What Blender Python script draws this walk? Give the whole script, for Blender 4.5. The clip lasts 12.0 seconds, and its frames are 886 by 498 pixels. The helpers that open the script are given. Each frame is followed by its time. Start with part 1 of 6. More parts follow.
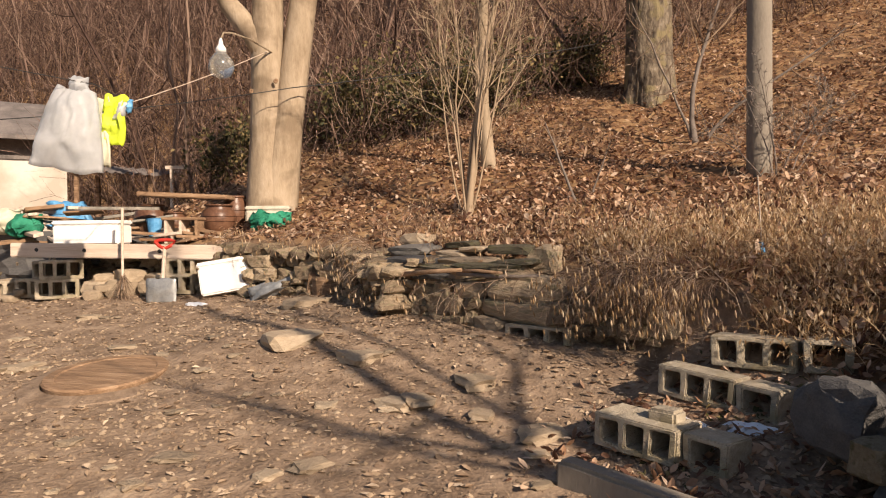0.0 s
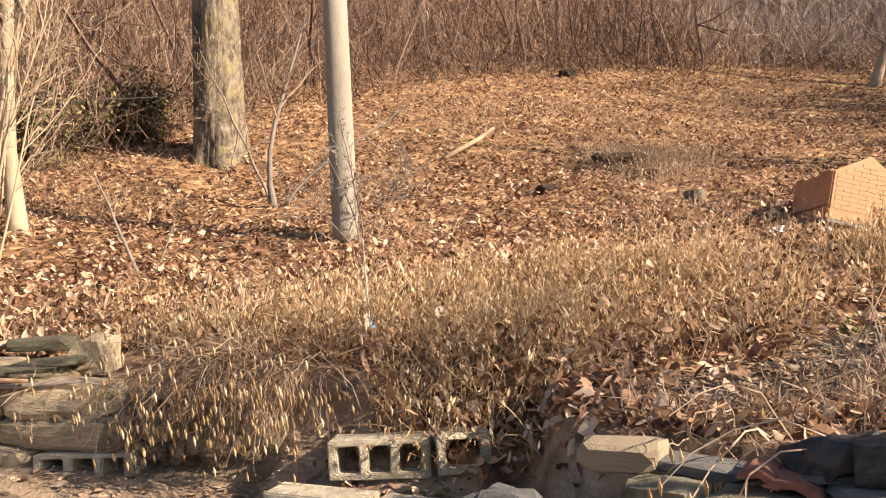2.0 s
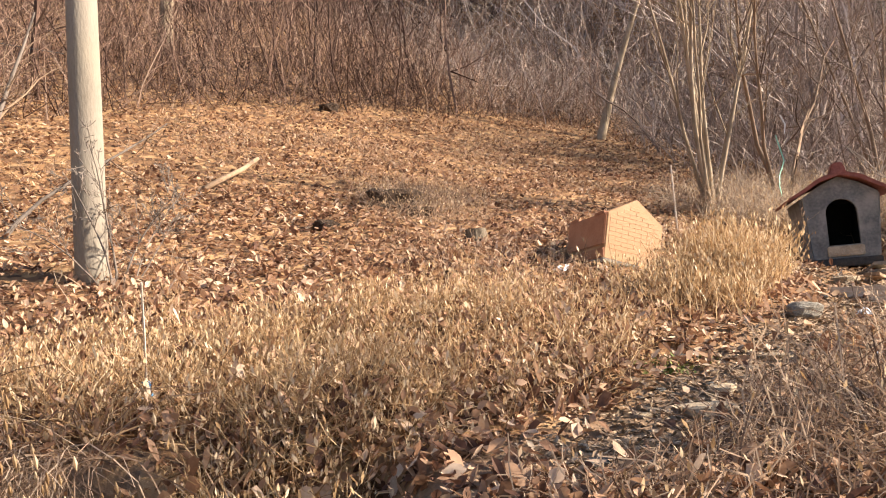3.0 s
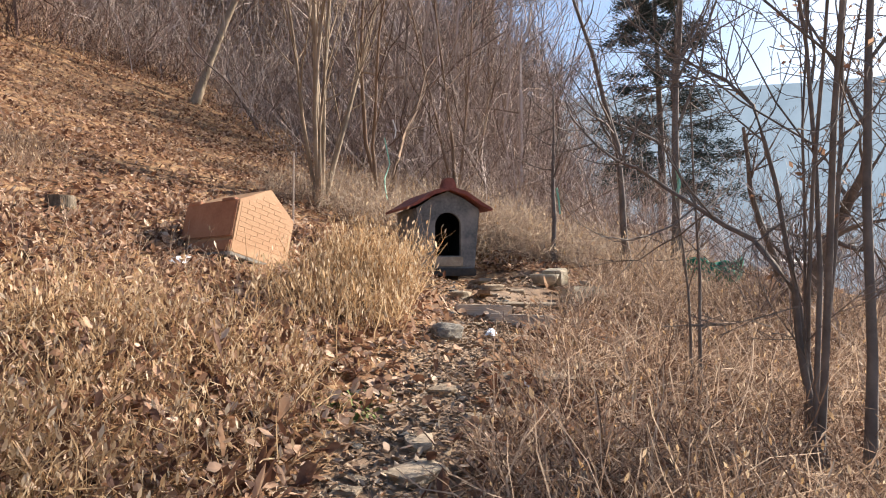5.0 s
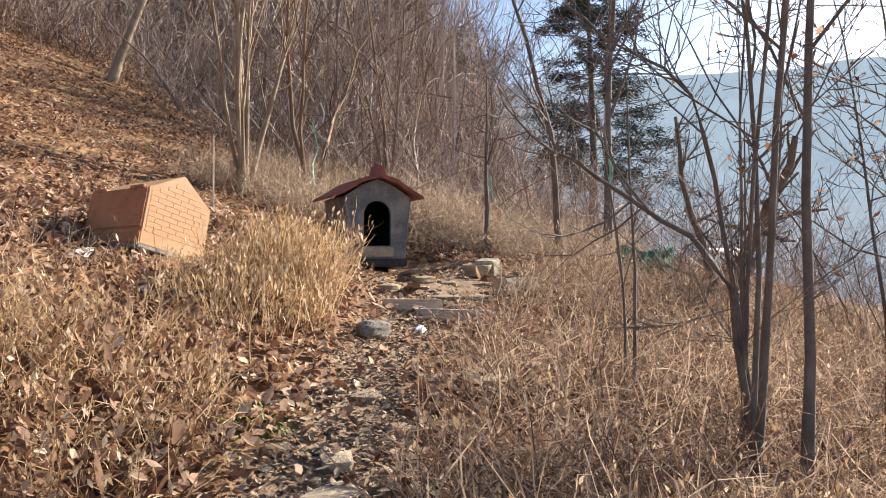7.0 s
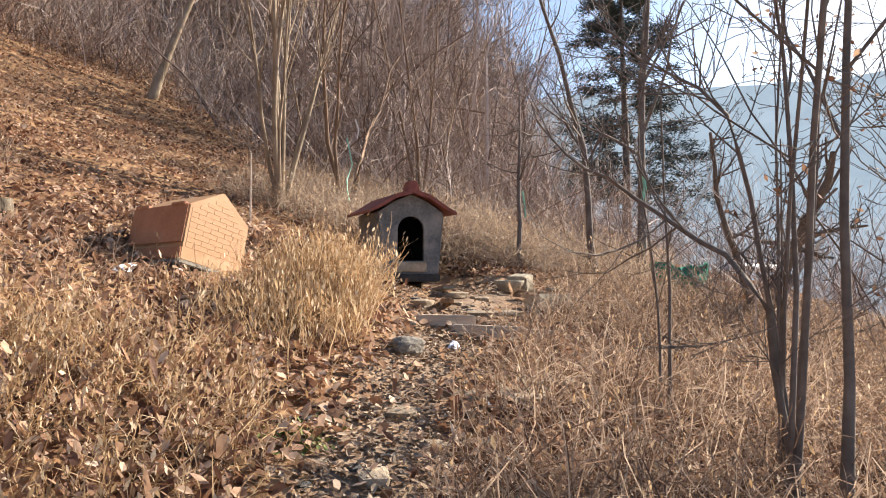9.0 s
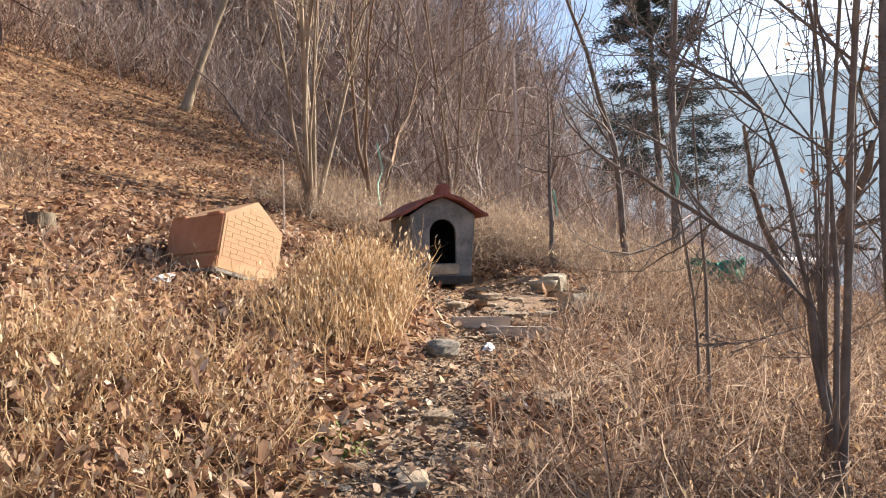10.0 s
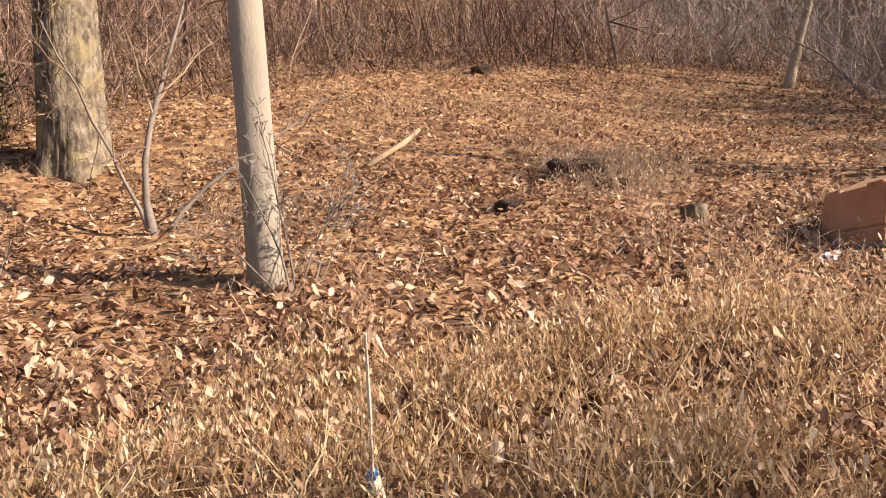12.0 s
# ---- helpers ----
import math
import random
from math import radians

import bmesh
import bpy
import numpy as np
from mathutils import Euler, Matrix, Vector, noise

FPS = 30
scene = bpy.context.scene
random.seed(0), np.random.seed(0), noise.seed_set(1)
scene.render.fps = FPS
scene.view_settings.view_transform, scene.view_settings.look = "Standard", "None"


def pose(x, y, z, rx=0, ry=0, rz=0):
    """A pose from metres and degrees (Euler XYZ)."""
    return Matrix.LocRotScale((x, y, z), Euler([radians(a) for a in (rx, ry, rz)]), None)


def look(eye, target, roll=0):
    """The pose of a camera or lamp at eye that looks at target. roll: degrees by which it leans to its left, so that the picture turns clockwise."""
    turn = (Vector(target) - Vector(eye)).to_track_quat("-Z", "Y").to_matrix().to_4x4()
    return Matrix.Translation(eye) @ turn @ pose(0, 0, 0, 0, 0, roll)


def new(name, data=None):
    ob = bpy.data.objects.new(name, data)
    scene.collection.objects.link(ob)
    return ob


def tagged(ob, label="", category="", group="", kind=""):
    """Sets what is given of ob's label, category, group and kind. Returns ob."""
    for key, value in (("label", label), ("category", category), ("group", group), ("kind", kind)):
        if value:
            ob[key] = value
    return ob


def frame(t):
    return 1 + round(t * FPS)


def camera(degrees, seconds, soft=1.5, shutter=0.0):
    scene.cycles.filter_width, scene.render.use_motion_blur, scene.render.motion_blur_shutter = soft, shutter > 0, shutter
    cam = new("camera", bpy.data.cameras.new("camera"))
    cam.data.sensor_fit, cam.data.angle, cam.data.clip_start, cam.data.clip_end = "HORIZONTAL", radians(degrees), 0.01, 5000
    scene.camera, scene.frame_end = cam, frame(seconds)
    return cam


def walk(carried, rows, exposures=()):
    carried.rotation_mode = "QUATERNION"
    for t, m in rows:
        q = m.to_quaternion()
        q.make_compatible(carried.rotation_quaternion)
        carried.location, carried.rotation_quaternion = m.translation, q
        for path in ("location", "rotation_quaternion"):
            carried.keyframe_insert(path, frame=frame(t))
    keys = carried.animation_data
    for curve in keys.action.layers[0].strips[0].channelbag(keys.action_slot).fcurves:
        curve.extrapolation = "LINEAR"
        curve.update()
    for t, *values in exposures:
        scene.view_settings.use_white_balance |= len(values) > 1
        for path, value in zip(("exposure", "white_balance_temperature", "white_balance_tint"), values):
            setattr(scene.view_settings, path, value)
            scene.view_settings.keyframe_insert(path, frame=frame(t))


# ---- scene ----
cam = camera(62.6, 12.0, soft=1.1)
PATH = [
    (0, (0.000, 0.000, 1.500), (-0.598, 1.908, 1.452), -0.6),
    (0.5, (0.088, 0.204, 1.504), (-0.078, 2.196, 1.446), 0.4),
    (1, (0.010, 0.453, 1.492), (0.033, 2.453, 1.438), -0.4),
    (1.5, (-0.080, 0.683, 1.547), (0.189, 2.665, 1.547), -1.3),
    (2, (-0.109, 0.945, 1.543), (0.428, 2.868, 1.648), -3.1),
    (2.5, (-0.127, 1.274, 1.624), (0.710, 3.083, 1.791), -4.7),
    (3, (-0.209, 1.540, 1.614), (0.957, 3.157, 1.774), -4.5),
    (3.5, (-0.197, 1.775, 1.694), (1.275, 3.121, 1.831), -2.8),
    (3.7, (-0.138, 1.870, 1.721), (1.436, 3.098, 1.849), -2.1),
    (5.3, (0.022, 2.386, 1.876), (1.914, 3.034, 1.896), 0.4),
    (5.5, (0.045, 2.390, 1.891), (1.946, 3.011, 1.907), 0.5),
    (6, (0.126, 2.393, 1.896), (2.045, 2.957, 1.904), 0.5),
    (6.5, (0.198, 2.385, 1.907), (2.125, 2.921, 1.903), 0.3),
    (7, (0.239, 2.387, 1.902), (2.166, 2.920, 1.894), 0.2),
    (9, (0.195, 2.391, 1.925), (2.097, 3.006, 1.952), 0.4),
    (9.5, (0.171, 2.390, 1.928), (2.066, 3.029, 1.960), -0.0),
    (10, (0.183, 2.390, 1.931), (2.057, 3.088, 1.963), -1.1),
    (10.5, (0.167, 2.407, 1.926), (1.951, 3.310, 1.966), -2.2),
    (11, (0.077, 2.484, 1.922), (1.668, 3.695, 1.979), -3.1),
    (11.5, (-0.020, 2.538, 1.925), (1.239, 4.091, 1.995), -4.0),
    (12, (-0.137, 2.635, 1.909), (0.716, 4.442, 1.998), -5.1),
]
walk(cam, [(t, look(eye, target, roll)) for t, eye, target, roll in PATH],
     [(0, 0.63, 6650, 14), (0.5, 1.07, 6350, 11), (1.0, 1.42, 6250, 9), (1.5, 1.6, 6500, 10), (2.5, 1.65, 6450, 10), (3.5, 1.82, 6050, 9), (5.5, 1.38, 5750, 8),
      (7.0, 1.5, 5780, 7), (9.0, 1.58, 5850, 8), (10.5, 1.6, 5950, 9), (11.5, 1.56, 6300, 11), (12.0, 1.52, 6350, 12)])

# ---- world, sun, exposure ----
SUN_AZ, SUN_EL = 127.0, 28.0          # clockwise from +y, above the horizon
world = bpy.data.worlds.new("sky")
scene.world = world
world.use_nodes = True
_wn = world.node_tree.nodes
_sky = _wn.new("ShaderNodeTexSky")
_sky.sky_type, _sky.sun_disc = "NISHITA", False
_sky.sun_elevation, _sky.sun_rotation = radians(SUN_EL), radians(SUN_AZ)
_sky.dust_density, _sky.air_density = 1.6, 0.9
world.node_tree.links.new(_sky.outputs[0], _wn["Background"].inputs[0])
_wn["Background"].inputs[1].default_value = 0.062
_sd = Vector((math.sin(radians(SUN_AZ)) * math.cos(radians(SUN_EL)), math.cos(radians(SUN_AZ)) * math.cos(radians(SUN_EL)), math.sin(radians(SUN_EL))))
sun = new("sun", bpy.data.lights.new("sun", "SUN"))
sun.data.energy, sun.data.angle, sun.data.color = 4.8, radians(0.6), (1.0, 0.83, 0.64)
sun.matrix_world = look(_sd * 60, (0, 0, 0))

# ---- materials ----


def ramp(nt, fac, stops):
    r = nt.nodes.new("ShaderNodeValToRGB")
    e = r.color_ramp.elements
    while len(e) < len(stops):
        e.new(0.5)
    for el, (p, c) in zip(e, stops):
        el.position, el.color = p, (*c, 1)
    nt.links.new(fac, r.inputs[0])
    return r.outputs[0]


def mat(name, cols, scale=6.0, rough=0.85, bump=0.3, fine=40.0, island=False, per_object=False, metal=0.0, translucent=0.0, dirt=None, stretch=(1, 1, 1)):
    """A surface of 2 to 4 colours mixed by noise at two scales, with fine relief."""
    m = bpy.data.materials.new(name)
    m.use_nodes = True
    nt = m.node_tree
    b = nt.nodes["Principled BSDF"]
    tc = nt.nodes.new("ShaderNodeTexCoord")
    mp = nt.nodes.new("ShaderNodeMapping")
    mp.inputs["Scale"].default_value = stretch
    nt.links.new(tc.outputs["Object"], mp.inputs[0])
    n1 = nt.nodes.new("ShaderNodeTexNoise")
    n1.inputs["Scale"].default_value, n1.inputs["Detail"].default_value, n1.inputs["Roughness"].default_value = scale, 6, 0.65
    n2 = nt.nodes.new("ShaderNodeTexNoise")
    n2.inputs["Scale"].default_value, n2.inputs["Detail"].default_value = fine, 5
    for n in (n1, n2):
        nt.links.new(mp.outputs[0], n.inputs[0])
    mix = nt.nodes.new("ShaderNodeMath")
    mix.operation = "MULTIPLY_ADD"
    nt.links.new(n2.outputs[0], mix.inputs[0])
    mix.inputs[1].default_value = 0.5
    if island or per_object:
        g = nt.nodes.new("ShaderNodeNewGeometry" if island else "ShaderNodeObjectInfo")
        ad = nt.nodes.new("ShaderNodeMath")
        ad.operation = "MULTIPLY_ADD"
        nt.links.new(g.outputs["Random Per Island" if island else "Random"], ad.inputs[0])
        ad.inputs[1].default_value = 0.85 if island else 0.5
        sc = nt.nodes.new("ShaderNodeMath")
        sc.operation = "MULTIPLY_ADD"
        nt.links.new(n1.outputs[0], sc.inputs[0])
        sc.inputs[1].default_value, sc.inputs[2].default_value = (0.35, -0.32) if island else (0.7, -0.36)
        nt.links.new(sc.outputs[0], ad.inputs[2])
        nt.links.new(ad.outputs[0], mix.inputs[2])
        mix.inputs[1].default_value = 0.25
    else:
        k = nt.nodes.new("ShaderNodeMath")
        k.operation = "MULTIPLY_ADD"
        nt.links.new(n1.outputs[0], k.inputs[0])
        k.inputs[1].default_value, k.inputs[2].default_value = 1.5, -0.5
        nt.links.new(k.outputs[0], mix.inputs[2])
    st = [((i + 0.5) / len(cols), c) for i, c in enumerate(cols)]
    out = ramp(nt, mix.outputs[0], st)
    if dirt:
        n3 = nt.nodes.new("ShaderNodeTexNoise")
        n3.inputs["Scale"].default_value, n3.inputs["Detail"].default_value = scale * 0.45, 8
        nt.links.new(tc.outputs["Object"], n3.inputs[0])
        f = ramp(nt, n3.outputs[0], [(0.52, (0, 0, 0)), (0.62, (1, 1, 1))])
        mx = nt.nodes.new("ShaderNodeMix")
        mx.data_type = "RGBA"
        nt.links.new(f, mx.inputs["Factor"])
        nt.links.new(out, mx.inputs["A"])
        mx.inputs["B"].default_value = (*dirt, 1)
        out = mx.outputs["Result"]
    nt.links.new(out, b.inputs["Base Color"])
    b.inputs["Roughness"].default_value, b.inputs["Metallic"].default_value = rough, metal
    b.inputs["Specular IOR Level"].default_value = 0.3
    if bump:
        bp = nt.nodes.new("ShaderNodeBump")
        bp.inputs["Strength"].default_value, bp.inputs["Distance"].default_value = bump, 0.02
        nt.links.new(mix.outputs[0], bp.inputs["Height"])
        nt.links.new(bp.outputs[0], b.inputs["Normal"])
    if translucent:
        tr = nt.nodes.new("ShaderNodeBsdfTranslucent")
        nt.links.new(out, tr.inputs[0])
        ms = nt.nodes.new("ShaderNodeMixShader")
        ms.inputs[0].default_value = translucent
        nt.links.new(b.outputs[0], ms.inputs[1])
        nt.links.new(tr.outputs[0], ms.inputs[2])
        nt.links.new(ms.outputs[0], nt.nodes["Material Output"].inputs[0])
    return m


M_LEAF = mat("dry_oak_leaves", [(0.12, 0.06, 0.04), (0.34, 0.195, 0.115), (0.51, 0.335, 0.22), (0.70, 0.55, 0.415)], 9, 0.75, 0.2, 60, island=True, translucent=0.3)
M_GRASS = mat("dry_grass", [(0.22, 0.13, 0.068), (0.44, 0.295, 0.158), (0.60, 0.44, 0.262), (0.72, 0.58, 0.40)], 5, 0.8, 0, 50, island=True, translucent=0.45)
M_POD = mat("dry_seed_heads", [(0.36, 0.23, 0.115), (0.58, 0.42, 0.25), (0.80, 0.67, 0.49)], 9, 0.7, 0, 50, island=True, translucent=0.4)
M_STRAW = mat("bleached_straw", [(0.22, 0.15, 0.11), (0.36, 0.27, 0.20), (0.50, 0.40, 0.30), (0.62, 0.52, 0.41)], 5, 0.85, 0, 50, island=True, translucent=0.4)
M_TANGLE = mat("dry_vines", [(0.14, 0.088, 0.06), (0.29, 0.20, 0.14), (0.44, 0.325, 0.235), (0.61, 0.49, 0.375)], 5, 0.85, 0, 50, island=True, translucent=0.4)
M_BARKL = mat("pale_bark", [(0.22, 0.165, 0.11), (0.33, 0.26, 0.18), (0.41, 0.33, 0.245)], 5, 0.9, 0.6, 30, stretch=(1, 1, 0.35), dirt=(0.20, 0.15, 0.10))
M_BARKD = mat("rough_dark_bark", [(0.025, 0.02, 0.015), (0.085, 0.066, 0.048), (0.18, 0.145, 0.105), (0.28, 0.245, 0.19)], 11, 0.95, 1.0, 34, stretch=(1, 1, 0.5), dirt=(0.19, 0.155, 0.085))
M_HUMUS = mat("dark_rotten_soil", [(0.025, 0.016, 0.011), (0.055, 0.036, 0.025), (0.11, 0.07, 0.045)], 14, 0.95, 1.0, 50)
M_TWIG = mat("bare_twigs", [(0.10, 0.065, 0.045), (0.22, 0.15, 0.10), (0.36, 0.27, 0.19)], 2, 0.9, 0, 20, island=True)
M_TWIGP = mat("pale_twigs", [(0.20, 0.145, 0.09), (0.33, 0.25, 0.17), (0.43, 0.34, 0.24)], 2, 0.85, 0, 20, island=True)
# Shaded branch tone, raised greyer to imitate the haze against the sun.
M_TWIGD = mat("shaded_hazed_branches", [(0.10, 0.083, 0.072), (0.17, 0.142, 0.122), (0.25, 0.21, 0.18)], 4, 0.9, 0.2, 30)
M_WOODS = mat("winter_woods", [(0.045, 0.026, 0.02), (0.095, 0.056, 0.042), (0.165, 0.105, 0.08), (0.29, 0.205, 0.155)], 1, 0.95, 0, 20, island=True)
M_TANSHOOT = mat("tan_saplings", [(0.10, 0.057, 0.042), (0.19, 0.115, 0.085), (0.29, 0.19, 0.145), (0.46, 0.35, 0.27)], 1, 0.9, 0, 20, island=True)
# Paler copy of the winter woods: the haze veil is painted into the bark.
M_WOODS_HAZED = mat("hazed_woods_bark", [(0.17, 0.127, 0.104), (0.33, 0.262, 0.22), (0.47, 0.39, 0.34), (0.60, 0.52, 0.465)], 1, 0.95, 0, 20, island=True)
M_GREEN = mat("evergreen_leaves", [(0.04, 0.042, 0.016), (0.11, 0.095, 0.035), (0.21, 0.15, 0.065)], 4, 0.7, 0, 30, island=True)
# Needle green lifted and blued, so distance haze sits in the colour.
M_PINE = mat("hazed_pine_needles", [(0.04, 0.055, 0.05), (0.075, 0.095, 0.085), (0.11, 0.13, 0.12)], 4, 0.8, 0, 30, island=True)
M_STONE = mat("field_stone", [(0.15, 0.11, 0.075), (0.35, 0.27, 0.18), (0.58, 0.47, 0.335)], 7, 0.92, 1.0, 45, per_object=True, dirt=(0.25, 0.21, 0.13))
M_GREYSTONE = mat("grey_stone", [(0.06, 0.06, 0.062), (0.125, 0.12, 0.115), (0.22, 0.205, 0.18)], 5, 0.9, 0.7, 40, per_object=True)
# Mossy olive stone, taken darker to include shade from the weeds above.
M_MOSSY = mat("mossy_shade_dark_stone", [(0.055, 0.05, 0.035), (0.12, 0.105, 0.072), (0.20, 0.175, 0.125), (0.30, 0.26, 0.195)], 7, 0.95, 0.9, 45, per_object=True, dirt=(0.09, 0.085, 0.045))
M_PALESTONE = mat("pale_flat_stone", [(0.25, 0.195, 0.135), (0.38, 0.30, 0.21), (0.50, 0.41, 0.30)], 6, 0.92, 0.6, 45, per_object=True)
M_BLOCK = mat("cement_block", [(0.25, 0.21, 0.155), (0.40, 0.345, 0.26), (0.51, 0.445, 0.345)], 12, 0.95, 0.7, 120, dirt=(0.27, 0.23, 0.15))
M_SLATE = mat("corrugated_cement_sheet", [(0.14, 0.13, 0.11), (0.23, 0.21, 0.18), (0.32, 0.29, 0.24)], 7, 0.92, 0.6, 60)
M_SNOW = mat("old_snow", [(0.62, 0.66, 0.72), (0.80, 0.83, 0.88), (0.88, 0.90, 0.93)], 18, 0.6, 0.5, 60)
M_FOAM = mat("white_foam", [(0.74, 0.73, 0.70), (0.82, 0.81, 0.79), (0.86, 0.85, 0.83)], 4, 0.8, 0.1, 90)
M_TIMBER = mat("weathered_timber", [(0.42, 0.33, 0.25), (0.58, 0.48, 0.39), (0.68, 0.59, 0.50)], 4, 0.85, 0.4, 40, stretch=(0.2, 4, 4))
M_OLDWOOD = mat("brown_old_wood", [(0.13, 0.08, 0.05), (0.27, 0.17, 0.10), (0.40, 0.27, 0.17)], 5, 0.9, 0.5, 40, stretch=(0.3, 3, 3))
M_CLAY = mat("brown_glazed_clay", [(0.07, 0.035, 0.022), (0.13, 0.065, 0.04), (0.19, 0.10, 0.06)], 5, 0.35, 0.1, 40)
M_BLACK = mat("black_sheet", [(0.012, 0.012, 0.013), (0.03, 0.03, 0.032), (0.06, 0.055, 0.05)], 6, 0.5, 0.4, 40)
M_NET = mat("green_net", [(0.01, 0.12, 0.07), (0.02, 0.22, 0.13), (0.05, 0.30, 0.19)], 9, 0.75, 0.8, 80)
M_BLUE = mat("blue_tarp", [(0.05, 0.20, 0.42), (0.10, 0.32, 0.58), (0.22, 0.45, 0.68)], 7, 0.5, 0.4, 40)
M_HIVIS = mat("hi_vis_yellow", [(0.55, 0.72, 0.03), (0.70, 0.85, 0.06), (0.78, 0.90, 0.15)], 6, 0.6, 0.3, 40, translucent=0.2)
M_SILVER = mat("reflective_band", [(0.35, 0.36, 0.38), (0.48, 0.49, 0.50)], 6, 0.4, 0.1, 40)
M_CLOTH = mat("pale_cloth", [(0.62, 0.60, 0.45), (0.75, 0.72, 0.58)], 6, 0.8, 0.2, 60, translucent=0.2)
M_CONC = mat("pole_concrete", [(0.18, 0.155, 0.125), (0.235, 0.205, 0.168), (0.28, 0.25, 0.205)], 3, 0.9, 0.3, 70, dirt=(0.24, 0.21, 0.165), stretch=(1, 1, 0.3))
M_KENNEL = mat("grey_moulded_plastic", [(0.09, 0.095, 0.097), (0.165, 0.168, 0.166), (0.27, 0.265, 0.255)], 5, 0.65, 0.15, 40, dirt=(0.30, 0.285, 0.26))
M_KROOF = mat("faded_red_roof", [(0.16, 0.055, 0.042), (0.25, 0.085, 0.065), (0.33, 0.13, 0.10)], 5, 0.65, 0.2, 40)
M_ORANGE = mat("orange_moulded_plastic", [(0.38, 0.205, 0.10), (0.46, 0.27, 0.14), (0.54, 0.345, 0.20)], 4, 0.6, 0.1, 50)
M_RUST = mat("red_brown_moulded_plastic", [(0.32, 0.135, 0.07), (0.41, 0.19, 0.10), (0.47, 0.24, 0.135)], 4, 0.6, 0.1, 50)
# Near-black that stands in for the shade inside the kennel.
M_INNER_SHADE = mat("painted_inner_shade", [(0.01, 0.01, 0.01), (0.02, 0.02, 0.02)], 4, 0.9, 0, 30)
M_WHITEW = mat("white_plaster", [(0.50, 0.455, 0.40), (0.58, 0.535, 0.48), (0.64, 0.59, 0.535)], 2, 0.9, 0.15, 40, dirt=(0.42, 0.37, 0.31))
M_ROOF = mat("grey_roof_sheet", [(0.09, 0.08, 0.075), (0.16, 0.14, 0.13), (0.24, 0.21, 0.19)], 3, 0.85, 0.3, 40)
M_WIRE = mat("dark_wire", [(0.02, 0.02, 0.02), (0.05, 0.05, 0.05)], 5, 0.6, 0, 30)
M_RED = mat("red_plastic", [(0.45, 0.03, 0.02), (0.60, 0.06, 0.04)], 6, 0.5, 0.1, 40)
M_STEEL = mat("dull_steel", [(0.25, 0.26, 0.26), (0.38, 0.39, 0.39), (0.48, 0.48, 0.47)], 8, 0.5, 0.2, 40, metal=0.6)
M_WHITEP = mat("white_plastic", [(0.72, 0.72, 0.70), (0.82, 0.82, 0.80)], 6, 0.5, 0.05, 40)
M_MINT = mat("mint_green_tape", [(0.20, 0.50, 0.36), (0.35, 0.62, 0.47)], 8, 0.6, 0.1, 40)
M_PEBBLE = mat("yard_pebbles", [(0.16, 0.11, 0.075), (0.24, 0.175, 0.115), (0.31, 0.23, 0.155), (0.40, 0.31, 0.215)], 7, 0.95, 0.5, 60, island=True)
M_TILE = mat("red_brown_tile", [(0.12, 0.05, 0.035), (0.20, 0.085, 0.06), (0.28, 0.14, 0.10)], 8, 0.85, 0.4, 50)
M_LOG = mat("peeled_log", [(0.20, 0.13, 0.08), (0.31, 0.215, 0.14), (0.40, 0.29, 0.20)], 6, 0.85, 0.3, 40)


def ground_mat():
    """Bare yard soil below the bank, leaf mould above it, mixed by the place itself."""
    m = mat("soil_and_leaf_mould", [(0.11, 0.075, 0.05), (0.20, 0.14, 0.095), (0.29, 0.21, 0.145), (0.40, 0.305, 0.215)], 5.5, 0.95, 1.0, 46)
    nt = m.node_tree
    b = nt.nodes["Principled BSDF"]
    old = b.inputs["Base Color"].links[0].from_socket
    at = nt.nodes.new("ShaderNodeAttribute")
    at.attribute_name = "bank"
    tc = nt.nodes.new("ShaderNodeTexCoord")
    vo = nt.nodes.new("ShaderNodeTexVoronoi")
    vo.inputs["Scale"].default_value = 11
    nt.links.new(tc.outputs["Object"], vo.inputs[0])
    leafy = ramp(nt, vo.outputs["Color"], [(0.1, (0.07, 0.04, 0.022)), (0.4, (0.17, 0.09, 0.045)), (0.65, (0.28, 0.16, 0.075)), (0.9, (0.38, 0.25, 0.13))])
    mx = nt.nodes.new("ShaderNodeMix")
    mx.data_type = "RGBA"
    nt.links.new(at.outputs["Fac"], mx.inputs["Factor"])
    nt.links.new(old, mx.inputs["A"])
    nt.links.new(leafy, mx.inputs["B"])
    nt.links.new(mx.outputs["Result"], b.inputs["Base Color"])
    return m


# Self-lit flat colour that imitates distant haze; no lamp or air behind it.
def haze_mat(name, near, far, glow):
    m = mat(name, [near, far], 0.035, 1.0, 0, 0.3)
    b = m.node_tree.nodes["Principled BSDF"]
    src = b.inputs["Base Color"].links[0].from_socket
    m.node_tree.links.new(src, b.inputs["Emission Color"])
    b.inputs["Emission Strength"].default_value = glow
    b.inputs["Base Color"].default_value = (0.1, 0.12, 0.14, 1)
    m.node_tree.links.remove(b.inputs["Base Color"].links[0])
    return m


M_SCRAP = mat("pale_leaf_scraps", [(0.21, 0.145, 0.095), (0.36, 0.265, 0.18), (0.52, 0.41, 0.30)], 9, 0.9, 0, 50, island=True)
M_GROUND = ground_mat()
M_GLASS = mat("cloudy_glass", [(0.62, 0.64, 0.62), (0.72, 0.73, 0.71)], 5, 0.15, 0.05, 40)
M_GLASS.node_tree.nodes["Principled BSDF"].inputs["Transmission Weight"].default_value = 0.85
M_BAG = mat("thin_white_film", [(0.62, 0.64, 0.66), (0.72, 0.74, 0.76), (0.80, 0.81, 0.82)], 4, 0.35, 0.2, 18, translucent=0.6)
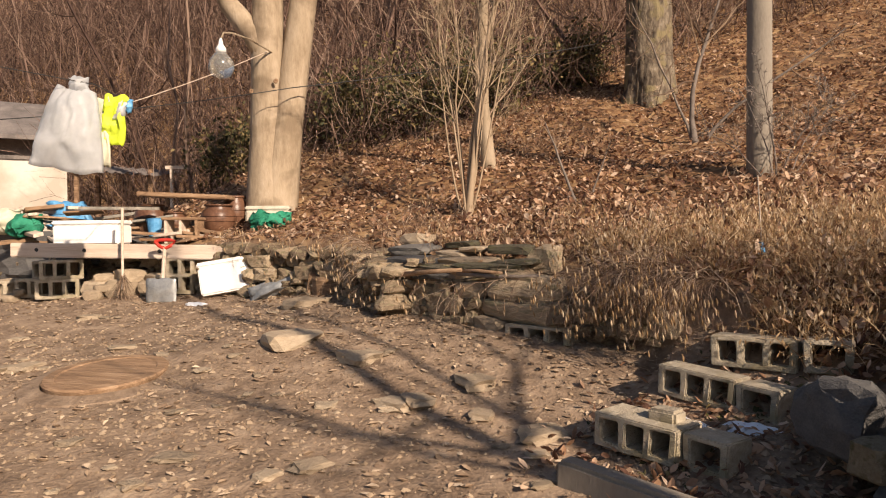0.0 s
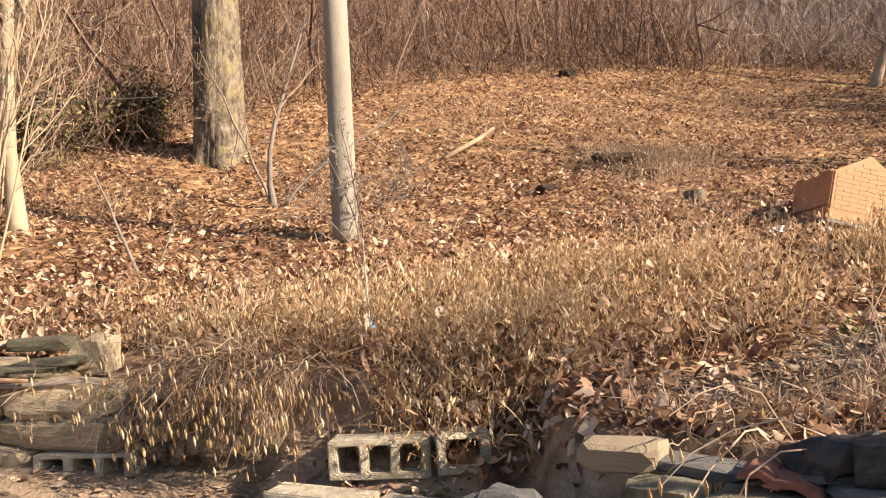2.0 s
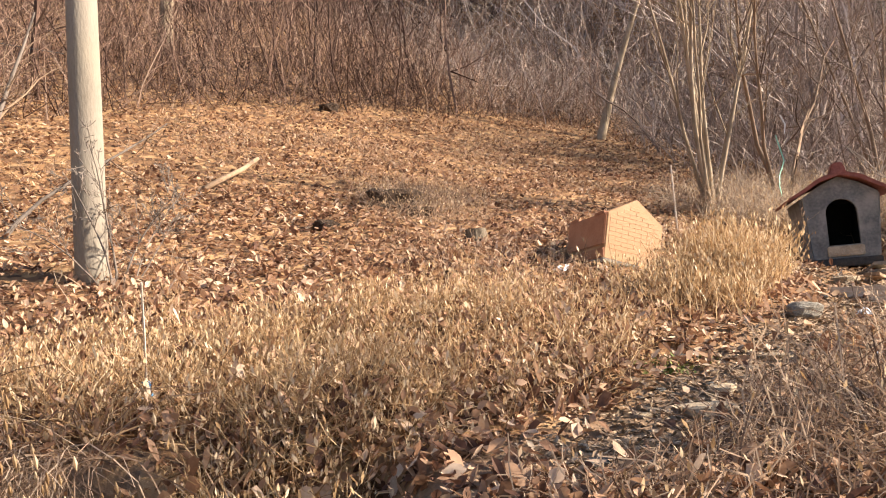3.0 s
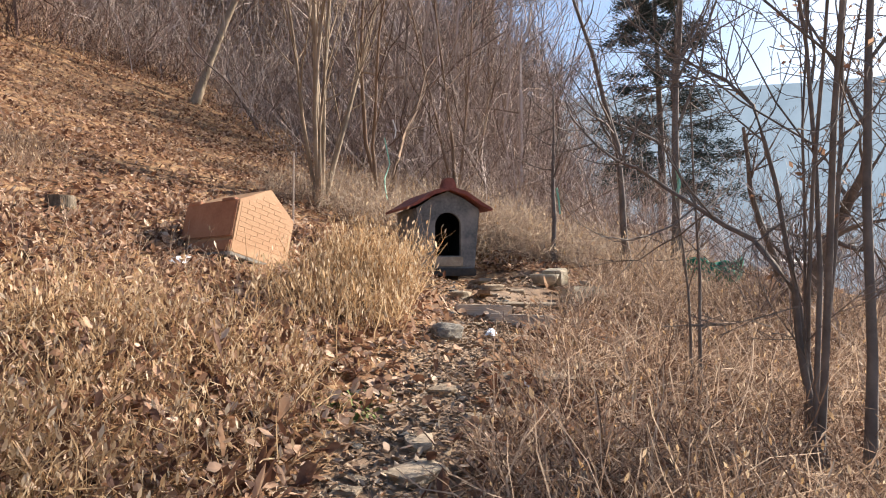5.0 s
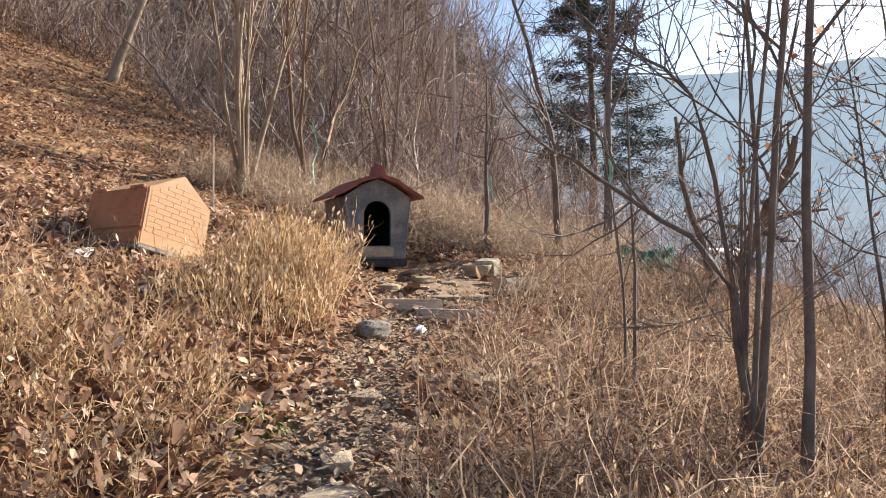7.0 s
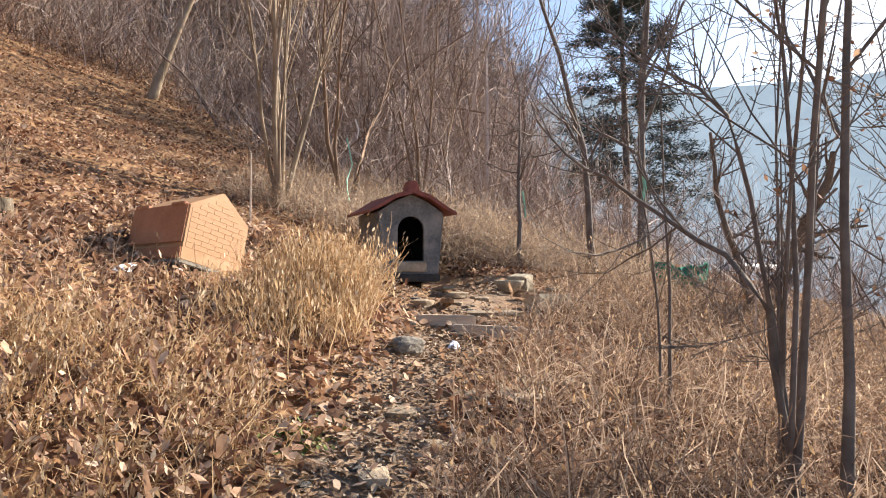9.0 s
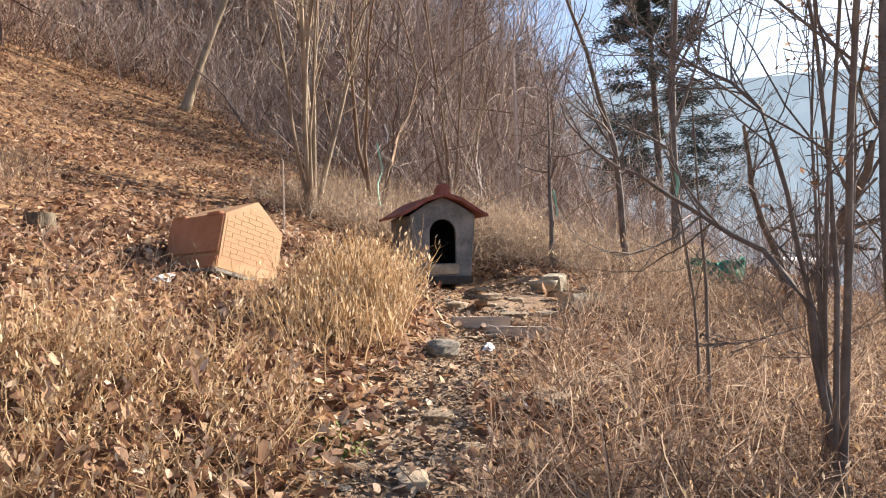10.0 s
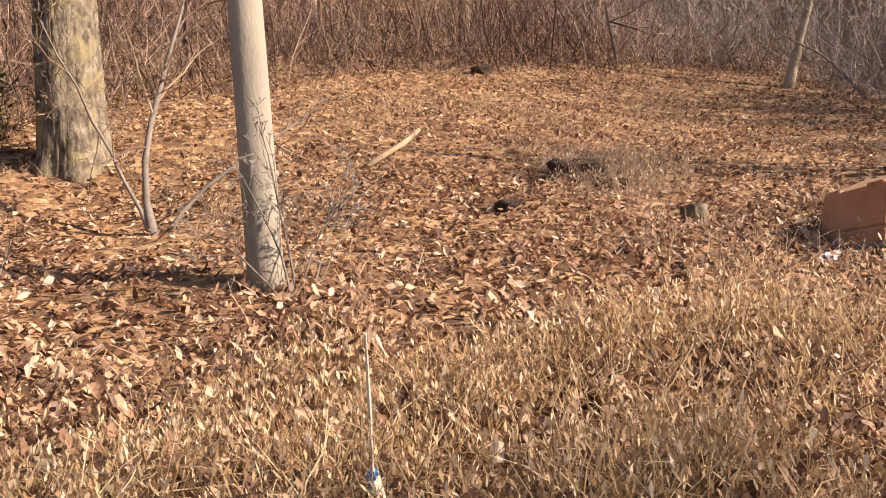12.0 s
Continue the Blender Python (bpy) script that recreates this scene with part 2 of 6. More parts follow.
M_FILM = mat("dusty_clear_film", [(0.20, 0.22, 0.24), (0.32, 0.34, 0.36), (0.46, 0.48, 0.50)], 5, 0.3, 0.4, 30, translucent=0.3)
M_OLDFOAM = mat("dirty_foam", [(0.36, 0.32, 0.25), (0.50, 0.46, 0.38), (0.62, 0.58, 0.50)], 6, 0.85, 0.2, 90)

# ---- building helpers ----
rng = np.random.default_rng(7)


def mesh_np(name, verts, faces, material, smooth=False):
    """A mesh from arrays: verts (n, 3); faces (m, 3) or (m, 4)."""
    verts, faces = np.asarray(verts, np.float32), np.asarray(faces, np.int32)
    me = bpy.data.meshes.new(name)
    k = faces.shape[1]
    me.vertices.add(len(verts))
    me.vertices.foreach_set("co", verts.ravel())
    me.loops.add(faces.size)
    me.loops.foreach_set("vertex_index", faces.ravel())
    me.polygons.add(len(faces))
    me.polygons.foreach_set("loop_start", np.arange(0, faces.size, k, dtype=np.int32))
    me.polygons.foreach_set("use_smooth", np.full(len(faces), smooth))
    me.materials.append(material)
    me.update(calc_edges=True)
    return me


def join_arrays(chunks):
    vs, fs, o = [], [], 0
    for v, f in chunks:
        vs.append(v)
        fs.append(f + o)
        o += len(v)
    return np.concatenate(vs), np.concatenate(fs)


def tubes(P, R, sides=3):
    """Quad tubes round polylines P (n, k, 3) with radii R (n, k)."""
    n, k, _ = P.shape
    T = np.gradient(P, axis=1)
    T /= np.linalg.norm(T, axis=2, keepdims=True) + 1e-9
    ref = np.where(np.abs(T[..., 2:3]) > 0.9, np.array([1.0, 0, 0]), np.array([0, 0, 1.0]))
    A = np.cross(T, ref)
    A /= np.linalg.norm(A, axis=2, keepdims=True) + 1e-9
    B = np.cross(T, A)
    a = np.arange(sides) * 2 * np.pi / sides
    V = P[:, :, None] + R[:, :, None, None] * (np.cos(a)[:, None] * A[:, :, None] + np.sin(a)[:, None] * B[:, :, None])
    i = np.arange(n)[:, None, None] * k * sides + np.arange(k - 1)[None, :, None] * sides
    s, s2 = np.arange(sides)[None, None], (np.arange(sides)[None, None] + 1) % sides
    F = np.stack([i + s, i + s2, i + sides + s2, i + sides + s], -1).reshape(-1, 4)
    return V.reshape(-1, 3), F


def ribbons(P, R):
    """Flat strips along polylines, turned at random, for the finest stems."""
    n, k, _ = P.shape
    T = P[:, -1] - P[:, 0]
    A = np.cross(T, rng.normal(0, 1, (n, 3)))
    A /= np.linalg.norm(A, axis=1, keepdims=True) + 1e-9
    V = np.stack([P - A[:, None] * R[..., None], P + A[:, None] * R[..., None]], 2)
    i = (np.arange(n)[:, None] * k * 2 + np.arange(k - 1)[None] * 2).ravel()
    return V.reshape(-1, 3), np.stack([i, i + 1, i + 3, i + 2], 1)


def grow(base, dirs, lens, rads, k, curl, up, g, tip=0.25):
    """Crooked shoots: polylines (n, k, 3) and radii (n, k)."""
    n = len(base)
    P, R = np.zeros((n, k, 3)), np.zeros((n, k))
    P[:, 0] = base
    d = dirs / np.linalg.norm(dirs, axis=1, keepdims=True)
    for i in range(1, k):
        d = d + g.normal(0, curl, (n, 3)) + np.array([0, 0, up])
        d /= np.linalg.norm(d, axis=1, keepdims=True)
        P[:, i] = P[:, i - 1] + d * (lens / (k - 1))[:, None]
    R[:] = rads[:, None] * np.linspace(1, tip, k)[None]
    return P, R


def shoots(P, R, per, g, s0=0.3, s1=1.0, spread=0.8, lfrac=0.5, rfrac=0.5, k=4, curl=0.15, up=0.08, tip=0.3):
    """Side shoots from polylines."""
    n, kk, _ = P.shape
    par = np.repeat(np.arange(n), per)
    s = g.uniform(s0, s1, len(par)) * (kk - 1)
    i = np.minimum(s.astype(int), kk - 2)
    f = (s - i)[:, None]
    base = P[par, i] * (1 - f) + P[par, i + 1] * f
    tan = P[par, i + 1] - P[par, i]
    tan /= np.linalg.norm(tan, axis=1, keepdims=True) + 1e-9
    r = (R[par, i] * (1 - f[:, 0]) + R[par, i + 1] * f[:, 0]) * rfrac
    ln = np.linalg.norm(np.diff(P, axis=1), axis=2).sum(1)[par] * lfrac * g.uniform(0.5, 1.15, len(par)) * (1.15 - 0.5 * s / (kk - 1))
    d = tan + g.normal(0, spread, (len(par), 3))
    return grow(base, d, ln, r, k, curl, up, g, tip)


def vnoise(x, y, scale, seed):
    """Smooth value noise, -1 to 1."""
    x, y = np.asarray(x, float) / scale, np.asarray(y, float) / scale
    xi, yi = np.floor(x), np.floor(y)
    u, v = x - xi, y - yi
    u, v = u * u * (3 - 2 * u), v * v * (3 - 2 * v)

    def h(a, b):
        q = np.sin(a * 127.1 + b * 311.7 + seed * 74.7) * 43758.5453
        return (q - np.floor(q)) * 2 - 1
    return (h(xi, yi) * (1 - u) + h(xi + 1, yi) * u) * (1 - v) + (h(xi, yi + 1) * (1 - u) + h(xi + 1, yi + 1) * u) * v


def smooth01(a):
    a = np.clip(a, 0, 1)
    return a * a * (3 - 2 * a)


# middle of the footpath
PATH_X, PATH_Y = [0.4, 0.9, 1.5, 2.1, 2.8, 3.5, 4.2, 6.0, 7.4], [3.15, 3.15, 3.18, 3.30, 3.45, 3.65, 3.75, 3.95, 4.1]


# line of the retaining wall, the bank on its right-hand side
WALL = [(3.2, -14.0), (2.05, -2.0), (1.50, 0.6), (1.14, 2.0), (0.90, 2.80), (0.70, 3.3), (0.22, 4.12), (-0.5, 4.67), (-1.1, 4.96), (-1.85, 5.24), (-2.7, 5.92), (-4.2, 6.24), (-7.0, 6.5), (-14.0, 7.4), (-60.0, 11.0)]


def wall_side(x, y):
    """Signed distance to the wall line: positive on the bank."""
    x, y = np.asarray(x, float), np.asarray(y, float)
    best = np.full(x.shape, 1e9)
    sgn = np.ones(x.shape)
    for (ax, ay), (bx, by) in zip(WALL, WALL[1:]):
        dx, dy = bx - ax, by - ay
        t = np.clip(((x - ax) * dx + (y - ay) * dy) / (dx * dx + dy * dy), 0, 1)
        d = np.hypot(x - ax - t * dx, y - ay - t * dy)
        c = (x - ax) * dy - (y - ay) * dx
        near = d < best - 1e-9
        best = np.where(near, d, best)
        sgn = np.where(near, np.sign(c), sgn)
    return best * sgn


def height(x, y, rough=True):
    x, y = np.asarray(x, float), np.asarray(y, float)
    yc = np.clip(y, -3, 12.5)
    xc = np.clip(x, -14, 14)
    hill = 0.473 + 0.0774 * xc + 0.0936 * yc + 0.0163 * yc * yc
    hill = hill + 0.55 * np.clip(y - 12.5, 0, 60) + 0.2 * np.clip(y - 72.5, 0, 200)
    hill = hill + 0.26 * np.exp(-((x - 1.15) ** 2 + (y - 1.9) ** 2) / 1.4)
    low = np.clip(2.2 - y, 0, None) * smooth01((x - 1.0) / 4.0)
    hill = hill - 0.05 * low ** 2 / (1 + 0.09 * low) - 0.10 * np.clip(x - 13, 0, 60) * smooth01((8 - y) / 8)
    yard = 0.10 + 0.135 * np.clip(y, -4, 7) - 0.06 * np.clip(-4 - y, 0, 60)
    yard = yard + 0.11 * smooth01((y - 3.5) / 0.9) * smooth01((x + 3.7) / 1.0)
    hill = hill + 0.10 * np.exp(-((x - 0.25) ** 2 + (y - 3.55) ** 2) / 0.12)
    # level ground round the outbuilding, and a spur of the hill beyond the kennel
    flat = smooth01((-5.9 - x) / 1.6) * smooth01((y - 7.0) / 1.2)
    hill = hill * (1 - flat) + np.minimum(hill, 1.42 + 0.95 * np.clip(y - 13.2, 0, 80)) * flat
    hill = hill + 0.55 * np.clip(y - 2.2 - 0.21 * x, 0, 14) * smooth01((x - 18) / 8)
    d = wall_side(x, y)
    w = 0.10 + 0.55 * np.exp(-((x - 0.30) ** 2 + (y - 3.45) ** 2) / 0.12)
    s = smooth01(0.5 + (d - 0.02) / (2 * w))
    z = yard * (1 - s) + np.maximum(hill, yard - 40 * (x > 4)) * s
    z = z + 0.09 * np.exp(-((x - 0.05) ** 2 + (y - 3.48) ** 2) / 0.07) - 0.20 * np.exp(-((x - 6.95) ** 2 / 0.9 + (y - 4.95) ** 2 / 0.5) ** 2)
    # treads of the block steps
    u_, v_ = 0.89 * x - 0.454 * y, 0.454 * x + 0.89 * y
    tread = np.interp(v_, [2.5, 2.8, 2.95, 3.2, 3.35, 3.45, 3.58, 3.8], [0.48, 0.54, 0.61, 0.67, 0.75, 0.80, 0.92, 1.02])
    on = smooth01((u_ + 1.95) / 0.2) * smooth01((-0.62 - u_) / 0.22) * smooth01((v_ - 2.45) / 0.2) * smooth01((3.9 - v_) / 0.25)
    z = z * (1 - on) + tread * on
    z = np.maximum(z, -16)
    if rough:
        near = np.exp(-(x * x + y * y) / 900)
        z = z + (0.035 * vnoise(x, y, 0.9, 1) + 0.02 * vnoise(x, y, 0.33, 2)) * (0.35 + 0.65 * s) + 0.10 * vnoise(x, y, 3.1, 3) * s * smooth01((y - 7) / 3) + 0.006 * vnoise(x, y, 0.12, 4) * near
    return z


def hz(x, y):
    return float(height(np.array([x]), np.array([y]))[0])


def thing(name, x, y, z, label, category, group="", kind="", rz=0.0, rx=0.0, ry=0.0):
    e = new(name)
    e.matrix_world = pose(x, y, z, rx, ry, rz)
    e.empty_display_size = 0.2
    return tagged(e, label, category, group, kind)


def part(name, bm, material, parent, label="", m=None, smooth=False):
    me = bm
    if isinstance(bm, bmesh.types.BMesh):
        me = bpy.data.meshes.new(name)
        for f in bm.faces:
            f.smooth = smooth
        bm.to_mesh(me)
        bm.free()
        me.materials.append(material)
    ob = new(name, me)
    if parent is not None:
        ob.parent = parent
    if m is not None:
        ob.matrix_basis = m
    if label:
        ob["label"] = label
    return ob


def box(sx, sy, sz, bevel=0.01, at=(0, 0, 0), seg=2):
    """A bevelled box, its base at z = 0 before at."""
    bm = bmesh.new()
    bmesh.ops.create_cube(bm, size=1)
    bmesh.ops.scale(bm, vec=(sx, sy, sz), verts=bm.verts)
    if bevel:
        bmesh.ops.bevel(bm, geom=bm.edges[:], offset=bevel, segments=seg, affect="EDGES")
    bmesh.ops.translate(bm, vec=(at[0], at[1], at[2] + sz / 2), verts=bm.verts)
    return bm


def prism(pts, depth, bevel=0.0, axis="y"):
    """An outline in x and z, pushed along y."""
    bm = bmesh.new()
    vs = [bm.verts.new((x, 0, z)) for x, z in pts]
    f = bm.faces.new(vs)
    r = bmesh.ops.extrude_face_region(bm, geom=[f])
    bmesh.ops.translate(bm, vec=(0, depth, 0), verts=[v for v in r["geom"] if isinstance(v, bmesh.types.BMVert)])
    bmesh.ops.recalc_face_normals(bm, faces=bm.faces)
    if bevel:
        bmesh.ops.bevel(bm, geom=bm.edges[:], offset=bevel, segments=2, affect="EDGES")
    return bm


def lathe(profile, n=20):
    bm = bmesh.new()
    rings = []
    for r, z in profile:
        rings.append([bm.verts.new((r * math.cos(a), r * math.sin(a), z)) for a in (2 * math.pi * i / n for i in range(n))])
    for a, b in zip(rings, rings[1:]):
        for i in range(n):
            bm.faces.new((a[i], a[(i + 1) % n], b[(i + 1) % n], b[i]))
    bm.faces.new(rings[0][::-1])
    bm.faces.new(rings[-1])
    return bm


def rod(pts, r, sides=6, tip=1.0):
    P = np.array(pts, float)[None]
    v, f = tubes(P, np.linspace(r, r * tip, len(pts))[None], sides)
    bm = bmesh.new()
    vs = [bm.verts.new(p) for p in v]
    for q in f:
        bm.faces.new([vs[i] for i in q])
    bm.faces.new(vs[:sides])
    bm.faces.new(vs[-sides:][::-1])
    bmesh.ops.recalc_face_normals(bm, faces=bm.faces)
    return bm


def stone_mesh(name, seed, material, square=0.55, rough=0.12, sub=2):
    """An uneven stone about 1 m across, squarish or round."""
    bm = bmesh.new()
    bmesh.ops.create_icosphere(bm, subdivisions=sub, radius=1)
    for v in bm.verts:
        c = v.co.copy()
        q = Vector([math.copysign(abs(a) ** square, a) for a in c])
        q *= 1 + rough * noise.noise(c * 1.3 + Vector((seed * 7.3, 0, 0))) * 2 + rough * 0.6 * noise.noise(c * 3.7 + Vector((0, seed * 3.1, 0)))
        v.co = q * 0.56
    me = bpy.data.meshes.new(name)
    for f in bm.faces:
        f.smooth = False
    bm.to_mesh(me)
    bm.free()
    me.materials.append(material)
    return me


def crumple(w, h, t, seed, n=10, amp=0.08):
    """A crumpled, closed sheet or bag of cloth or film: x by z, with thickness."""
    bm = bmesh.new()
    bmesh.ops.create_grid(bm, x_segments=n, y_segments=n, size=0.5)
    r = bmesh.ops.extrude_face_region(bm, geom=bm.faces[:])
    up = [v for v in r["geom"] if isinstance(v, bmesh.types.BMVert)]
    for v in up:
        v.co.z += 1
    for v in bm.verts:
        u, q, s = v.co.x, v.co.y, v.co.z - 0.5
        bul = (1 - (2 * u) ** 2) * (1 - (2 * q) ** 2)
        p = Vector((u * w, s * t * (0.25 + bul), q * h))
        f = Vector((u * 3.1, q * 3.1, seed * 5.7))
        p += amp * Vector((noise.noise(f), noise.noise(f * 1.7 + Vector((9, 0, 0))) , noise.noise(f * 1.2 + Vector((0, 9, 0)))))
        p.y += amp * 0.5 * noise.noise(f * 3.3)
        v.co = p
    bmesh.ops.recalc_face_normals(bm, faces=bm.faces)
    return bm


def quick(name, me, x, y, z, label, category, group="", kind="", rz=0.0, rx=0.0, ry=0.0, scale=(1, 1, 1)):
    """A thing of one mesh."""
    ob = new(name, me)
    ob.matrix_world = pose(x, y, z, rx, ry, rz) @ Matrix.Diagonal((*scale, 1))
    return tagged(ob, label, category, group, kind)


def mesh_of(bm, name, material, smooth=False):
    me = bpy.data.meshes.new(name)
    for f in bm.faces:
        f.smooth = smooth
    bm.to_mesh(me)
    bm.free()
    me.materials.append(material)
    return me

# ---- ground, one sheet to the horizon ----


def axis_steps(lo, hi, fine, mid, far):
    """Grid lines: fine inside lo..hi, wider outside it."""
    a = list(np.arange(lo, hi, fine))
    s, p = fine, hi
    while p < far:
        a.append(p)
        s = min(s * 1.13, 60) if p > hi + mid else min(s * 1.05, 0.22)
        p += s
    s, p = fine, lo
    left = []
    while p > -far:
        s = min(s * 1.13, 60) if p < lo - mid else min(s * 1.05, 0.22)
        p -= s
        left.append(p)
    return np.array(left[::-1] + a)


gx, gy = axis_steps(-2.6, 2.6, 0.06, 9, 1500), axis_steps(0.6, 5.6, 0.06, 9, 1500)
GX, GY = np.meshgrid(gx, gy)
GZ = height(GX.ravel(), GY.ravel())
nx, ny = len(gx), len(gy)
ii = (np.arange(ny - 1)[:, None] * nx + np.arange(nx - 1)[None]).ravel()
g_me = mesh_np("ground", np.stack([GX.ravel(), GY.ravel(), GZ], 1), np.stack([ii, ii + 1, ii + nx + 1, ii + nx], 1), M_GROUND, True)
att = g_me.attributes.new("bank", "FLOAT", "POINT")
_pathd = np.abs(GY.ravel() - np.interp(GX.ravel(), PATH_X, PATH_Y))
_b = smooth01((wall_side(GX.ravel(), GY.ravel()) + 0.05) / 0.3) * (1 - 0.75 * smooth01(1.2 - _pathd / 0.3) * (GX.ravel() > 0.4) * (GX.ravel() < 8.5))
att.data.foreach_set("value", _b.astype(np.float32))
tagged(new("ground", g_me), "stony brown yard soil and leaf-covered bank", "ground", kind="structure")

# far hills, haze put into their blue-grey colour and a faint glow
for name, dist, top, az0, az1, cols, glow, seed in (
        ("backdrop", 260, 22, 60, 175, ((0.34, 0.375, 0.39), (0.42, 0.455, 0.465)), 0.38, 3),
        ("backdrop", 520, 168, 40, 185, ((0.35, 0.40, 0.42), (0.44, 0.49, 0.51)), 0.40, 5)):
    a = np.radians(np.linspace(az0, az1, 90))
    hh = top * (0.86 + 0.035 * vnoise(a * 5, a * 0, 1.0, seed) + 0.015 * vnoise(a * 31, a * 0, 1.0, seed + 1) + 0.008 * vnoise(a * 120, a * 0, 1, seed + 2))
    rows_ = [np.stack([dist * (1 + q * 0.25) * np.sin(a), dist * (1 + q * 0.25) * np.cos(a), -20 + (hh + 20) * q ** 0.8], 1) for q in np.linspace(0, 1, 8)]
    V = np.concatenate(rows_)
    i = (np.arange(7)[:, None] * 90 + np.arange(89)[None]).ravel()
    tagged(new(name, mesh_np(name, V, np.stack([i, i + 1, i + 91, i + 90], 1), haze_mat("painted_haze_hill", *cols, glow), True)), "wooded hills across the valley, blue haze painted in", "hill", kind="structure")

# ---- vegetation masks ----


def wood_edge(x):
    return np.interp(x, [-25, -6, -3.5, 0, 4, 9, 13], [9.0, 9.0, 9.6, 12.6, 14.2, 14.0, 13.2])


def in_woods(x, y):
    xr = np.interp(y, [1.5, 3, 6, 8, 10, 13], [13, 9.8, 9.3, 10.0, 11.4, 13.2])
    return ((y > wood_edge(x)) | ((x > xr) & (y > 1.5))) & ~((x < -8.2) & (x > -14) & (y < 12.5))


def path_dist(x, y):
    py = np.interp(x, PATH_X, PATH_Y)
    wide = 0.38 * smooth01((x - 4.8) / 0.8)
    return np.where((x > 1.25) & (x < 7.6), np.maximum(np.abs(y - py - 0.5 * wide) - wide, 0), 9.0)


def scatter(n, x0, x1, y0, y1, keep):
    p = rng.uniform((x0, y0), (x1, y1), (n, 2))
    k = keep(p[:, 0], p[:, 1])
    k = k * (1 - 0.9 * np.exp(-(((p[:, 0] - 6.3) / 1.0) ** 2 + ((p[:, 1] - 3.95) / 0.62) ** 2) ** 2)) * (np.hypot(p[:, 0] - 7.05, p[:, 1] - 5.07) > 0.55) * (np.hypot(p[:, 0] - 4.58, p[:, 1] - 5.72) > 0.42)
    p = p[rng.uniform(0, 1, n) < k]
    return p[:, 0], p[:, 1]


def leaves(name, x, y, size, lift, label, material=M_LEAF, tilt=0.5):
    """Curled fallen leaves: a folded blade of six faces each."""
    n = len(x)
    z = height(x, y) + lift * rng.uniform(0, 1, n) ** 2
    t = np.array([(0, -0.5, 0.02), (-0.20, -0.22, 0.09), (0.20, -0.22, 0.09), (0, -0.05, 0.0), (-0.27, 0.12, 0.12), (0.27, 0.12, 0.12), (0, 0.5, 0.10)])
    f = np.array([(0, 3, 1), (0, 2, 3), (1, 3, 4), (2, 5, 3), (3, 6, 4), (3, 5, 6)])
    s = size * rng.uniform(0.55, 1.3, n)
    a = rng.uniform(0, 6.283, n)
    v = t[None] * s[:, None, None] * np.stack([rng.uniform(0.7, 1.2, n), np.ones(n), rng.uniform(-1.2, 2.6, n)], 1)[:, None]
    tx, ty = rng.normal(0, tilt, n), rng.normal(0, tilt, n)
    v[..., 2] += v[..., 0] * tx[:, None] + v[..., 1] * ty[:, None]
    c, q = np.cos(a)[:, None], np.sin(a)[:, None]
    V = np.stack([v[..., 0] * c - v[..., 1] * q + x[:, None], v[..., 0] * q + v[..., 1] * c + y[:, None], v[..., 2] + z[:, None] + 0.3 * s[:, None] * tilt], 2)
    F = (f[None] + np.arange(n)[:, None, None] * 7).reshape(-1, 3)
    return tagged(new(name, mesh_np(name, V.reshape(-1, 3), F, material)), label, "leaves", kind="stuff")


def hill_leaf_keep(x, y):
    d = wall_side(x, y)
    pd = path_dist(x, y)
    return (d > 0.1) * np.where(in_woods(x, y), 0.5, 1.0) * np.clip((pd - 0.10) / 0.3, 0.10, 1) * (0.55 + 0.45 * vnoise(x, y, 0.7, 11)) * np.where(y > 9.5, 0.75, 1) * np.clip((y - 1) / 2 + 0.4, 0.3, 1)


X, Y = scatter(270000, -9, 13.5, 0.5, 16, hill_leaf_keep)
leaves("leaf_litter", X, Y, 0.060, 0.055, "thick brown litter of fallen oak leaves on the bank")
X, Y = scatter(14000, -2, 6.5, 2.2, 7.0, lambda x, y: (wall_side(x, y) > 0.3) * np.clip((path_dist(x, y) - 0.12) / 0.3, 0.06, 1) * 0.9)
leaves("leaf_litter", X, Y, 0.056, 0.05, "large curled brown leaves beside the footpath", tilt=0.75)
X, Y = scatter(40000, -9, 1.0, -0.5, 6.6, lambda x, y: (wall_side(x, y) < 0) * (0.12 + 0.55 * np.exp(wall_side(x, y) / 0.5) + 0.2 * np.clip(vnoise(x, y, 0.8, 21), 0, 1)))
leaves("yard_leaves", X, Y, 0.05, 0.004, "crushed pale leaf scraps on the yard soil", material=M_SCRAP, tilt=0.12)


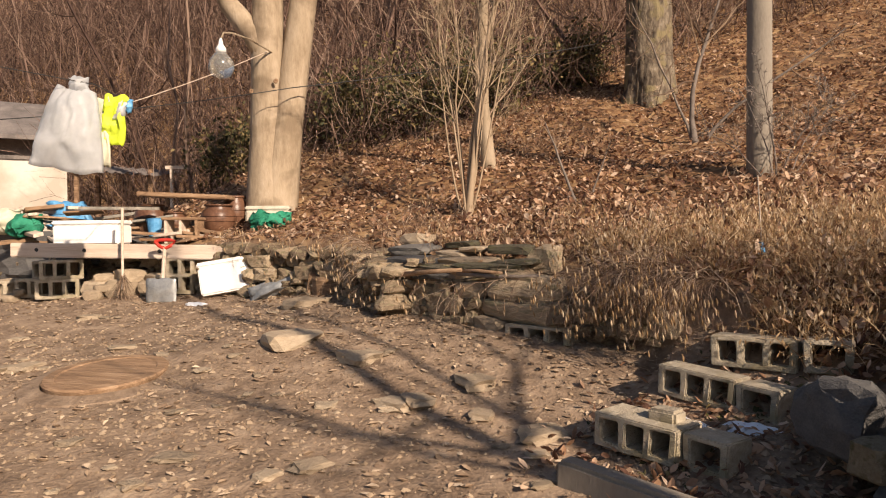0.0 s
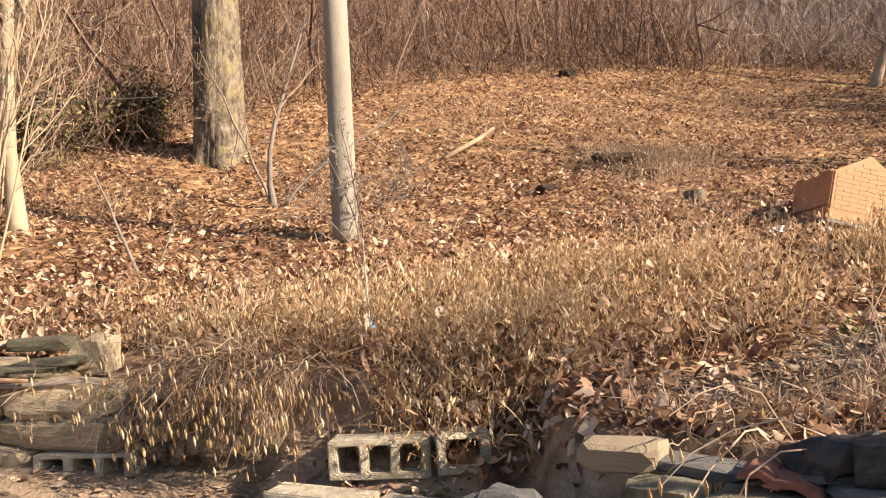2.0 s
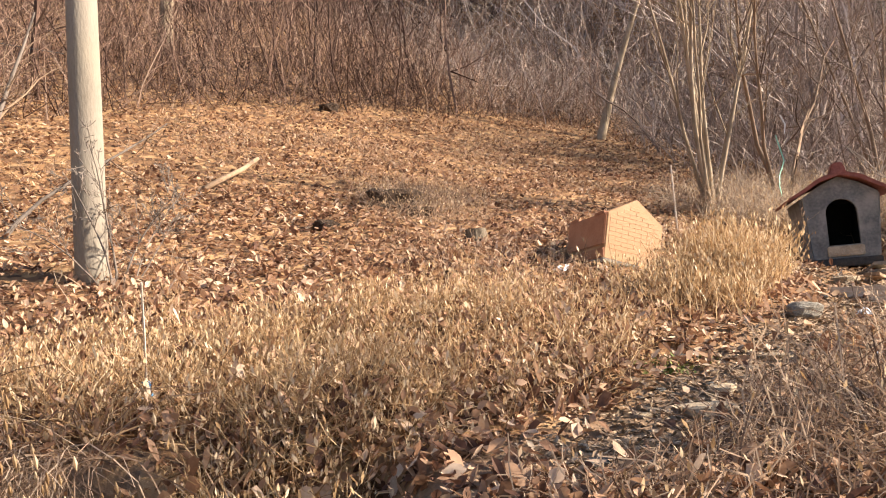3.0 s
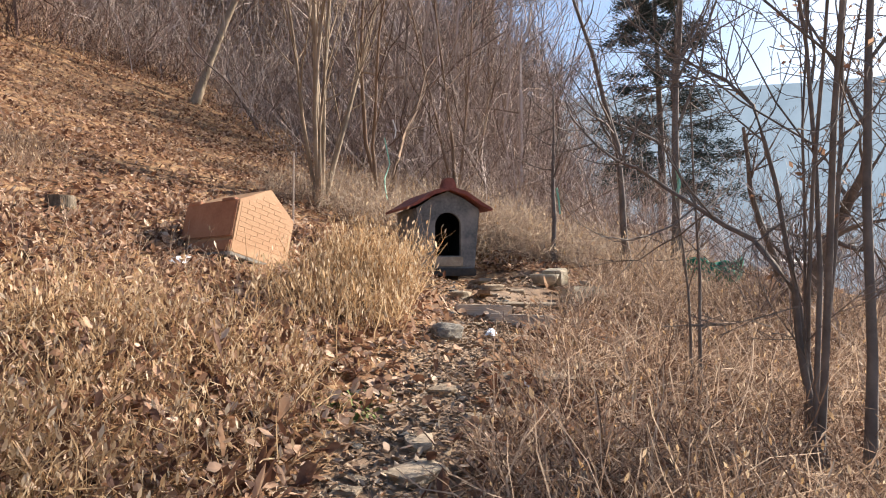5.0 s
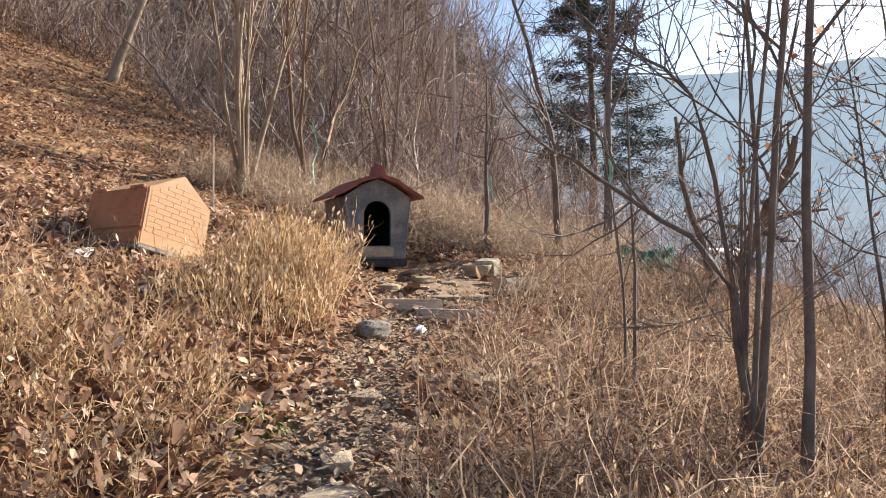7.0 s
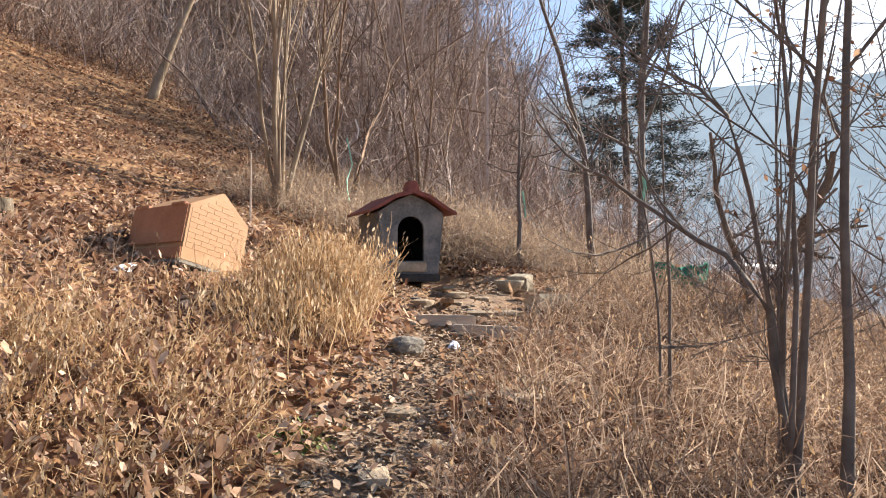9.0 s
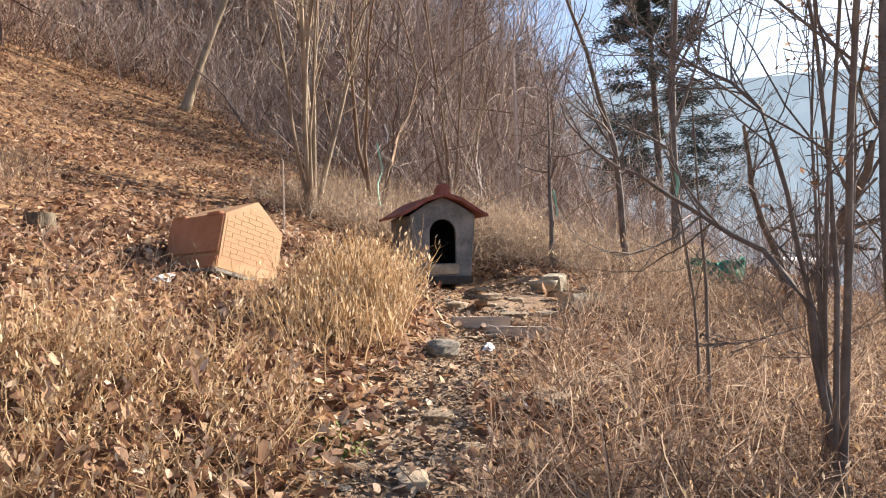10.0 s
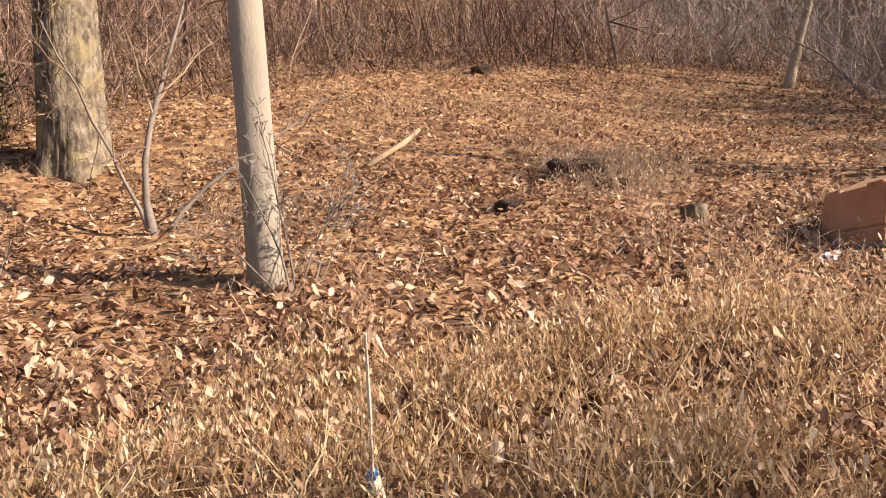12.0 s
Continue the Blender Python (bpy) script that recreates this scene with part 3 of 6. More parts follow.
def stalks(name, x, y, hgt, lean, width, label, material, pods=0.0, pod_len=0.04, k=4, curl=0.22, fork=0, droop=-0.10):
    """Dry stems as thin three-sided shoots, some with seed heads."""
    n = len(x)
    base = np.stack([x, y, height(x, y) - 0.01], 1)
    d = np.stack([rng.normal(0, lean, n), rng.normal(0, lean, n), np.ones(n)], 1)
    ln = hgt * rng.uniform(0.55, 1.2, n)
    P, R = grow(base, d, ln, np.full(n, width), k, curl, droop, rng, 0.5)
    ch = [ribbons(P, R * 1.25)]
    tips = [P[:, -1]]
    if fork:
        P2, R2 = shoots(P, R, fork, rng, 0.35, 0.95, 0.7, 0.42, 0.7, 3, 0.25, 0.0)
        ch.append(ribbons(P2, R2 * 1.25))
        tips += [P2[:, -1], P[:, -2] + rng.normal(0, 0.012, (n, 3)), P2[:, 1]]
    e = tagged(new(name, mesh_np(name, *join_arrays(ch), material)), label, "grass", kind="stuff")
    if pods:
        T = np.concatenate(tips)
        T = T[rng.uniform(0, 1, len(T)) < pods]
        m = len(T)
        dd = np.stack([rng.normal(0, 0.35, m), rng.normal(0, 0.35, m), -np.ones(m)], 1)
        dd /= np.linalg.norm(dd, axis=1, keepdims=True)
        L = pod_len * rng.uniform(0.5, 1.3, m)
        s = np.array([-0.5, 0.0, 0.5])
        PP = T[:, None] + dd[:, None] * (s[None, :, None] * L[:, None, None])
        RR = L[:, None] * np.array([0.03, 0.17, 0.03])[None]
        tagged(new("seed_heads", mesh_np("seed_heads", *ribbons(PP, RR * 1.1), M_POD)), "pale papery seed heads on dry stems", "seed heads", kind="stuff")
    return e


def patch(x, y, cx, cy, rx, ry):
    return np.exp(-(((x - cx) / rx) ** 2 + ((y - cy) / ry) ** 2) ** 2)


def bank_grass(x, y):
    d = wall_side(x, y)
    back = np.interp(x, [-3, -1.5, 1, 2.5, 4], [5.9, 6.4, 6.3, 5.5, 4.9])
    band = (d > np.where(x < -0.45, 0.30, 0.05)) * smooth01((back - y) / 0.9) * smooth01((x + 1.9 + 0.5 * np.clip(y - 5, -1, 1)) / 0.9) * smooth01((3.3 - x) / 1.3) * smooth01((y - 3.2) / 0.35)
    clump = 0.05 + 0.95 * smooth01(0.30 + 1.4 * vnoise(x, y, 0.42, 31) + 0.9 * vnoise(x, y, 0.15, 32))
    clump = clump * (1 - 0.75 * patch(x, y, 2.1, 4.05, 0.45, 0.3))
    return band * np.clip((path_dist(x, y) - 0.28) / 0.35, 0, 1) * clump


X, Y = scatter(44000, -2.8, 4.4, 2.8, 6.6, bank_grass)
stalks("dry_grass", X, Y, (0.32 - 0.12 * smooth01((Y - 4.7) / 1.0)) * (1 + 0.35 * vnoise(X, Y, 0.5, 33)), 0.42, 0.0021, "tangled golden dry grass above the stone wall", M_GRASS, 0.5, 0.028, k=5, curl=0.34, fork=2)
X, Y = scatter(44000, -2.8, 4.4, 2.8, 6.6, lambda x, y: 0.25 * (bank_grass(x, y) > 0.02) + 0.6 * bank_grass(x, y))
leaves("caught_leaves", X, Y, 0.044, 0.17, "curled dry leaves caught among the grass stems", tilt=0.9)
X, Y = scatter(26000, 3.0, 6.0, 3.6, 5.4, lambda x, y: 0.75 * np.exp(-((x - 4.45) / 0.75) ** 2 - ((y - 4.45) / 0.36) ** 2) * (y > 2.72 + 0.358 * (x - 0.2)) * (0.7 + 0.5 * vnoise(x, y, 0.4, 45)))
stalks("tall_grass", X, Y, 0.32 + 0.20 * patch(X, Y, 4.6, 4.55, 0.6, 0.36), 0.22, 0.0022, "tall straw-coloured grass clump beside the footpath", M_GRASS, 0.35, 0.035, k=5, curl=0.16, fork=2, droop=-0.03)
X, Y = scatter(38000, 0.9, 9.5, -1.6, 3.6, lambda x, y: (wall_side(x, y) > 0.1) * smooth01((x - 1.3) / 0.5) * np.clip((path_dist(x, y) - 0.24) / 0.3, 0, 1) * (0.62 + 0.5 * vnoise(x, y, 0.6, 41)) * (y < np.interp(x, PATH_X, PATH_Y)))
stalks("dry_vines", X, Y, 0.46, 0.6, 0.0026, "brown tangle of dry vines and weeds beside the path", M_TANGLE, 0.10, 0.028, k=5, curl=0.42, fork=1, droop=-0.16)
X, Y = scatter(9000, 0.95, 2.9, 1.5, 3.2, lambda x, y: smooth01((x - 0.95) / 0.3) * np.clip((path_dist(x, y) - 0.22) / 0.25, 0, 1) * (y < np.interp(x, PATH_X, PATH_Y)) * (0.5 + 0.6 * vnoise(x, y, 0.4, 47)))
stalks("dry_vines", X, Y, 0.20 + 0.14 * smooth01((X - 1.3) / 0.8), 0.8, 0.0024, "dense brown weeds crowding the path above the steps", M_TANGLE, 0.07, 0.028, k=6, curl=0.45, fork=2, droop=-0.16)
X, Y = scatter(16000, -4, 9.5, 5.2, 13.5, lambda x, y: (wall_side(x, y) > 0.1) * ~in_woods(x, y) * np.clip(vnoise(x, y, 1.1, 51) * 1.6 - 0.1, 0, 1))
stalks("hill_weeds", X, Y, 0.26, 0.45, 0.002, "thin brown weeds scattered over the leafy slope", M_TANGLE, 0.1, 0.03, fork=2)
X, Y = scatter(5200, 3.0, 6.0, 7.4, 9.6, lambda x, y: np.maximum(patch(x, y, 4.6, 8.6, 0.75, 0.5), 0.5 * patch(x, y, 4.3, 7.9, 0.7, 0.35)))
stalks("hill_weeds", X, Y, 0.36, 0.5, 0.002, "brown weeds round the burrow mound", M_TANGLE, 0.15, 0.03, fork=2)
X, Y = scatter(12000, 7.4, 11.5, 2.6, 7.6, lambda x, y: 0.9 * (x + 0.35 * y > 9.5))
stalks("dry_vines", X, Y, 0.6, 0.5, 0.003, "matted straw-coloured vines behind the kennel", M_STRAW, 0.1, 0.04, k=5, curl=0.42, fork=2, droop=-0.16)

X, Y = scatter(5200, 8.1, 9.9, 4.1, 6.0, lambda x, y: patch(x, y, 8.95, 4.9, 0.75, 0.7))
stalks("dry_vines", X, Y, 0.85, 0.6, 0.003, "pale straw heaped over a hummock behind the kennel", M_STRAW, 0.1, 0.04, k=6, curl=0.4, fork=2, droop=-0.22)

# strands hanging over the wall, and leaves on the steps
for (ax, ay), (bx, by), cnt in (((0.25, 4.06), (-0.42, 4.50), 420), ((-0.5, 4.58), (-1.9, 5.16), 70), ((-2.0, 5.2), (-2.7, 5.95), 140), ((1.3, 1.5), (1.05, 2.75), 22), ((-2.7, 5.95), (-4.3, 6.35), 70)):
    t = rng.uniform(0, 1, cnt)
    L = math.hypot(bx - ax, by - ay)
    nx_, ny_ = -(by - ay) / L, (bx - ax) / L
    if nx_ * -0.5 + ny_ * -0.8 < 0:
        nx_, ny_ = -nx_, -ny_
    x, y = ax + (bx - ax) * t, ay + (by - ay) * t
    base = np.stack([x, y, height(x - nx_ * 0.15, y - ny_ * 0.15) + 0.03], 1)
    P, R = grow(base, np.stack([nx_ + rng.normal(0, 0.5, cnt), ny_ + rng.normal(0, 0.5, cnt), rng.uniform(0.2, 1.3, cnt)], 1), rng.uniform(0.25, 0.55, cnt), np.full(cnt, 0.0024), 6, 0.22, -0.36, rng, 0.6)
    P2, R2 = shoots(P, R, 2, rng, 0.4, 1.0, 0.6, 0.4, 0.7, 3, 0.2, -0.2)
    tagged(new("hanging_stems", mesh_np("hanging_stems", *join_arrays([ribbons(P, R), ribbons(P2, R2)]), M_TANGLE)), "dry stems trailing down over the stones", "grass", kind="stuff")
    T = np.concatenate([P[:, -1], P2[:, -1]])
    T = T[rng.uniform(0, 1, len(T)) < 0.4]
    PP = T[:, None] + np.array([0.15, 0.1, -1.0]) * (np.array([-0.5, 0, 0.5])[None, :, None] * 0.04)
    tagged(new("seed_heads", mesh_np("seed_heads", *tubes(PP, np.tile([[0.001, 0.006, 0.001]], (len(T), 1)), 4), M_POD)), "pale seed heads on the trailing stems", "seed heads", kind="stuff")
X, Y = scatter(26000, -0.7, 1.4, 1.6, 4.1, lambda x, y: np.maximum(np.maximum(0.45 * patch(x, y, 0.30, 3.25, 0.75, 0.75), patch(x, y, 0.80, 3.1, 0.4, 0.5)), 0.8 * patch(x, y, 0.55, 2.3, 0.5, 0.7)) * (0.45 + 0.55 * vnoise(x, y, 0.3, 61)))
leaves("step_leaves", X, Y, 0.046, 0.025, "brown leaves drifted between the block steps", tilt=0.6)

# ---- woods: many thin bare trees and brush ----


def woods_points(n, x0, x1, y0, y1, keep):
    X, Y = scatter(n, x0, x1, y0, y1, keep)
    return np.stack([X, Y, height(X, Y) - 0.1], 1)


b0 = woods_points(1900, -30, 46, 4.5, 40, lambda x, y: in_woods(x, y) * np.where(y < 24, 1.0, 0.6) * (y > 5.5 + 0.22 * np.clip(x - 12, 0, 9)))
b0 = np.concatenate([b0, woods_points(230, 12, 26, 5.2, 10.5, lambda x, y: 0.9 * (y > 4.8 + 0.06 * x))])
b1 = woods_points(10800, -24, 40, 2.5, 27, lambda x, y: in_woods(x, y - 0.2) * np.where((y < 19) & (x < 20), 1.0, 0.4))
b1 = np.repeat(b1, 4, 0) + np.concatenate([rng.normal(0, 0.16, (len(b1) * 4, 2)), np.zeros((len(b1) * 4, 1))], 1)


def wood_stand(b, c, material, label, label2, short, curl):
    """Bare trees rooted at b and brush rooted at c."""
    n = len(b)
    P, R = grow(b, np.stack([rng.normal(0, 0.2, n), rng.normal(0, 0.2, n), np.ones(n)], 1), rng.uniform(3.5, 9, n) * short, 0.010 + 0.05 * rng.uniform(0, 1, n) ** 3 * short, 8, curl, 0.03, rng, 0.3)
    P2, R2 = shoots(P, R, 11, rng, 0.10, 1.0, 0.7, 0.28, 0.5, 4, 0.18, 0.08)
    R2 = np.maximum(R2, 0.0045)
    P3, R3 = shoots(P2, R2, 5, rng, 0.2, 1.0, 0.65, 0.6, 0.65, 4, 0.22, 0.05)
    R3 = np.maximum(R3, 0.003)
    tagged(new("woods", mesh_np("woods", *join_arrays([tubes(P, R, 4), ribbons(P2, R2), ribbons(P3, R3)]), material)), label, "woods", kind="stuff")
    n = len(c)
    P, R = grow(c, np.stack([rng.normal(0, 0.6, n), rng.normal(0, 0.6, n), np.ones(n)], 1), rng.uniform(0.5, 2.4, n), rng.uniform(0.004, 0.011, n), 5, 0.24, 0.02, rng, 0.4)
    P2, R2 = shoots(P, R, 3, rng, 0.25, 1.0, 0.6, 0.45, 0.7, 3, 0.2, 0.05)
    R2 = np.maximum(R2, 0.003)
    tagged(new("brush", mesh_np("brush", *join_arrays([ribbons(P, R), ribbons(P2, R2)]), material)), label2, "brush", kind="stuff")


# Stands on the sunward side take the haze-coloured copy of the woods material.
e0, e1 = b0[:, 0] > 8.5 + 0.25 * np.clip(b0[:, 1] - 8, 0, 40), b1[:, 0] > 8.5 + 0.25 * np.clip(b1[:, 1] - 8, 0, 40)
wood_stand(b0[~e0], b1[~e1], M_WOODS, "dense bare winter woods on the hillside", "thick reddish-brown leafless brush under the trees", 1.0, 0.12)
b2 = woods_points(5200, -30, 45, 25, 62, lambda x, y: 1.0 + 0 * x)
n = len(b2)
P, R = grow(b2, np.stack([rng.normal(0, 0.5, n), rng.normal(0, 0.5, n), np.ones(n)], 1), rng.uniform(1.5, 5.0, n), rng.uniform(0.015, 0.05, n), 5, 0.2, 0.03, rng, 0.4)
P2, R2 = shoots(P, R, 9, rng, 0.1, 1.0, 0.7, 0.5, 0.6, 3, 0.2, 0.06)
tagged(new("brush", mesh_np("brush", *join_arrays([ribbons(P, R), ribbons(P2, np.maximum(R2, 0.012))]), M_WOODS)), "far brown thicket high on the hillside", "brush", kind="stuff")
b4 = woods_points(2300, 17, 46, 5, 30, lambda x, y: 0.9 * (y > 2.7 + 0.2 * x) * (y < 6 + 0.8 * x))
n = len(b4)
P, R = grow(b4, np.stack([rng.normal(0, 0.25, n), rng.normal(0, 0.25, n), np.ones(n)], 1), rng.uniform(3.0, 7.5, n), rng.uniform(0.012, 0.04, n), 6, 0.15, 0.03, rng, 0.3)
P2, R2 = shoots(P, R, 14, rng, 0.1, 1.0, 0.7, 0.35, 0.6, 4, 0.2, 0.08)
tagged(new("woods", mesh_np("woods", *join_arrays([ribbons(P, R), ribbons(P2, np.maximum(R2, 0.009))]), M_WOODS_HAZED)), "bare woods closing the slope, haze painted in their grey-brown", "woods", kind="stuff")
b3 = woods_points(330, 5.5, 15, -5, 2.2, lambda x, y: 0.8 + 0 * x)
b3 = np.repeat(b3, 5, 0) + np.concatenate([rng.normal(0, 0.12, (len(b3) * 5, 2)), np.zeros((len(b3) * 5, 1))], 1)
n = len(b3)
P, R = grow(b3, np.stack([rng.normal(0, 0.4, n), rng.normal(0, 0.4, n), np.ones(n)], 1), rng.uniform(0.5, 1.9, n), rng.uniform(0.003, 0.008, n), 5, 0.2, 0.02, rng, 0.4)
P2, R2 = shoots(P, R, 4, rng, 0.25, 1.0, 0.6, 0.45, 0.7, 3, 0.2, 0.05)
tagged(new("brush", mesh_np("brush", *join_arrays([ribbons(P, R), ribbons(P2, np.maximum(R2, 0.0025))]), M_WOODS_HAZED)), "thin brush on the slope below the path, haze painted in its grey", "brush", kind="stuff")
wood_stand(b0[e0], b1[e1], M_WOODS_HAZED, "bare thicket behind the kennel, haze painted in its grey", "leafless brush behind the kennel, haze painted in its grey-brown", np.where(b0[e0, 0] > 12.5, 0.8, 0.5), 0.17)


b5 = woods_points(2300, -13, 14, 9.0, 22, lambda x, y: (y > wood_edge(x) + 0.1) * np.exp(-np.clip(y - wood_edge(x), 0, 20) / 3.5) * ~((x < -8.2) & (y < 13.5)))
b5 = np.repeat(b5, 2, 0) + np.concatenate([rng.normal(0, 0.15, (len(b5) * 2, 2)), np.zeros((len(b5) * 2, 1))], 1)
n = len(b5)
P, R = grow(b5, np.stack([rng.normal(0, 0.3, n), rng.normal(0, 0.3, n), np.ones(n)], 1), rng.uniform(0.5, 2.8, n), 0.003 + 0.014 * rng.uniform(0, 1, n) ** 4, 6, 0.15, 0.03, rng, 0.35)
P2, R2 = shoots(P, R, 9, rng, 0.15, 1.0, 0.6, 0.4, 0.6, 4, 0.2, 0.06)
tagged(new("brush", mesh_np("brush", *join_arrays([tubes(P, R, 3), ribbons(P2, np.maximum(R2, 0.003))]), M_TANSHOOT)), "reddish-tan upright saplings along the woods' edge", "brush", kind="stuff")


c6 = woods_points(2600, -32, -5.5, 13, 27, lambda x, y: 0.9 + 0 * x)
n = len(c6)
P, R = grow(c6, np.stack([rng.normal(0, 0.35, n), rng.normal(0, 0.35, n), np.ones(n)], 1), rng.uniform(1.0, 4.0, n), rng.uniform(0.006, 0.02, n), 6, 0.16, 0.03, rng, 0.4)
P2, R2 = shoots(P, R, 11, rng, 0.1, 1.0, 0.7, 0.4, 0.6, 4, 0.2, 0.05)
tagged(new("brush", mesh_np("brush", *join_arrays([ribbons(P, R), ribbons(P2, np.maximum(R2, 0.006))]), M_WOODS)), "dense dark scrub on the slope behind the outbuilding", "brush", kind="stuff")
c5 = woods_points(15000, -12, 14, 9.0, 20, lambda x, y: (y > wood_edge(x) - 0.1) * np.exp(-np.clip(y - wood_edge(x), 0, 20) / 2.5) * ~((x < -8.2) & (y < 13.5)))
n = len(c5)
P, R = grow(c5, np.stack([rng.normal(0, 0.7, n), rng.normal(0, 0.7, n), np.ones(n)], 1), rng.uniform(0.25, 1.1, n), rng.uniform(0.003, 0.007, n), 4, 0.25, 0.0, rng, 0.4)
P2, R2 = shoots(P, R, 4, rng, 0.2, 1.0, 0.7, 0.5, 0.7, 3, 0.25, 0.03)
tagged(new("brush", mesh_np("brush", *join_arrays([ribbons(P, R), ribbons(P2, np.maximum(R2, 0.0025))]), M_WOODS)), "low reddish-brown scrub at the foot of the woods", "brush", kind="stuff")


def tree(name, x, y, stems, label, twig, bark, per=(7, 5, 4), spread=0.6, k=8, curl=0.06, category="tree", up=0.06, lfrac=0.42, seed=1, z=None, group="", cling=0):
    """A bare tree of one or more leaning stems (dx, dy, length, radius) at a common root."""
    g = np.random.default_rng(seed)
    z0 = (hz(x, y) if z is None else z) - 0.06
    root = thing(name, x, y, z0, label, category, group)
    n = len(stems)
    s = np.array(stems, float)
    base = np.concatenate([s[:, :2] * 0.10 + g.normal(0, 0.015, (n, 2)), np.zeros((n, 1))], 1)
    P, R = grow(base, np.concatenate([s[:, :2], np.ones((n, 1))], 1), s[:, 2], s[:, 3], k, curl, 0.015, g, 0.3)
    R[:, 0] *= 1.35
    for i in range(n):
        part("trunk", mesh_np("trunk", *tubes(P[i:i + 1], R[i:i + 1], 12 if s[i, 3] > 0.08 else 8), bark, True), bark, root)
    ch, Q, S = [], P, R
    for lev, m in enumerate(per):
        Q, S = shoots(Q, S, m, g, 0.32 if lev == 0 else 0.2, 1.0, spread, lfrac, 0.55, 5 if lev == 0 else 4, 0.13, up)
        S = np.clip(S, 0.002, min(0.03, 0.38 * s[:, 3].max()) if lev == 0 else 0.008)
        ch.append(tubes(Q, S, 5 if lev == 0 else 3))
    part("crown", mesh_np("crown", *join_arrays(ch), twig), twig, root)
    if cling:
        c = Q[g.integers(0, len(Q), cling), -1]
        d, e = g.normal(0, 1, (cling, 3)), g.normal(0, 1, (cling, 3))
        d /= np.linalg.norm(d, axis=1, keepdims=True)
        e = np.cross(d, e)
        e /= np.linalg.norm(e, axis=1, keepdims=True)
        V = np.stack([c, c + d * 0.016 + e * 0.009, c + d * 0.036, c + d * 0.016 - e * 0.009], 1).reshape(-1, 3)
        part("clinging_leaves", mesh_np("clinging_leaves", V, np.arange(cling * 4).reshape(-1, 4), M_LEAF), M_LEAF, root, "few withered brown leaves")
    return root



# ---- trees that stand alone ----
twin = tree("tree", -4.35, 7.35, [(-0.02, 0.01, 7.5, 0.225), (0.135, 0.05, 7.8, 0.195)], "twin-trunked pale smooth-barked tree on the bank", M_TWIGP, M_BARKL, (6, 5, 4), seed=11, curl=0.02, spread=0.5)
part("limb", rod([(0.0, 0.0, 1.85), (-0.16, -0.05, 2.12), (-0.42, -0.13, 2.45), (-0.70, -0.2, 3.1), (-0.85, -0.2, 4.4)], 0.155, 12, 0.45), M_BARKL, twin, smooth=True)
for x, y, z in ((0.17, -0.15, 1.55), (-0.12, -0.185, 1.45)):
    part("knot", lathe([(0.03, 0.0), (0.022, 0.012), (0.01, 0.006), (0.0, 0.002)], 10), M_OLDWOOD, twin, "dark bark knot", pose(x, y, z, 84), smooth=True)


def oak(x, y):
    """A thick trunk with ridged bark plates, spreading roots and a bare crown."""
    g = np.random.default_rng(12)
    z0 = hz(x, y) - 0.3
    e = thing("tree", x, y, z0, "thick rough-barked oak trunk with yellow lichen", "tree")
    n, m = 84, 150
    a = np.linspace(0, 2 * np.pi, n, endpoint=False)[None]
    z = (np.linspace(0, 1, m) ** 1.25 * 7.5)[:, None]
    r = 0.31 - 0.016 * z + 0.16 * np.exp(-z / 0.32) * (0.7 + 0.5 * np.cos(5 * a + 0.8))
    wob = 0.5 * vnoise(a * 0 + z, a * 0, 0.5, 3)
    ridge = np.abs(vnoise(np.cos(a + wob * 0.2) * 3, np.sin(a + wob * 0.2) * 3 + z * 0.55, 0.30, 7))
    plate = np.abs(vnoise(np.cos(a) * 3 + z * 0.4, np.sin(a) * 3 - z * 1.9, 0.32, 9))
    r = r + 0.05 * np.minimum(ridge, 0.5) + 0.018 * np.minimum(plate, 0.4) - 0.075 * np.exp(-((np.mod(a - 3.55 + 0.12 * np.sin(z * 2), 2 * np.pi)) / 0.16 - 1) ** 2) * np.exp(-((z - 1.4) / 1.3) ** 2)
    V = np.stack([r * np.cos(a), r * np.sin(a), z + 0 * a], 2).reshape(-1, 3)
    i = np.arange(m - 1)[:, None] * n
    q = np.arange(n)[None]
    F = np.stack([i + q, i + (q + 1) % n, i + n + (q + 1) % n, i + n + q], 2).reshape(-1, 4)
    part("trunk", mesh_np("trunk", V, F, M_BARKD, True), M_BARKD, e)
    P, R = grow(np.array([[0.1, 0, 3.6], [-0.15, 0, 4.6], [0.05, 0.1, 5.6], [0, 0, 7.3]]), np.array([[0.7, -0.2, 0.9], [-0.8, 0.1, 0.8], [0.2, 0.8, 0.7], [0.1, 0, 1.0]]), np.full(4, 3.4), np.full(4, 0.13), 8, 0.09, 0.02, g)
    A, B = shoots(P, R, 9, g, 0.2, 1.0, 0.7, 0.45, 0.5, 6, 0.14, 0.05)
    C, D = shoots(A, B, 6, g, 0.2, 1.0, 0.6, 0.5, 0.5, 4, 0.15, 0.04)
    part("crown", mesh_np("crown", *join_arrays([tubes(P, R, 8), tubes(A, np.maximum(B, 0.006), 4), tubes(C, np.maximum(D, 0.004), 3)]), M_TWIG), M_TWIG, e)


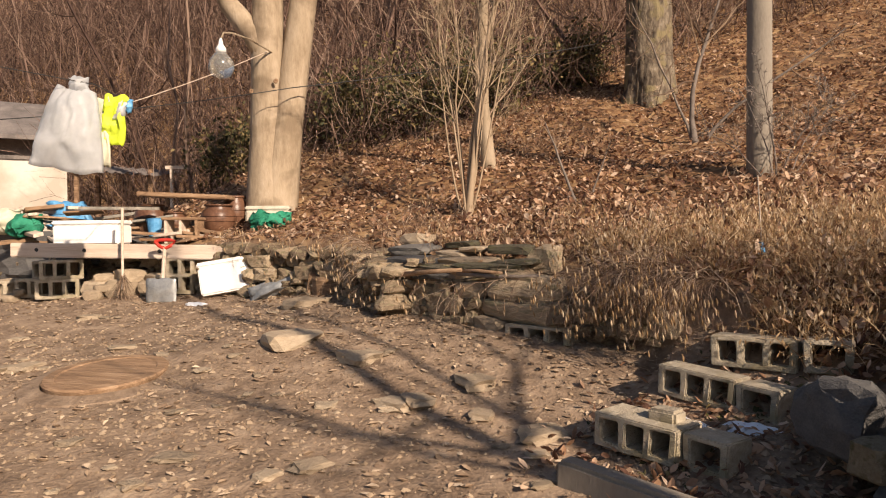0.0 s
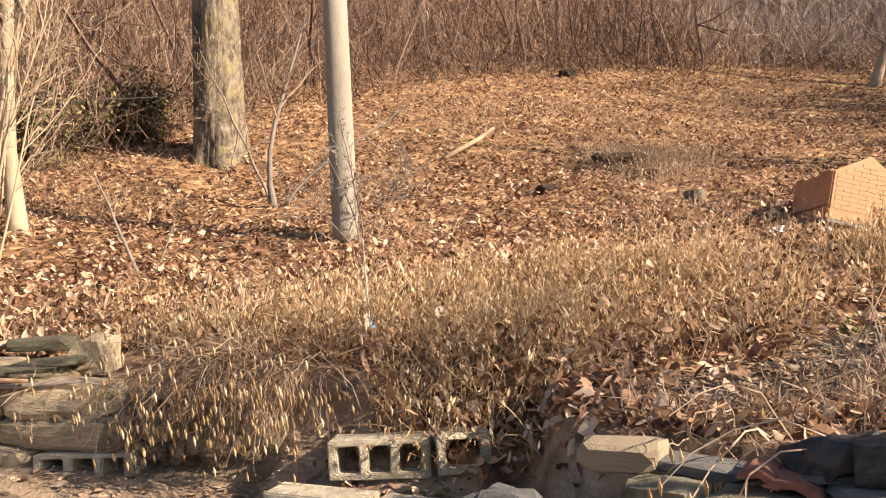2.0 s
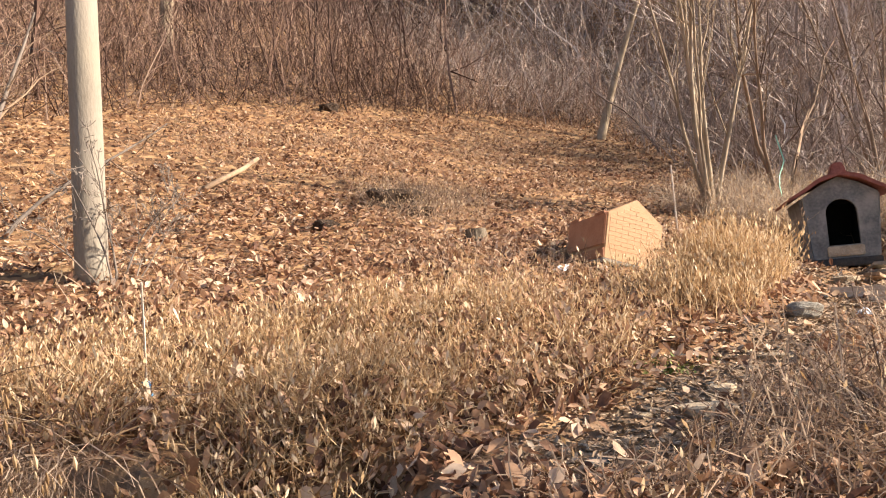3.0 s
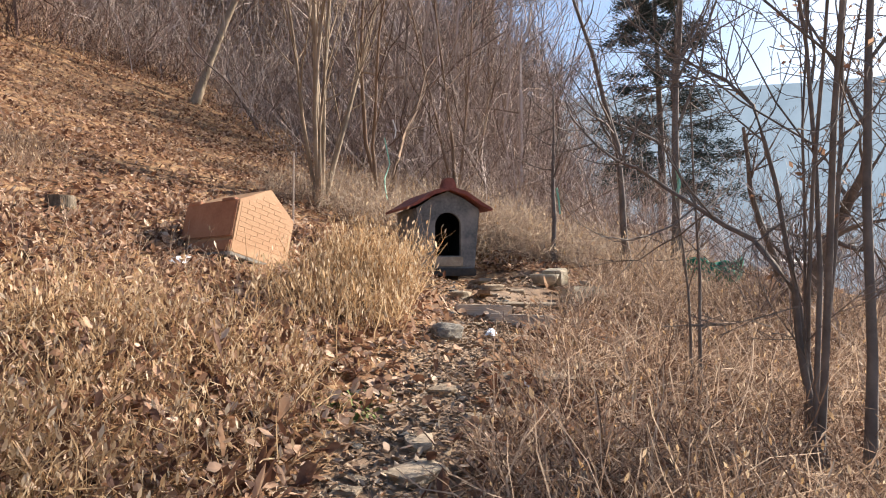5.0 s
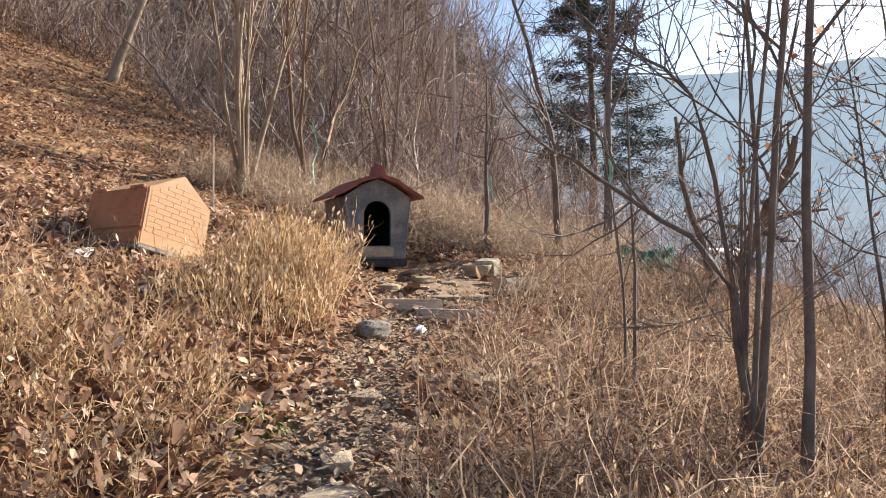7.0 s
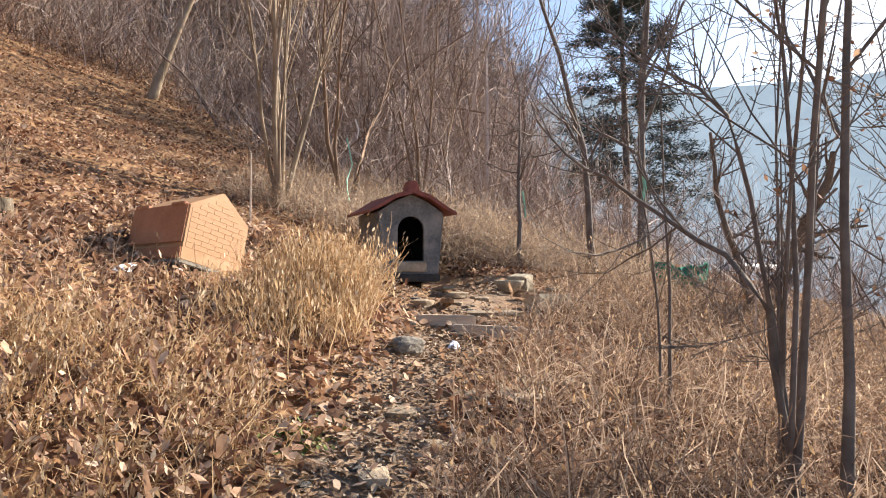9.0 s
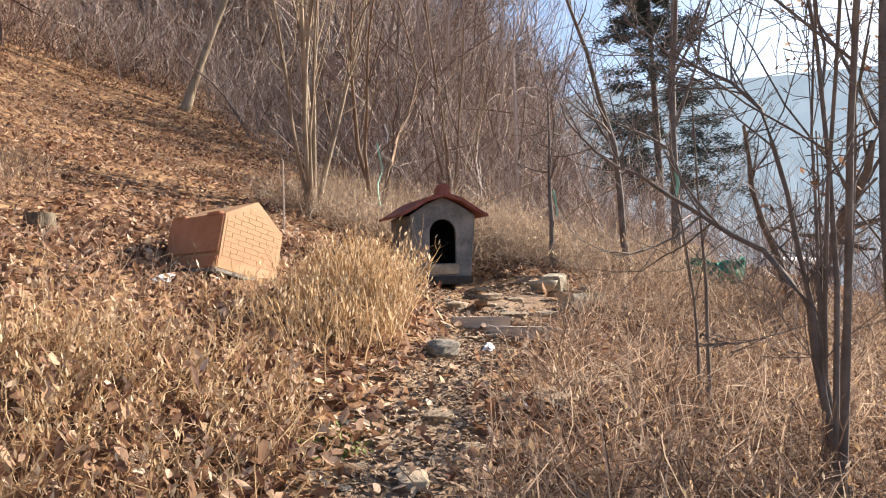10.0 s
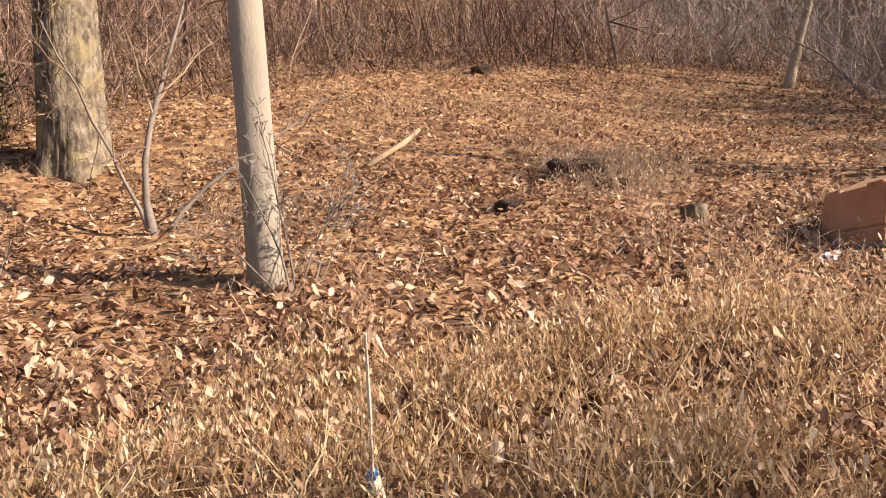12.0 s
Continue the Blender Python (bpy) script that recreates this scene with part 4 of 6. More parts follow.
oak(-0.30, 11.0)
tree("shrub", -1.85, 6.65, [(0.02, 0.02, 3.0, 0.030), (-0.06, 0.0, 2.9, 0.016), (0.09, 0.0, 2.9, 0.015), (-0.18, 0.05, 2.6, 0.012), (0.20, 0.0, 2.7, 0.012), (-0.30, -0.05, 2.4, 0.010), (0.32, 0.05, 2.4, 0.010), (0.0, -0.2, 2.6, 0.011), (0.14, 0.2, 2.6, 0.011), (-0.12, 0.18, 2.6, 0.011)], "pale many-stemmed bare shrub above the wall", M_TWIGP, M_TWIGP, (9, 6, 4), seed=13, spread=0.42, lfrac=0.42, category="shrub")
tree("tree", -2.04, 8.3, [(0.06, 0.0, 5.5, 0.07)], "slim grey-brown bare tree on the bank", M_TWIG, M_BARKL, (8, 5, 3), seed=14)
tree("sapling", 0.28, 8.75, [(0.06, 0.0, 2.3, 0.032), (0.40, -0.1, 1.9, 0.020), (-0.34, 0.0, 1.8, 0.018)], "small crooked bare sapling", M_TWIG, M_TWIGD, (10, 6, 4), seed=15, spread=0.9, curl=0.12, lfrac=0.45)
tree("sapling", -0.75, 6.6, [(-0.5, 0.0, 0.8, 0.016), (0.3, 0.0, 0.6, 0.010)], "small leafless shoot in the grass", M_TWIG, M_TWIGD, (4, 3), seed=16)
tree("tree", 12.0, 12.3, [(0.28, -0.12, 7.0, 0.085)], "leaning grey tree trunk at the woods' edge", M_TWIG, M_BARKL, (7, 5, 4), seed=17, curl=0.04)
tree("tree", 4.8, 19.5, [(0.0, 0.0, 9.0, 0.16), (0.1, 0.0, 9.0, 0.13)], "pale bare twin tree in the woods", M_TWIGP, M_BARKL, (7, 5, 3), seed=18, curl=0.03)
tree("tree_clump", 7.75, 6.85, [(-0.04, 0.0, 4.6, 0.042), (-0.22, 0.02, 4.2, 0.034), (0.10, 0.1, 4.5, 0.036), (0.26, -0.02, 4.2, 0.030), (-0.12, 0.12, 4.0, 0.026), (0.02, -0.1, 4.0, 0.028), (0.4, 0.05, 3.6, 0.024), (-0.3, -0.1, 3.6, 0.022)], "clump of slender pale bare stems", M_TWIGP, M_BARKL, (8, 5, 3), seed=19, spread=0.4, curl=0.05)
tree("tree_clump", 8.9, 6.6, [(0.05, 0.0, 3.6, 0.035), (0.34, -0.1, 3.4, 0.030), (-0.12, 0.1, 3.4, 0.028), (0.5, 0.0, 3.0, 0.022)], "clump of crooked brown bare stems", M_TWIG, M_TWIG, (8, 5, 3), seed=20, spread=0.6, curl=0.09)
tree("tree_clump", 11.2, 6.3, [(0.0, 0.0, 4.2, 0.035), (0.22, 0.1, 4.2, 0.03), (-0.18, 0.1, 4.0, 0.03), (0.34, -0.1, 3.6, 0.025)], "clump of thin bare stems in the brush", M_TWIG, M_TWIG, (8, 5, 3), seed=21, spread=0.5)

tree("tree", 3.50, 0.0, [(0.03, -0.02, 7.0, 0.075)], "slim bare tree on the bank beside the yard", M_TWIGD, M_TWIGD, (5, 4, 3), seed=51, curl=0.02)
tree("tree", 3.75, 0.28, [(-0.03, -0.03, 6.0, 0.04)], "thin bare tree on the bank beside the yard", M_TWIGD, M_TWIGD, (5, 4, 3), seed=52, curl=0.02)

# the evergreen shrubs under the trees


def evergreen(x, y, w, h, seed):
    g = np.random.default_rng(seed)
    root = thing("evergreen_shrub", x, y, hz(x, y) - 0.05, "dark green leafy shrub under the bare trees", "shrub", "evergreen shrubs")
    n = 14
    P, R = grow(np.zeros((n, 3)), np.stack([g.normal(0, 0.55, n), g.normal(0, 0.55, n), np.ones(n)], 1), g.uniform(0.7, 1.1, n) * h, np.full(n, 0.014), 5, 0.15, 0, g)
    P[..., 0] *= w / h
    P2, R2 = shoots(P, R, 8, g, 0.2, 1, 0.8, 0.4, 0.6, 4)
    part("trunk", mesh_np("trunk", *join_arrays([tubes(P, R, 4), tubes(P2, R2, 3)]), M_TWIGD), M_TWIGD, root)
    c = P2.reshape(-1, 3)
    c = np.repeat(c, 6, 0) + g.normal(0, 0.17, (len(c) * 6, 3))
    m = len(c)
    d = g.normal(0, 1, (m, 3))
    d /= np.linalg.norm(d, axis=1, keepdims=True)
    e = np.cross(d, g.normal(0, 1, (m, 3)))
    e /= np.linalg.norm(e, axis=1, keepdims=True)
    V = np.stack([c - d * 0.045, c + e * 0.02, c + d * 0.045, c - e * 0.02], 1).reshape(-1, 3)
    part("crown", mesh_np("crown", V, np.arange(m * 4).reshape(-1, 4), M_GREEN), M_GREEN, root)


for i, (x, y, w, h) in enumerate([(-4.9, 10.4, 1.1, 1.2), (-3.7, 10.3, 1.2, 1.3), (-2.6, 11.0, 1.1, 1.1), (-1.7, 12.0, 0.9, 0.9), (-6.3, 9.8, 1.0, 0.8)]):
    evergreen(x, y, w, h, 60 + i)

# the near trees beside the path, towards the sun
tree("tree", 3.20, 1.80, [(0.05, 0.02, 4.4, 0.022)], "dark slim bare tree beside the path", M_TWIGD, M_TWIGD, (11, 6, 4), seed=31, spread=0.55, cling=260)
tree("tree", 3.42, 1.98, [(-0.16, 0.02, 3.0, 0.011), (0.03, 0.0, 3.4, 0.013), (-0.30, 0.05, 1.5, 0.008), (0.22, -0.03, 2.8, 0.010)], "cluster of thin dark bare stems beside the path", M_TWIGD, M_TWIGD, (9, 6, 3), seed=39, spread=0.5, curl=0.05, cling=120)
tree("tree", 4.4, 1.15, [(0.25, -0.05, 3.2, 0.015), (-0.1, 0.02, 3.4, 0.014)], "slender dark bare stems further along the bank", M_TWIGD, M_TWIGD, (9, 6, 4), seed=40, spread=0.55, cling=160)
tree("tree", 3.12, 1.98, [(-0.10, 0.06, 3.4, 0.016), (0.08, 0.10, 3.2, 0.013)], "dark slender bare stems beside the path", M_TWIGD, M_TWIGD, (10, 6, 4), seed=32, spread=0.55)
tree("tree", 3.5, 1.42, [(0.26, -0.05, 3.8, 0.016), (0.40, 0.0, 3.0, 0.011), (0.10, 0.05, 3.2, 0.012)], "dark leaning bare stems beside the path", M_TWIGD, M_TWIGD, (10, 6, 4), seed=33, spread=0.6, cling=200)
tree("sapling", 3.9, 2.45, [(0.02, 0.0, 1.7, 0.011), (0.12, 0.05, 1.5, 0.009)], "thin dark leafless shoots in the weeds", M_TWIGD, M_TWIGD, (5, 3), seed=34)
tree("tree", 8.85, 3.25, [(-0.30, 0.12, 3.8, 0.045)], "dark crooked bare tree in the haze", M_TWIGD, M_TWIGD, (9, 5, 3), seed=35, curl=0.09, spread=0.7)
tree("tree", 9.9, 2.85, [(0.04, 0.0, 4.4, 0.065)], "dark bare tree with a green tie", M_TWIGD, M_TWIGD, (9, 5, 3), seed=36, curl=0.06, spread=0.7)
tree("tree", 8.35, 1.55, [(0.1, 0.0, 2.0, 0.09), (0.7, -0.3, 1.8, 0.05), (-0.7, 0.3, 2.2, 0.05)], "gnarled low dark fruit tree", M_TWIGD, M_TWIGD, (9, 5, 3), seed=37, curl=0.16, spread=0.8)
tree("tree", 8.35, 4.1, [(0.02, 0.02, 2.2, 0.032)], "thin dark tree trunk with a pale tie beside the kennel", M_TWIGD, M_TWIGD, (7, 4, 3), seed=38, spread=0.7)


def arch_branch(root_at, pts, r, name, label, seed):
    """A long bowed limb with its twigs, rooted in the ground."""
    g = np.random.default_rng(seed)
    e = thing(name, *root_at, label, "tree")
    q = np.array(pts, float)
    t = np.linspace(0, 1, len(q))
    tt = np.linspace(0, 1, 16)
    P = np.stack([np.interp(tt, t, q[:, i]) for i in range(3)], 1)
    for _ in range(3):
        P[1:-1] = (P[:-2] + 2 * P[1:-1] + P[2:]) / 4
    P = P[None] + np.concatenate([np.zeros((1, 1, 3)), g.normal(0, 0.012, (1, 15, 3))], 1)
    R = np.linspace(r, r * 0.35, 16)[None]
    part("trunk", mesh_np("trunk", *tubes(P, R, 8), M_TWIGD, True), M_TWIGD, e)
    a, b = shoots(P, R, 22, g, 0.45, 1, 0.5, 0.30, 0.5, 6, 0.14, 0.14)
    c, d = shoots(a, b, 5, g, 0.2, 1, 0.5, 0.5, 0.6, 4, 0.16, 0.08)
    part("crown", mesh_np("crown", *join_arrays([tubes(a, b, 4), tubes(c, np.maximum(d, 0.002), 3)]), M_TWIGD), M_TWIGD, e)


arch_branch((3.22, 1.97, hz(3.22, 1.97)), [(0, 0, 0), (0.06, 0.04, 0.5), (0.13, 0.09, 0.96), (0.32, 0.37, 1.10), (1.02, 0.81, 1.43), (1.45, 1.13, 1.62), (1.6, 1.34, 1.98)], 0.017, "bowed_tree", "dark bare stem bowing low across the path", 77)
arch_branch((3.26, 1.92, hz(3.26, 1.92)), [(0, 0, 0), (0.06, 0.08, 0.5), (0.08, 0.14, 0.97), (0.06, 0.255, 1.6), (0.2, 0.38, 1.72), (0.44, 0.58, 1.86), (0.77, 0.88, 2.21)], 0.013, "bowed_tree", "dark bare stem arching high over the path", 78)


def pine(x, y, h, seed, label):
    g = np.random.default_rng(seed)
    e = thing("pine_tree", x, y, hz(x, y) - 0.1, label, "tree")
    P, R = grow(np.zeros((1, 3)), np.array([[0.03, 0, 1.0]]), np.array([h]), np.array([h * 0.014]), 14, 0.012, 0.02, g, 0.15)
    part("trunk", mesh_np("trunk", *tubes(P, R, 8), M_TWIGD, True), M_TWIGD, e)
    n = 120
    s = g.uniform(0.18, 0.99, n)
    base = np.stack([np.interp(s, np.linspace(0, 1, 14), P[0, :, i]) for i in range(3)], 1)
    a = g.uniform(0, 6.283, n)
    ln = h * 0.26 * (1.05 - s) ** 0.8 * g.uniform(0.6, 1.2, n) + 0.1
    B, BR = grow(base, np.stack([np.cos(a), np.sin(a), np.full(n, 0.05)], 1), ln, np.full(n, 0.018), 6, 0.07, -0.02, g)
    C, CR = shoots(B, BR, 7, g, 0.2, 1, 0.5, 0.35, 0.6, 4, 0.1, -0.02)
    c = np.concatenate([B[:, 2:].reshape(-1, 3), C.reshape(-1, 3)])
    c = np.repeat(c, 9, 0) + g.normal(0, 0.09, (len(c) * 9, 3))
    m = len(c)
    d = g.normal(0, 1, (m, 3)) * np.array([1, 1, 0.5])
    d /= np.linalg.norm(d, axis=1, keepdims=True)
    w = np.cross(d, g.normal(0, 1, (m, 3)))
    w /= np.linalg.norm(w, axis=1, keepdims=True)
    V = np.stack([c - w * 0.02, c + w * 0.02, c + d * 0.22], 1).reshape(-1, 3)
    cr = part("crown", mesh_np("crown", *join_arrays([tubes(B, BR, 3), tubes(C, CR, 3)]), M_TWIGD), M_TWIGD, e)
    part("needles", mesh_np("needles", V, np.arange(m * 3).reshape(-1, 3), M_PINE), M_PINE, cr)


pine(26.7, 4.1, 12.5, 91, "tall dark pine standing in the haze")
pine(30.0, 11.5, 15.0, 92, "tall dark pine at the edge of the woods")

# ---- utility pole ----
px_, py_ = 0.74, 6.95
pole = thing("utility_pole", px_, py_, hz(px_, py_) - 0.15, "round pale concrete utility pole standing in the leaves", "pole")
part("shaft", lathe([(0.108, 0), (0.107, 0.3), (0.085, 8.5)], 28), M_CONC, pole, smooth=True)
tree("briar", 0.86, 6.72, [(0.2, -0.1, 0.9, 0.008), (-0.35, -0.1, 0.9, 0.008), (0.05, 0.0, 1.0, 0.009), (0.5, 0.0, 0.8, 0.006), (-0.7, 0.0, 0.8, 0.007), (0.8, -0.1, 0.7, 0.006)], "thorny dark briar at the foot of the pole", M_TWIGD, M_TWIGD, (9, 6, 3), seed=41, spread=0.9, category="shrub", curl=0.12)

# ---- stones and the dry stone wall ----
ST = [stone_mesh("stone", i, M_STONE, 0.36 + 0.06 * (i % 4), 0.22) for i in range(10)]
GS = [stone_mesh("stone", 20 + i, M_GREYSTONE, 0.6) for i in range(4)]
MS = [stone_mesh("stone", 40 + i, M_MOSSY, 0.40 + 0.05 * (i % 3), 0.13, 2) for i in range(6)]
FS = [stone_mesh("stone", 30 + i, M_PALESTONE, 0.5) for i in range(5)]


def stone_wall(name, pts, tops, label, seed, course=0.15, lean=0.06, kinds=None):
    """Courses of stones along a line; each stone a piece of its own."""
    g = random.Random(seed)
    e = thing(name, 0, 0, 0, label, "wall", kind="structure")
    kinds = kinds or ST
    for (ax, ay), (bx, by), (t0, t1) in zip(pts, pts[1:], tops):
        L = math.hypot(bx - ax, by - ay)
        ang = math.degrees(math.atan2(by - ay, bx - ax))
        nxn, nyn = (by - ay) / L, -(bx - ax) / L
        z = -0.04
        while z < max(t0, t1):
            h = course * g.uniform(0.6, 1.5)
            s = -g.uniform(0, 0.15)
            while s < L:
                w = max(0.09, h * g.uniform(0.8, 2.4))
                f = (s + w / 2) / L
                base = 0.10 + 0.135 * (ay + (by - ay) * f)
                if z + h * 0.4 < t0 + (t1 - t0) * f and 0 <= f <= 1.02:
                    x, y = ax + (bx - ax) * f + nxn * lean * z, ay + (by - ay) * f + nyn * lean * z
                    dd = 0.05 * g.uniform(-1, 1) - 0.02
                    part("stone", g.choice(kinds), None, e, m=pose(x + nxn * dd, y + nyn * dd, base + z + h / 2 + g.uniform(-0.02, 0.02), g.uniform(-8, 8), g.uniform(-14, 14), ang + g.uniform(-9, 9)) @ Matrix.Diagonal((w * 0.98, 0.24 * g.uniform(0.8, 1.2), h * g.uniform(0.85, 1.2), 1)))
                s += w
            z += h * 0.93
    return e


bank_wall = stone_wall("stone_wall", [(-0.05, 4.36), (-1.0, 4.86), (-1.9, 5.20)], [(0.40, 0.44), (0.46, 0.50)], "low dry stone wall of buff field stones holding the bank", 3, 0.085)
stone_wall("stone_wall", [(-1.9, 4.98), (-2.7, 5.85), (-4.4, 6.25), (-7.0, 6.5), (-10, 6.9)], [(0.46, 0.46), (0.44, 0.40), (0.40, 0.40), (0.40, 0.36)], "rough shaded dry stone wall behind the junk", 4, 0.092)
step_wall = stone_wall("stone_wall", [(2.12, -1.8), (1.72, 0.6), (1.30, 1.89), (0.92, 2.40), (0.76, 2.85)], [(0.60, 0.60), (0.60, 0.58), (0.58, 0.48), (0.48, 0.30)], "dark stone wall with broken sheets beside the steps", 5, 0.085, kinds=MS + GS)

# ---- block steps, boulders and the broken wall beside them ----


def block_bm(L=0.39, W=0.15, H=0.19, holes=3):
    """A hollow cement block lying on its side: holes run along y."""
    bm = bmesh.new()
    wall = 0.035
    cell = (L - wall * (holes + 1)) / holes
    xs = [-L / 2]
    for i in range(holes):
        xs += [xs[-1] + wall, xs[-1] + wall + cell]
    xs.append(L / 2)
    zs = [0, wall, H - wall * 0.8, H]
    for y, flip in ((-W / 2, False), (W / 2, True)):
        g = [[bm.verts.new((x, y, z)) for z in zs] for x in xs]
        for i in range(len(xs) - 1):
            for j in range(3):
                if j == 1 and i % 2 == 1:
                    continue
                q = [g[i][j], g[i + 1][j], g[i + 1][j + 1], g[i][j + 1]]
                bm.faces.new(q[::-1] if flip else q)
    bm.edges.ensure_lookup_table()
    rim = [e for e in bm.edges if e.is_boundary]
    front = [e for e in rim if e.verts[0].co.y < 0]
    back = {(round(v.co.x, 4), round(v.co.z, 4)): v for v in bm.verts if v.co.y > 0}
    for e in front:
        a, b = e.verts
        bm.faces.new((a, b, back[(round(b.co.x, 4), round(b.co.z, 4))], back[(round(a.co.x, 4), round(a.co.z, 4))]))
    bmesh.ops.recalc_face_normals(bm, faces=bm.faces)
    for v in bm.verts:
        v.co += Vector((noise.noise(v.co * 9), noise.noise(v.co * 9 + Vector((5, 0, 0))), noise.noise(v.co * 9 + Vector((0, 5, 0))))) * 0.006
    bmesh.ops.bevel(bm, geom=[e for e in bm.edges if len(e.link_faces) == 2 and e.calc_face_angle(0) > 0.6], offset=0.006, segments=2, affect="EDGES")
    return bm


BLOCK3, BLOCK1 = mesh_of(block_bm(), "concrete_block", M_BLOCK), mesh_of(block_bm(0.20, 0.17, 0.19, 1), "concrete_block", M_BLOCK)


def block(me, x, y, z, rz, label="weathered hollow cement block laid as a step", rx=0.0, ry=0.0, group="block steps", scale=(1, 1, 1)):
    return quick("concrete_block", me, x, y, z, label, "concrete block", group, rz=rz, rx=rx, ry=ry, scale=scale)


# front left top corners of the three rows, and their run
for (cx, cy, top, ang, deep, tilt) in ((0.18, 3.75, 0.985, -20, 1.0, 0), (-0.07, 3.68, 0.835, -31, 1.0, 4), (-0.33, 3.215, 0.70, -28, 1.5, 3)):
    c, s = math.cos(radians(ang)), math.sin(radians(ang))
    d = 0.075 * deep
    block(BLOCK3, cx + c * 0.195 - s * d, cy + s * 0.195 + c * d, top - 0.148, ang, ry=tilt, scale=(1, deep, 0.78))
    block(BLOCK1, cx + c * 0.50 - s * d * 1.1, cy + s * 0.50 + c * d * 1.1 - 0.01, top - (0.135 if tilt == 0 else 0.152 + 0.006 * tilt), ang + (8 if tilt == 0 else -8), "broken hollow cement block ending a step", ry=tilt * 0.5, scale=(1, 1, 0.78))
block(mesh_of(box(0.13, 0.10, 0.06, 0.012), "concrete_block", M_BLOCK), -0.02, 3.20, 0.685, -30, "chipped piece of cement block on a step")
block(BLOCK3, -0.77, 4.53, 0.775, -25.5, "hollow cement block at the foot of the stone wall", group="", scale=(1.25, 1, 0.68))
# concrete slab at the foot of the steps
quick("concrete_slab", mesh_of(box(0.62, 0.10, 0.30, 0.015), "concrete_slab", M_CONC), -0.16, 2.78, 0.27, "grey concrete kerb slab sunk at the foot of the steps", "concrete slab", rz=-27, ry=4)


def boulder(me, x, y, z, sx, sy, sz, label, rz=0.0, rx=0.0, ry=0.0, name="boulder", group=""):
    return quick(name, me, x, y, z, label, "stone", group, rz=rz, rx=rx, ry=ry, scale=(sx, sy, sz))


BIGST = [stone_mesh("boulder", 50 + i, M_GREYSTONE, 0.62, 0.16, 3) for i in range(3)]
BUFF = [stone_mesh("boulder", 60 + i, M_STONE, 0.5, 0.14, 3) for i in range(4)]
boulder(BIGST[0], 0.62, 2.96, 0.79, 0.32, 0.24, 0.26, "large blue-grey boulder beside the block steps", rz=-50)


def wall_face(wall, origin, ang, stones, kinds, seed):
    """Picked stones set in the front of a wall: along, up (from the origin), width, height, back."""
    g = random.Random(seed)
    c, q = math.cos(radians(ang)), math.sin(radians(ang))
    for i, (u, v, w, h, back) in enumerate(stones):
        m = pose(origin[0] + c * u - q * back, origin[1] + q * u + c * back, origin[2] + v, g.uniform(-4, 4), g.uniform(-5, 5), ang + g.uniform(-4, 4))
        part("stone", kinds[i % len(kinds)], None, wall, m=m @ Matrix.Diagonal((w * 0.91, 0.15, h * 0.94, 1)))


# buff wall: ledge stones, squared stones, then small ones towards the dark corner
wall_face(bank_wall, (-0.574, 4.423, 0.90), -25.5, [
    (-0.35, 0.075, 0.68, 0.15, 0.05), (-0.38, 0.235, 0.55, 0.16, 0.07), (-0.10, 0.08, 0.21, 0.15, 0.03), (-0.83, 0.20, 0.25, 0.12, 0.06), (-0.64, -0.03, 0.24, 0.12, 0.03),
    (-1.08, 0.19, 0.14, 0.11, 0.06), (-1.30, 0.175, 0.11, 0.10, 0.08), (-1.12, 0.075, 0.22, 0.17, 0.06), (-0.95, 0.09, 0.17, 0.12, 0.05), (-0.79, 0.11, 0.16, 0.10, 0.05),
    (-0.90, -0.02, 0.11, 0.10, 0.04), (-0.80, 0.01, 0.10, 0.10, 0.05), (-0.98, -0.03, 0.13, 0.08, 0.05), (-1.17, 0.27, 0.22, 0.09, 0.08), (-0.92, 0.29, 0.20, 0.07, 0.08),
    (-1.32, 0.06, 0.13, 0.14, 0.08), (-1.46, 0.10, 0.12, 0.30, 0.16), (-1.56, 0.08, 0.14, 0.34, 0.28), (-1.28, 0.29, 0.14, 0.09, 0.10), (0.11, 0.08, 0.18, 0.08, 0.06),
    (0.08, 0.0, 0.14, 0.08, 0.05), (0.38, 0.04, 0.17, 0.13, 0.08), (0.24, 0.02, 0.12, 0.10, 0.10), (0.55, 0.06, 0.20, 0.14, 0.12), (-1.12, -0.03, 0.16, 0.09, 0.06), (-1.28, -0.05, 0.15, 0.10, 0.08)],
    [BUFF[2], BUFF[0], BUFF[3], FS[2], FS[4], ST[1], ST[4], ST[7], FS[0], ST[2]], 71)
for i, (u, v, w, d, back) in enumerate([(-1.05, 0.345, 0.46, 0.20, 0.10), (-0.72, 0.36, 0.50, 0.18, 0.10), (-0.95, 0.385, 0.40, 0.20, 0.16), (-0.55, 0.39, 0.34, 0.16, 0.16), (-1.20, 0.43, 0.26, 0.2, 0.30), (-0.70, 0.47, 0.30, 0.16, 0.32), (-1.02, 0.47, 0.22, 0.18, 0.32), (-1.22, 0.50, 0.24, 0.16, 0.40)]):
    boulder((MS + FS)[(i * 5) % 11], -0.574 + 0.9026 * u + 0.4305 * back, 4.423 - 0.4305 * u + 0.9026 * back, 0.90 + v, w, d, 0.035 + 0.012 * (i % 3), "thin dark slab laid on the stone wall", rz=-25 + 7 * (i % 3), ry=3 - 2 * (i % 4), rx=3, name="flat_stone", group="cap slabs")

# dark wall beside the steps
SW = (0.80, 2.319, 1.072)


def at_step_wall(u, v, back=0.0):
    return (SW[0] + 0.62 * u + 0.785 * back, SW[1] - 0.785 * u + 0.62 * back, SW[2] + v)


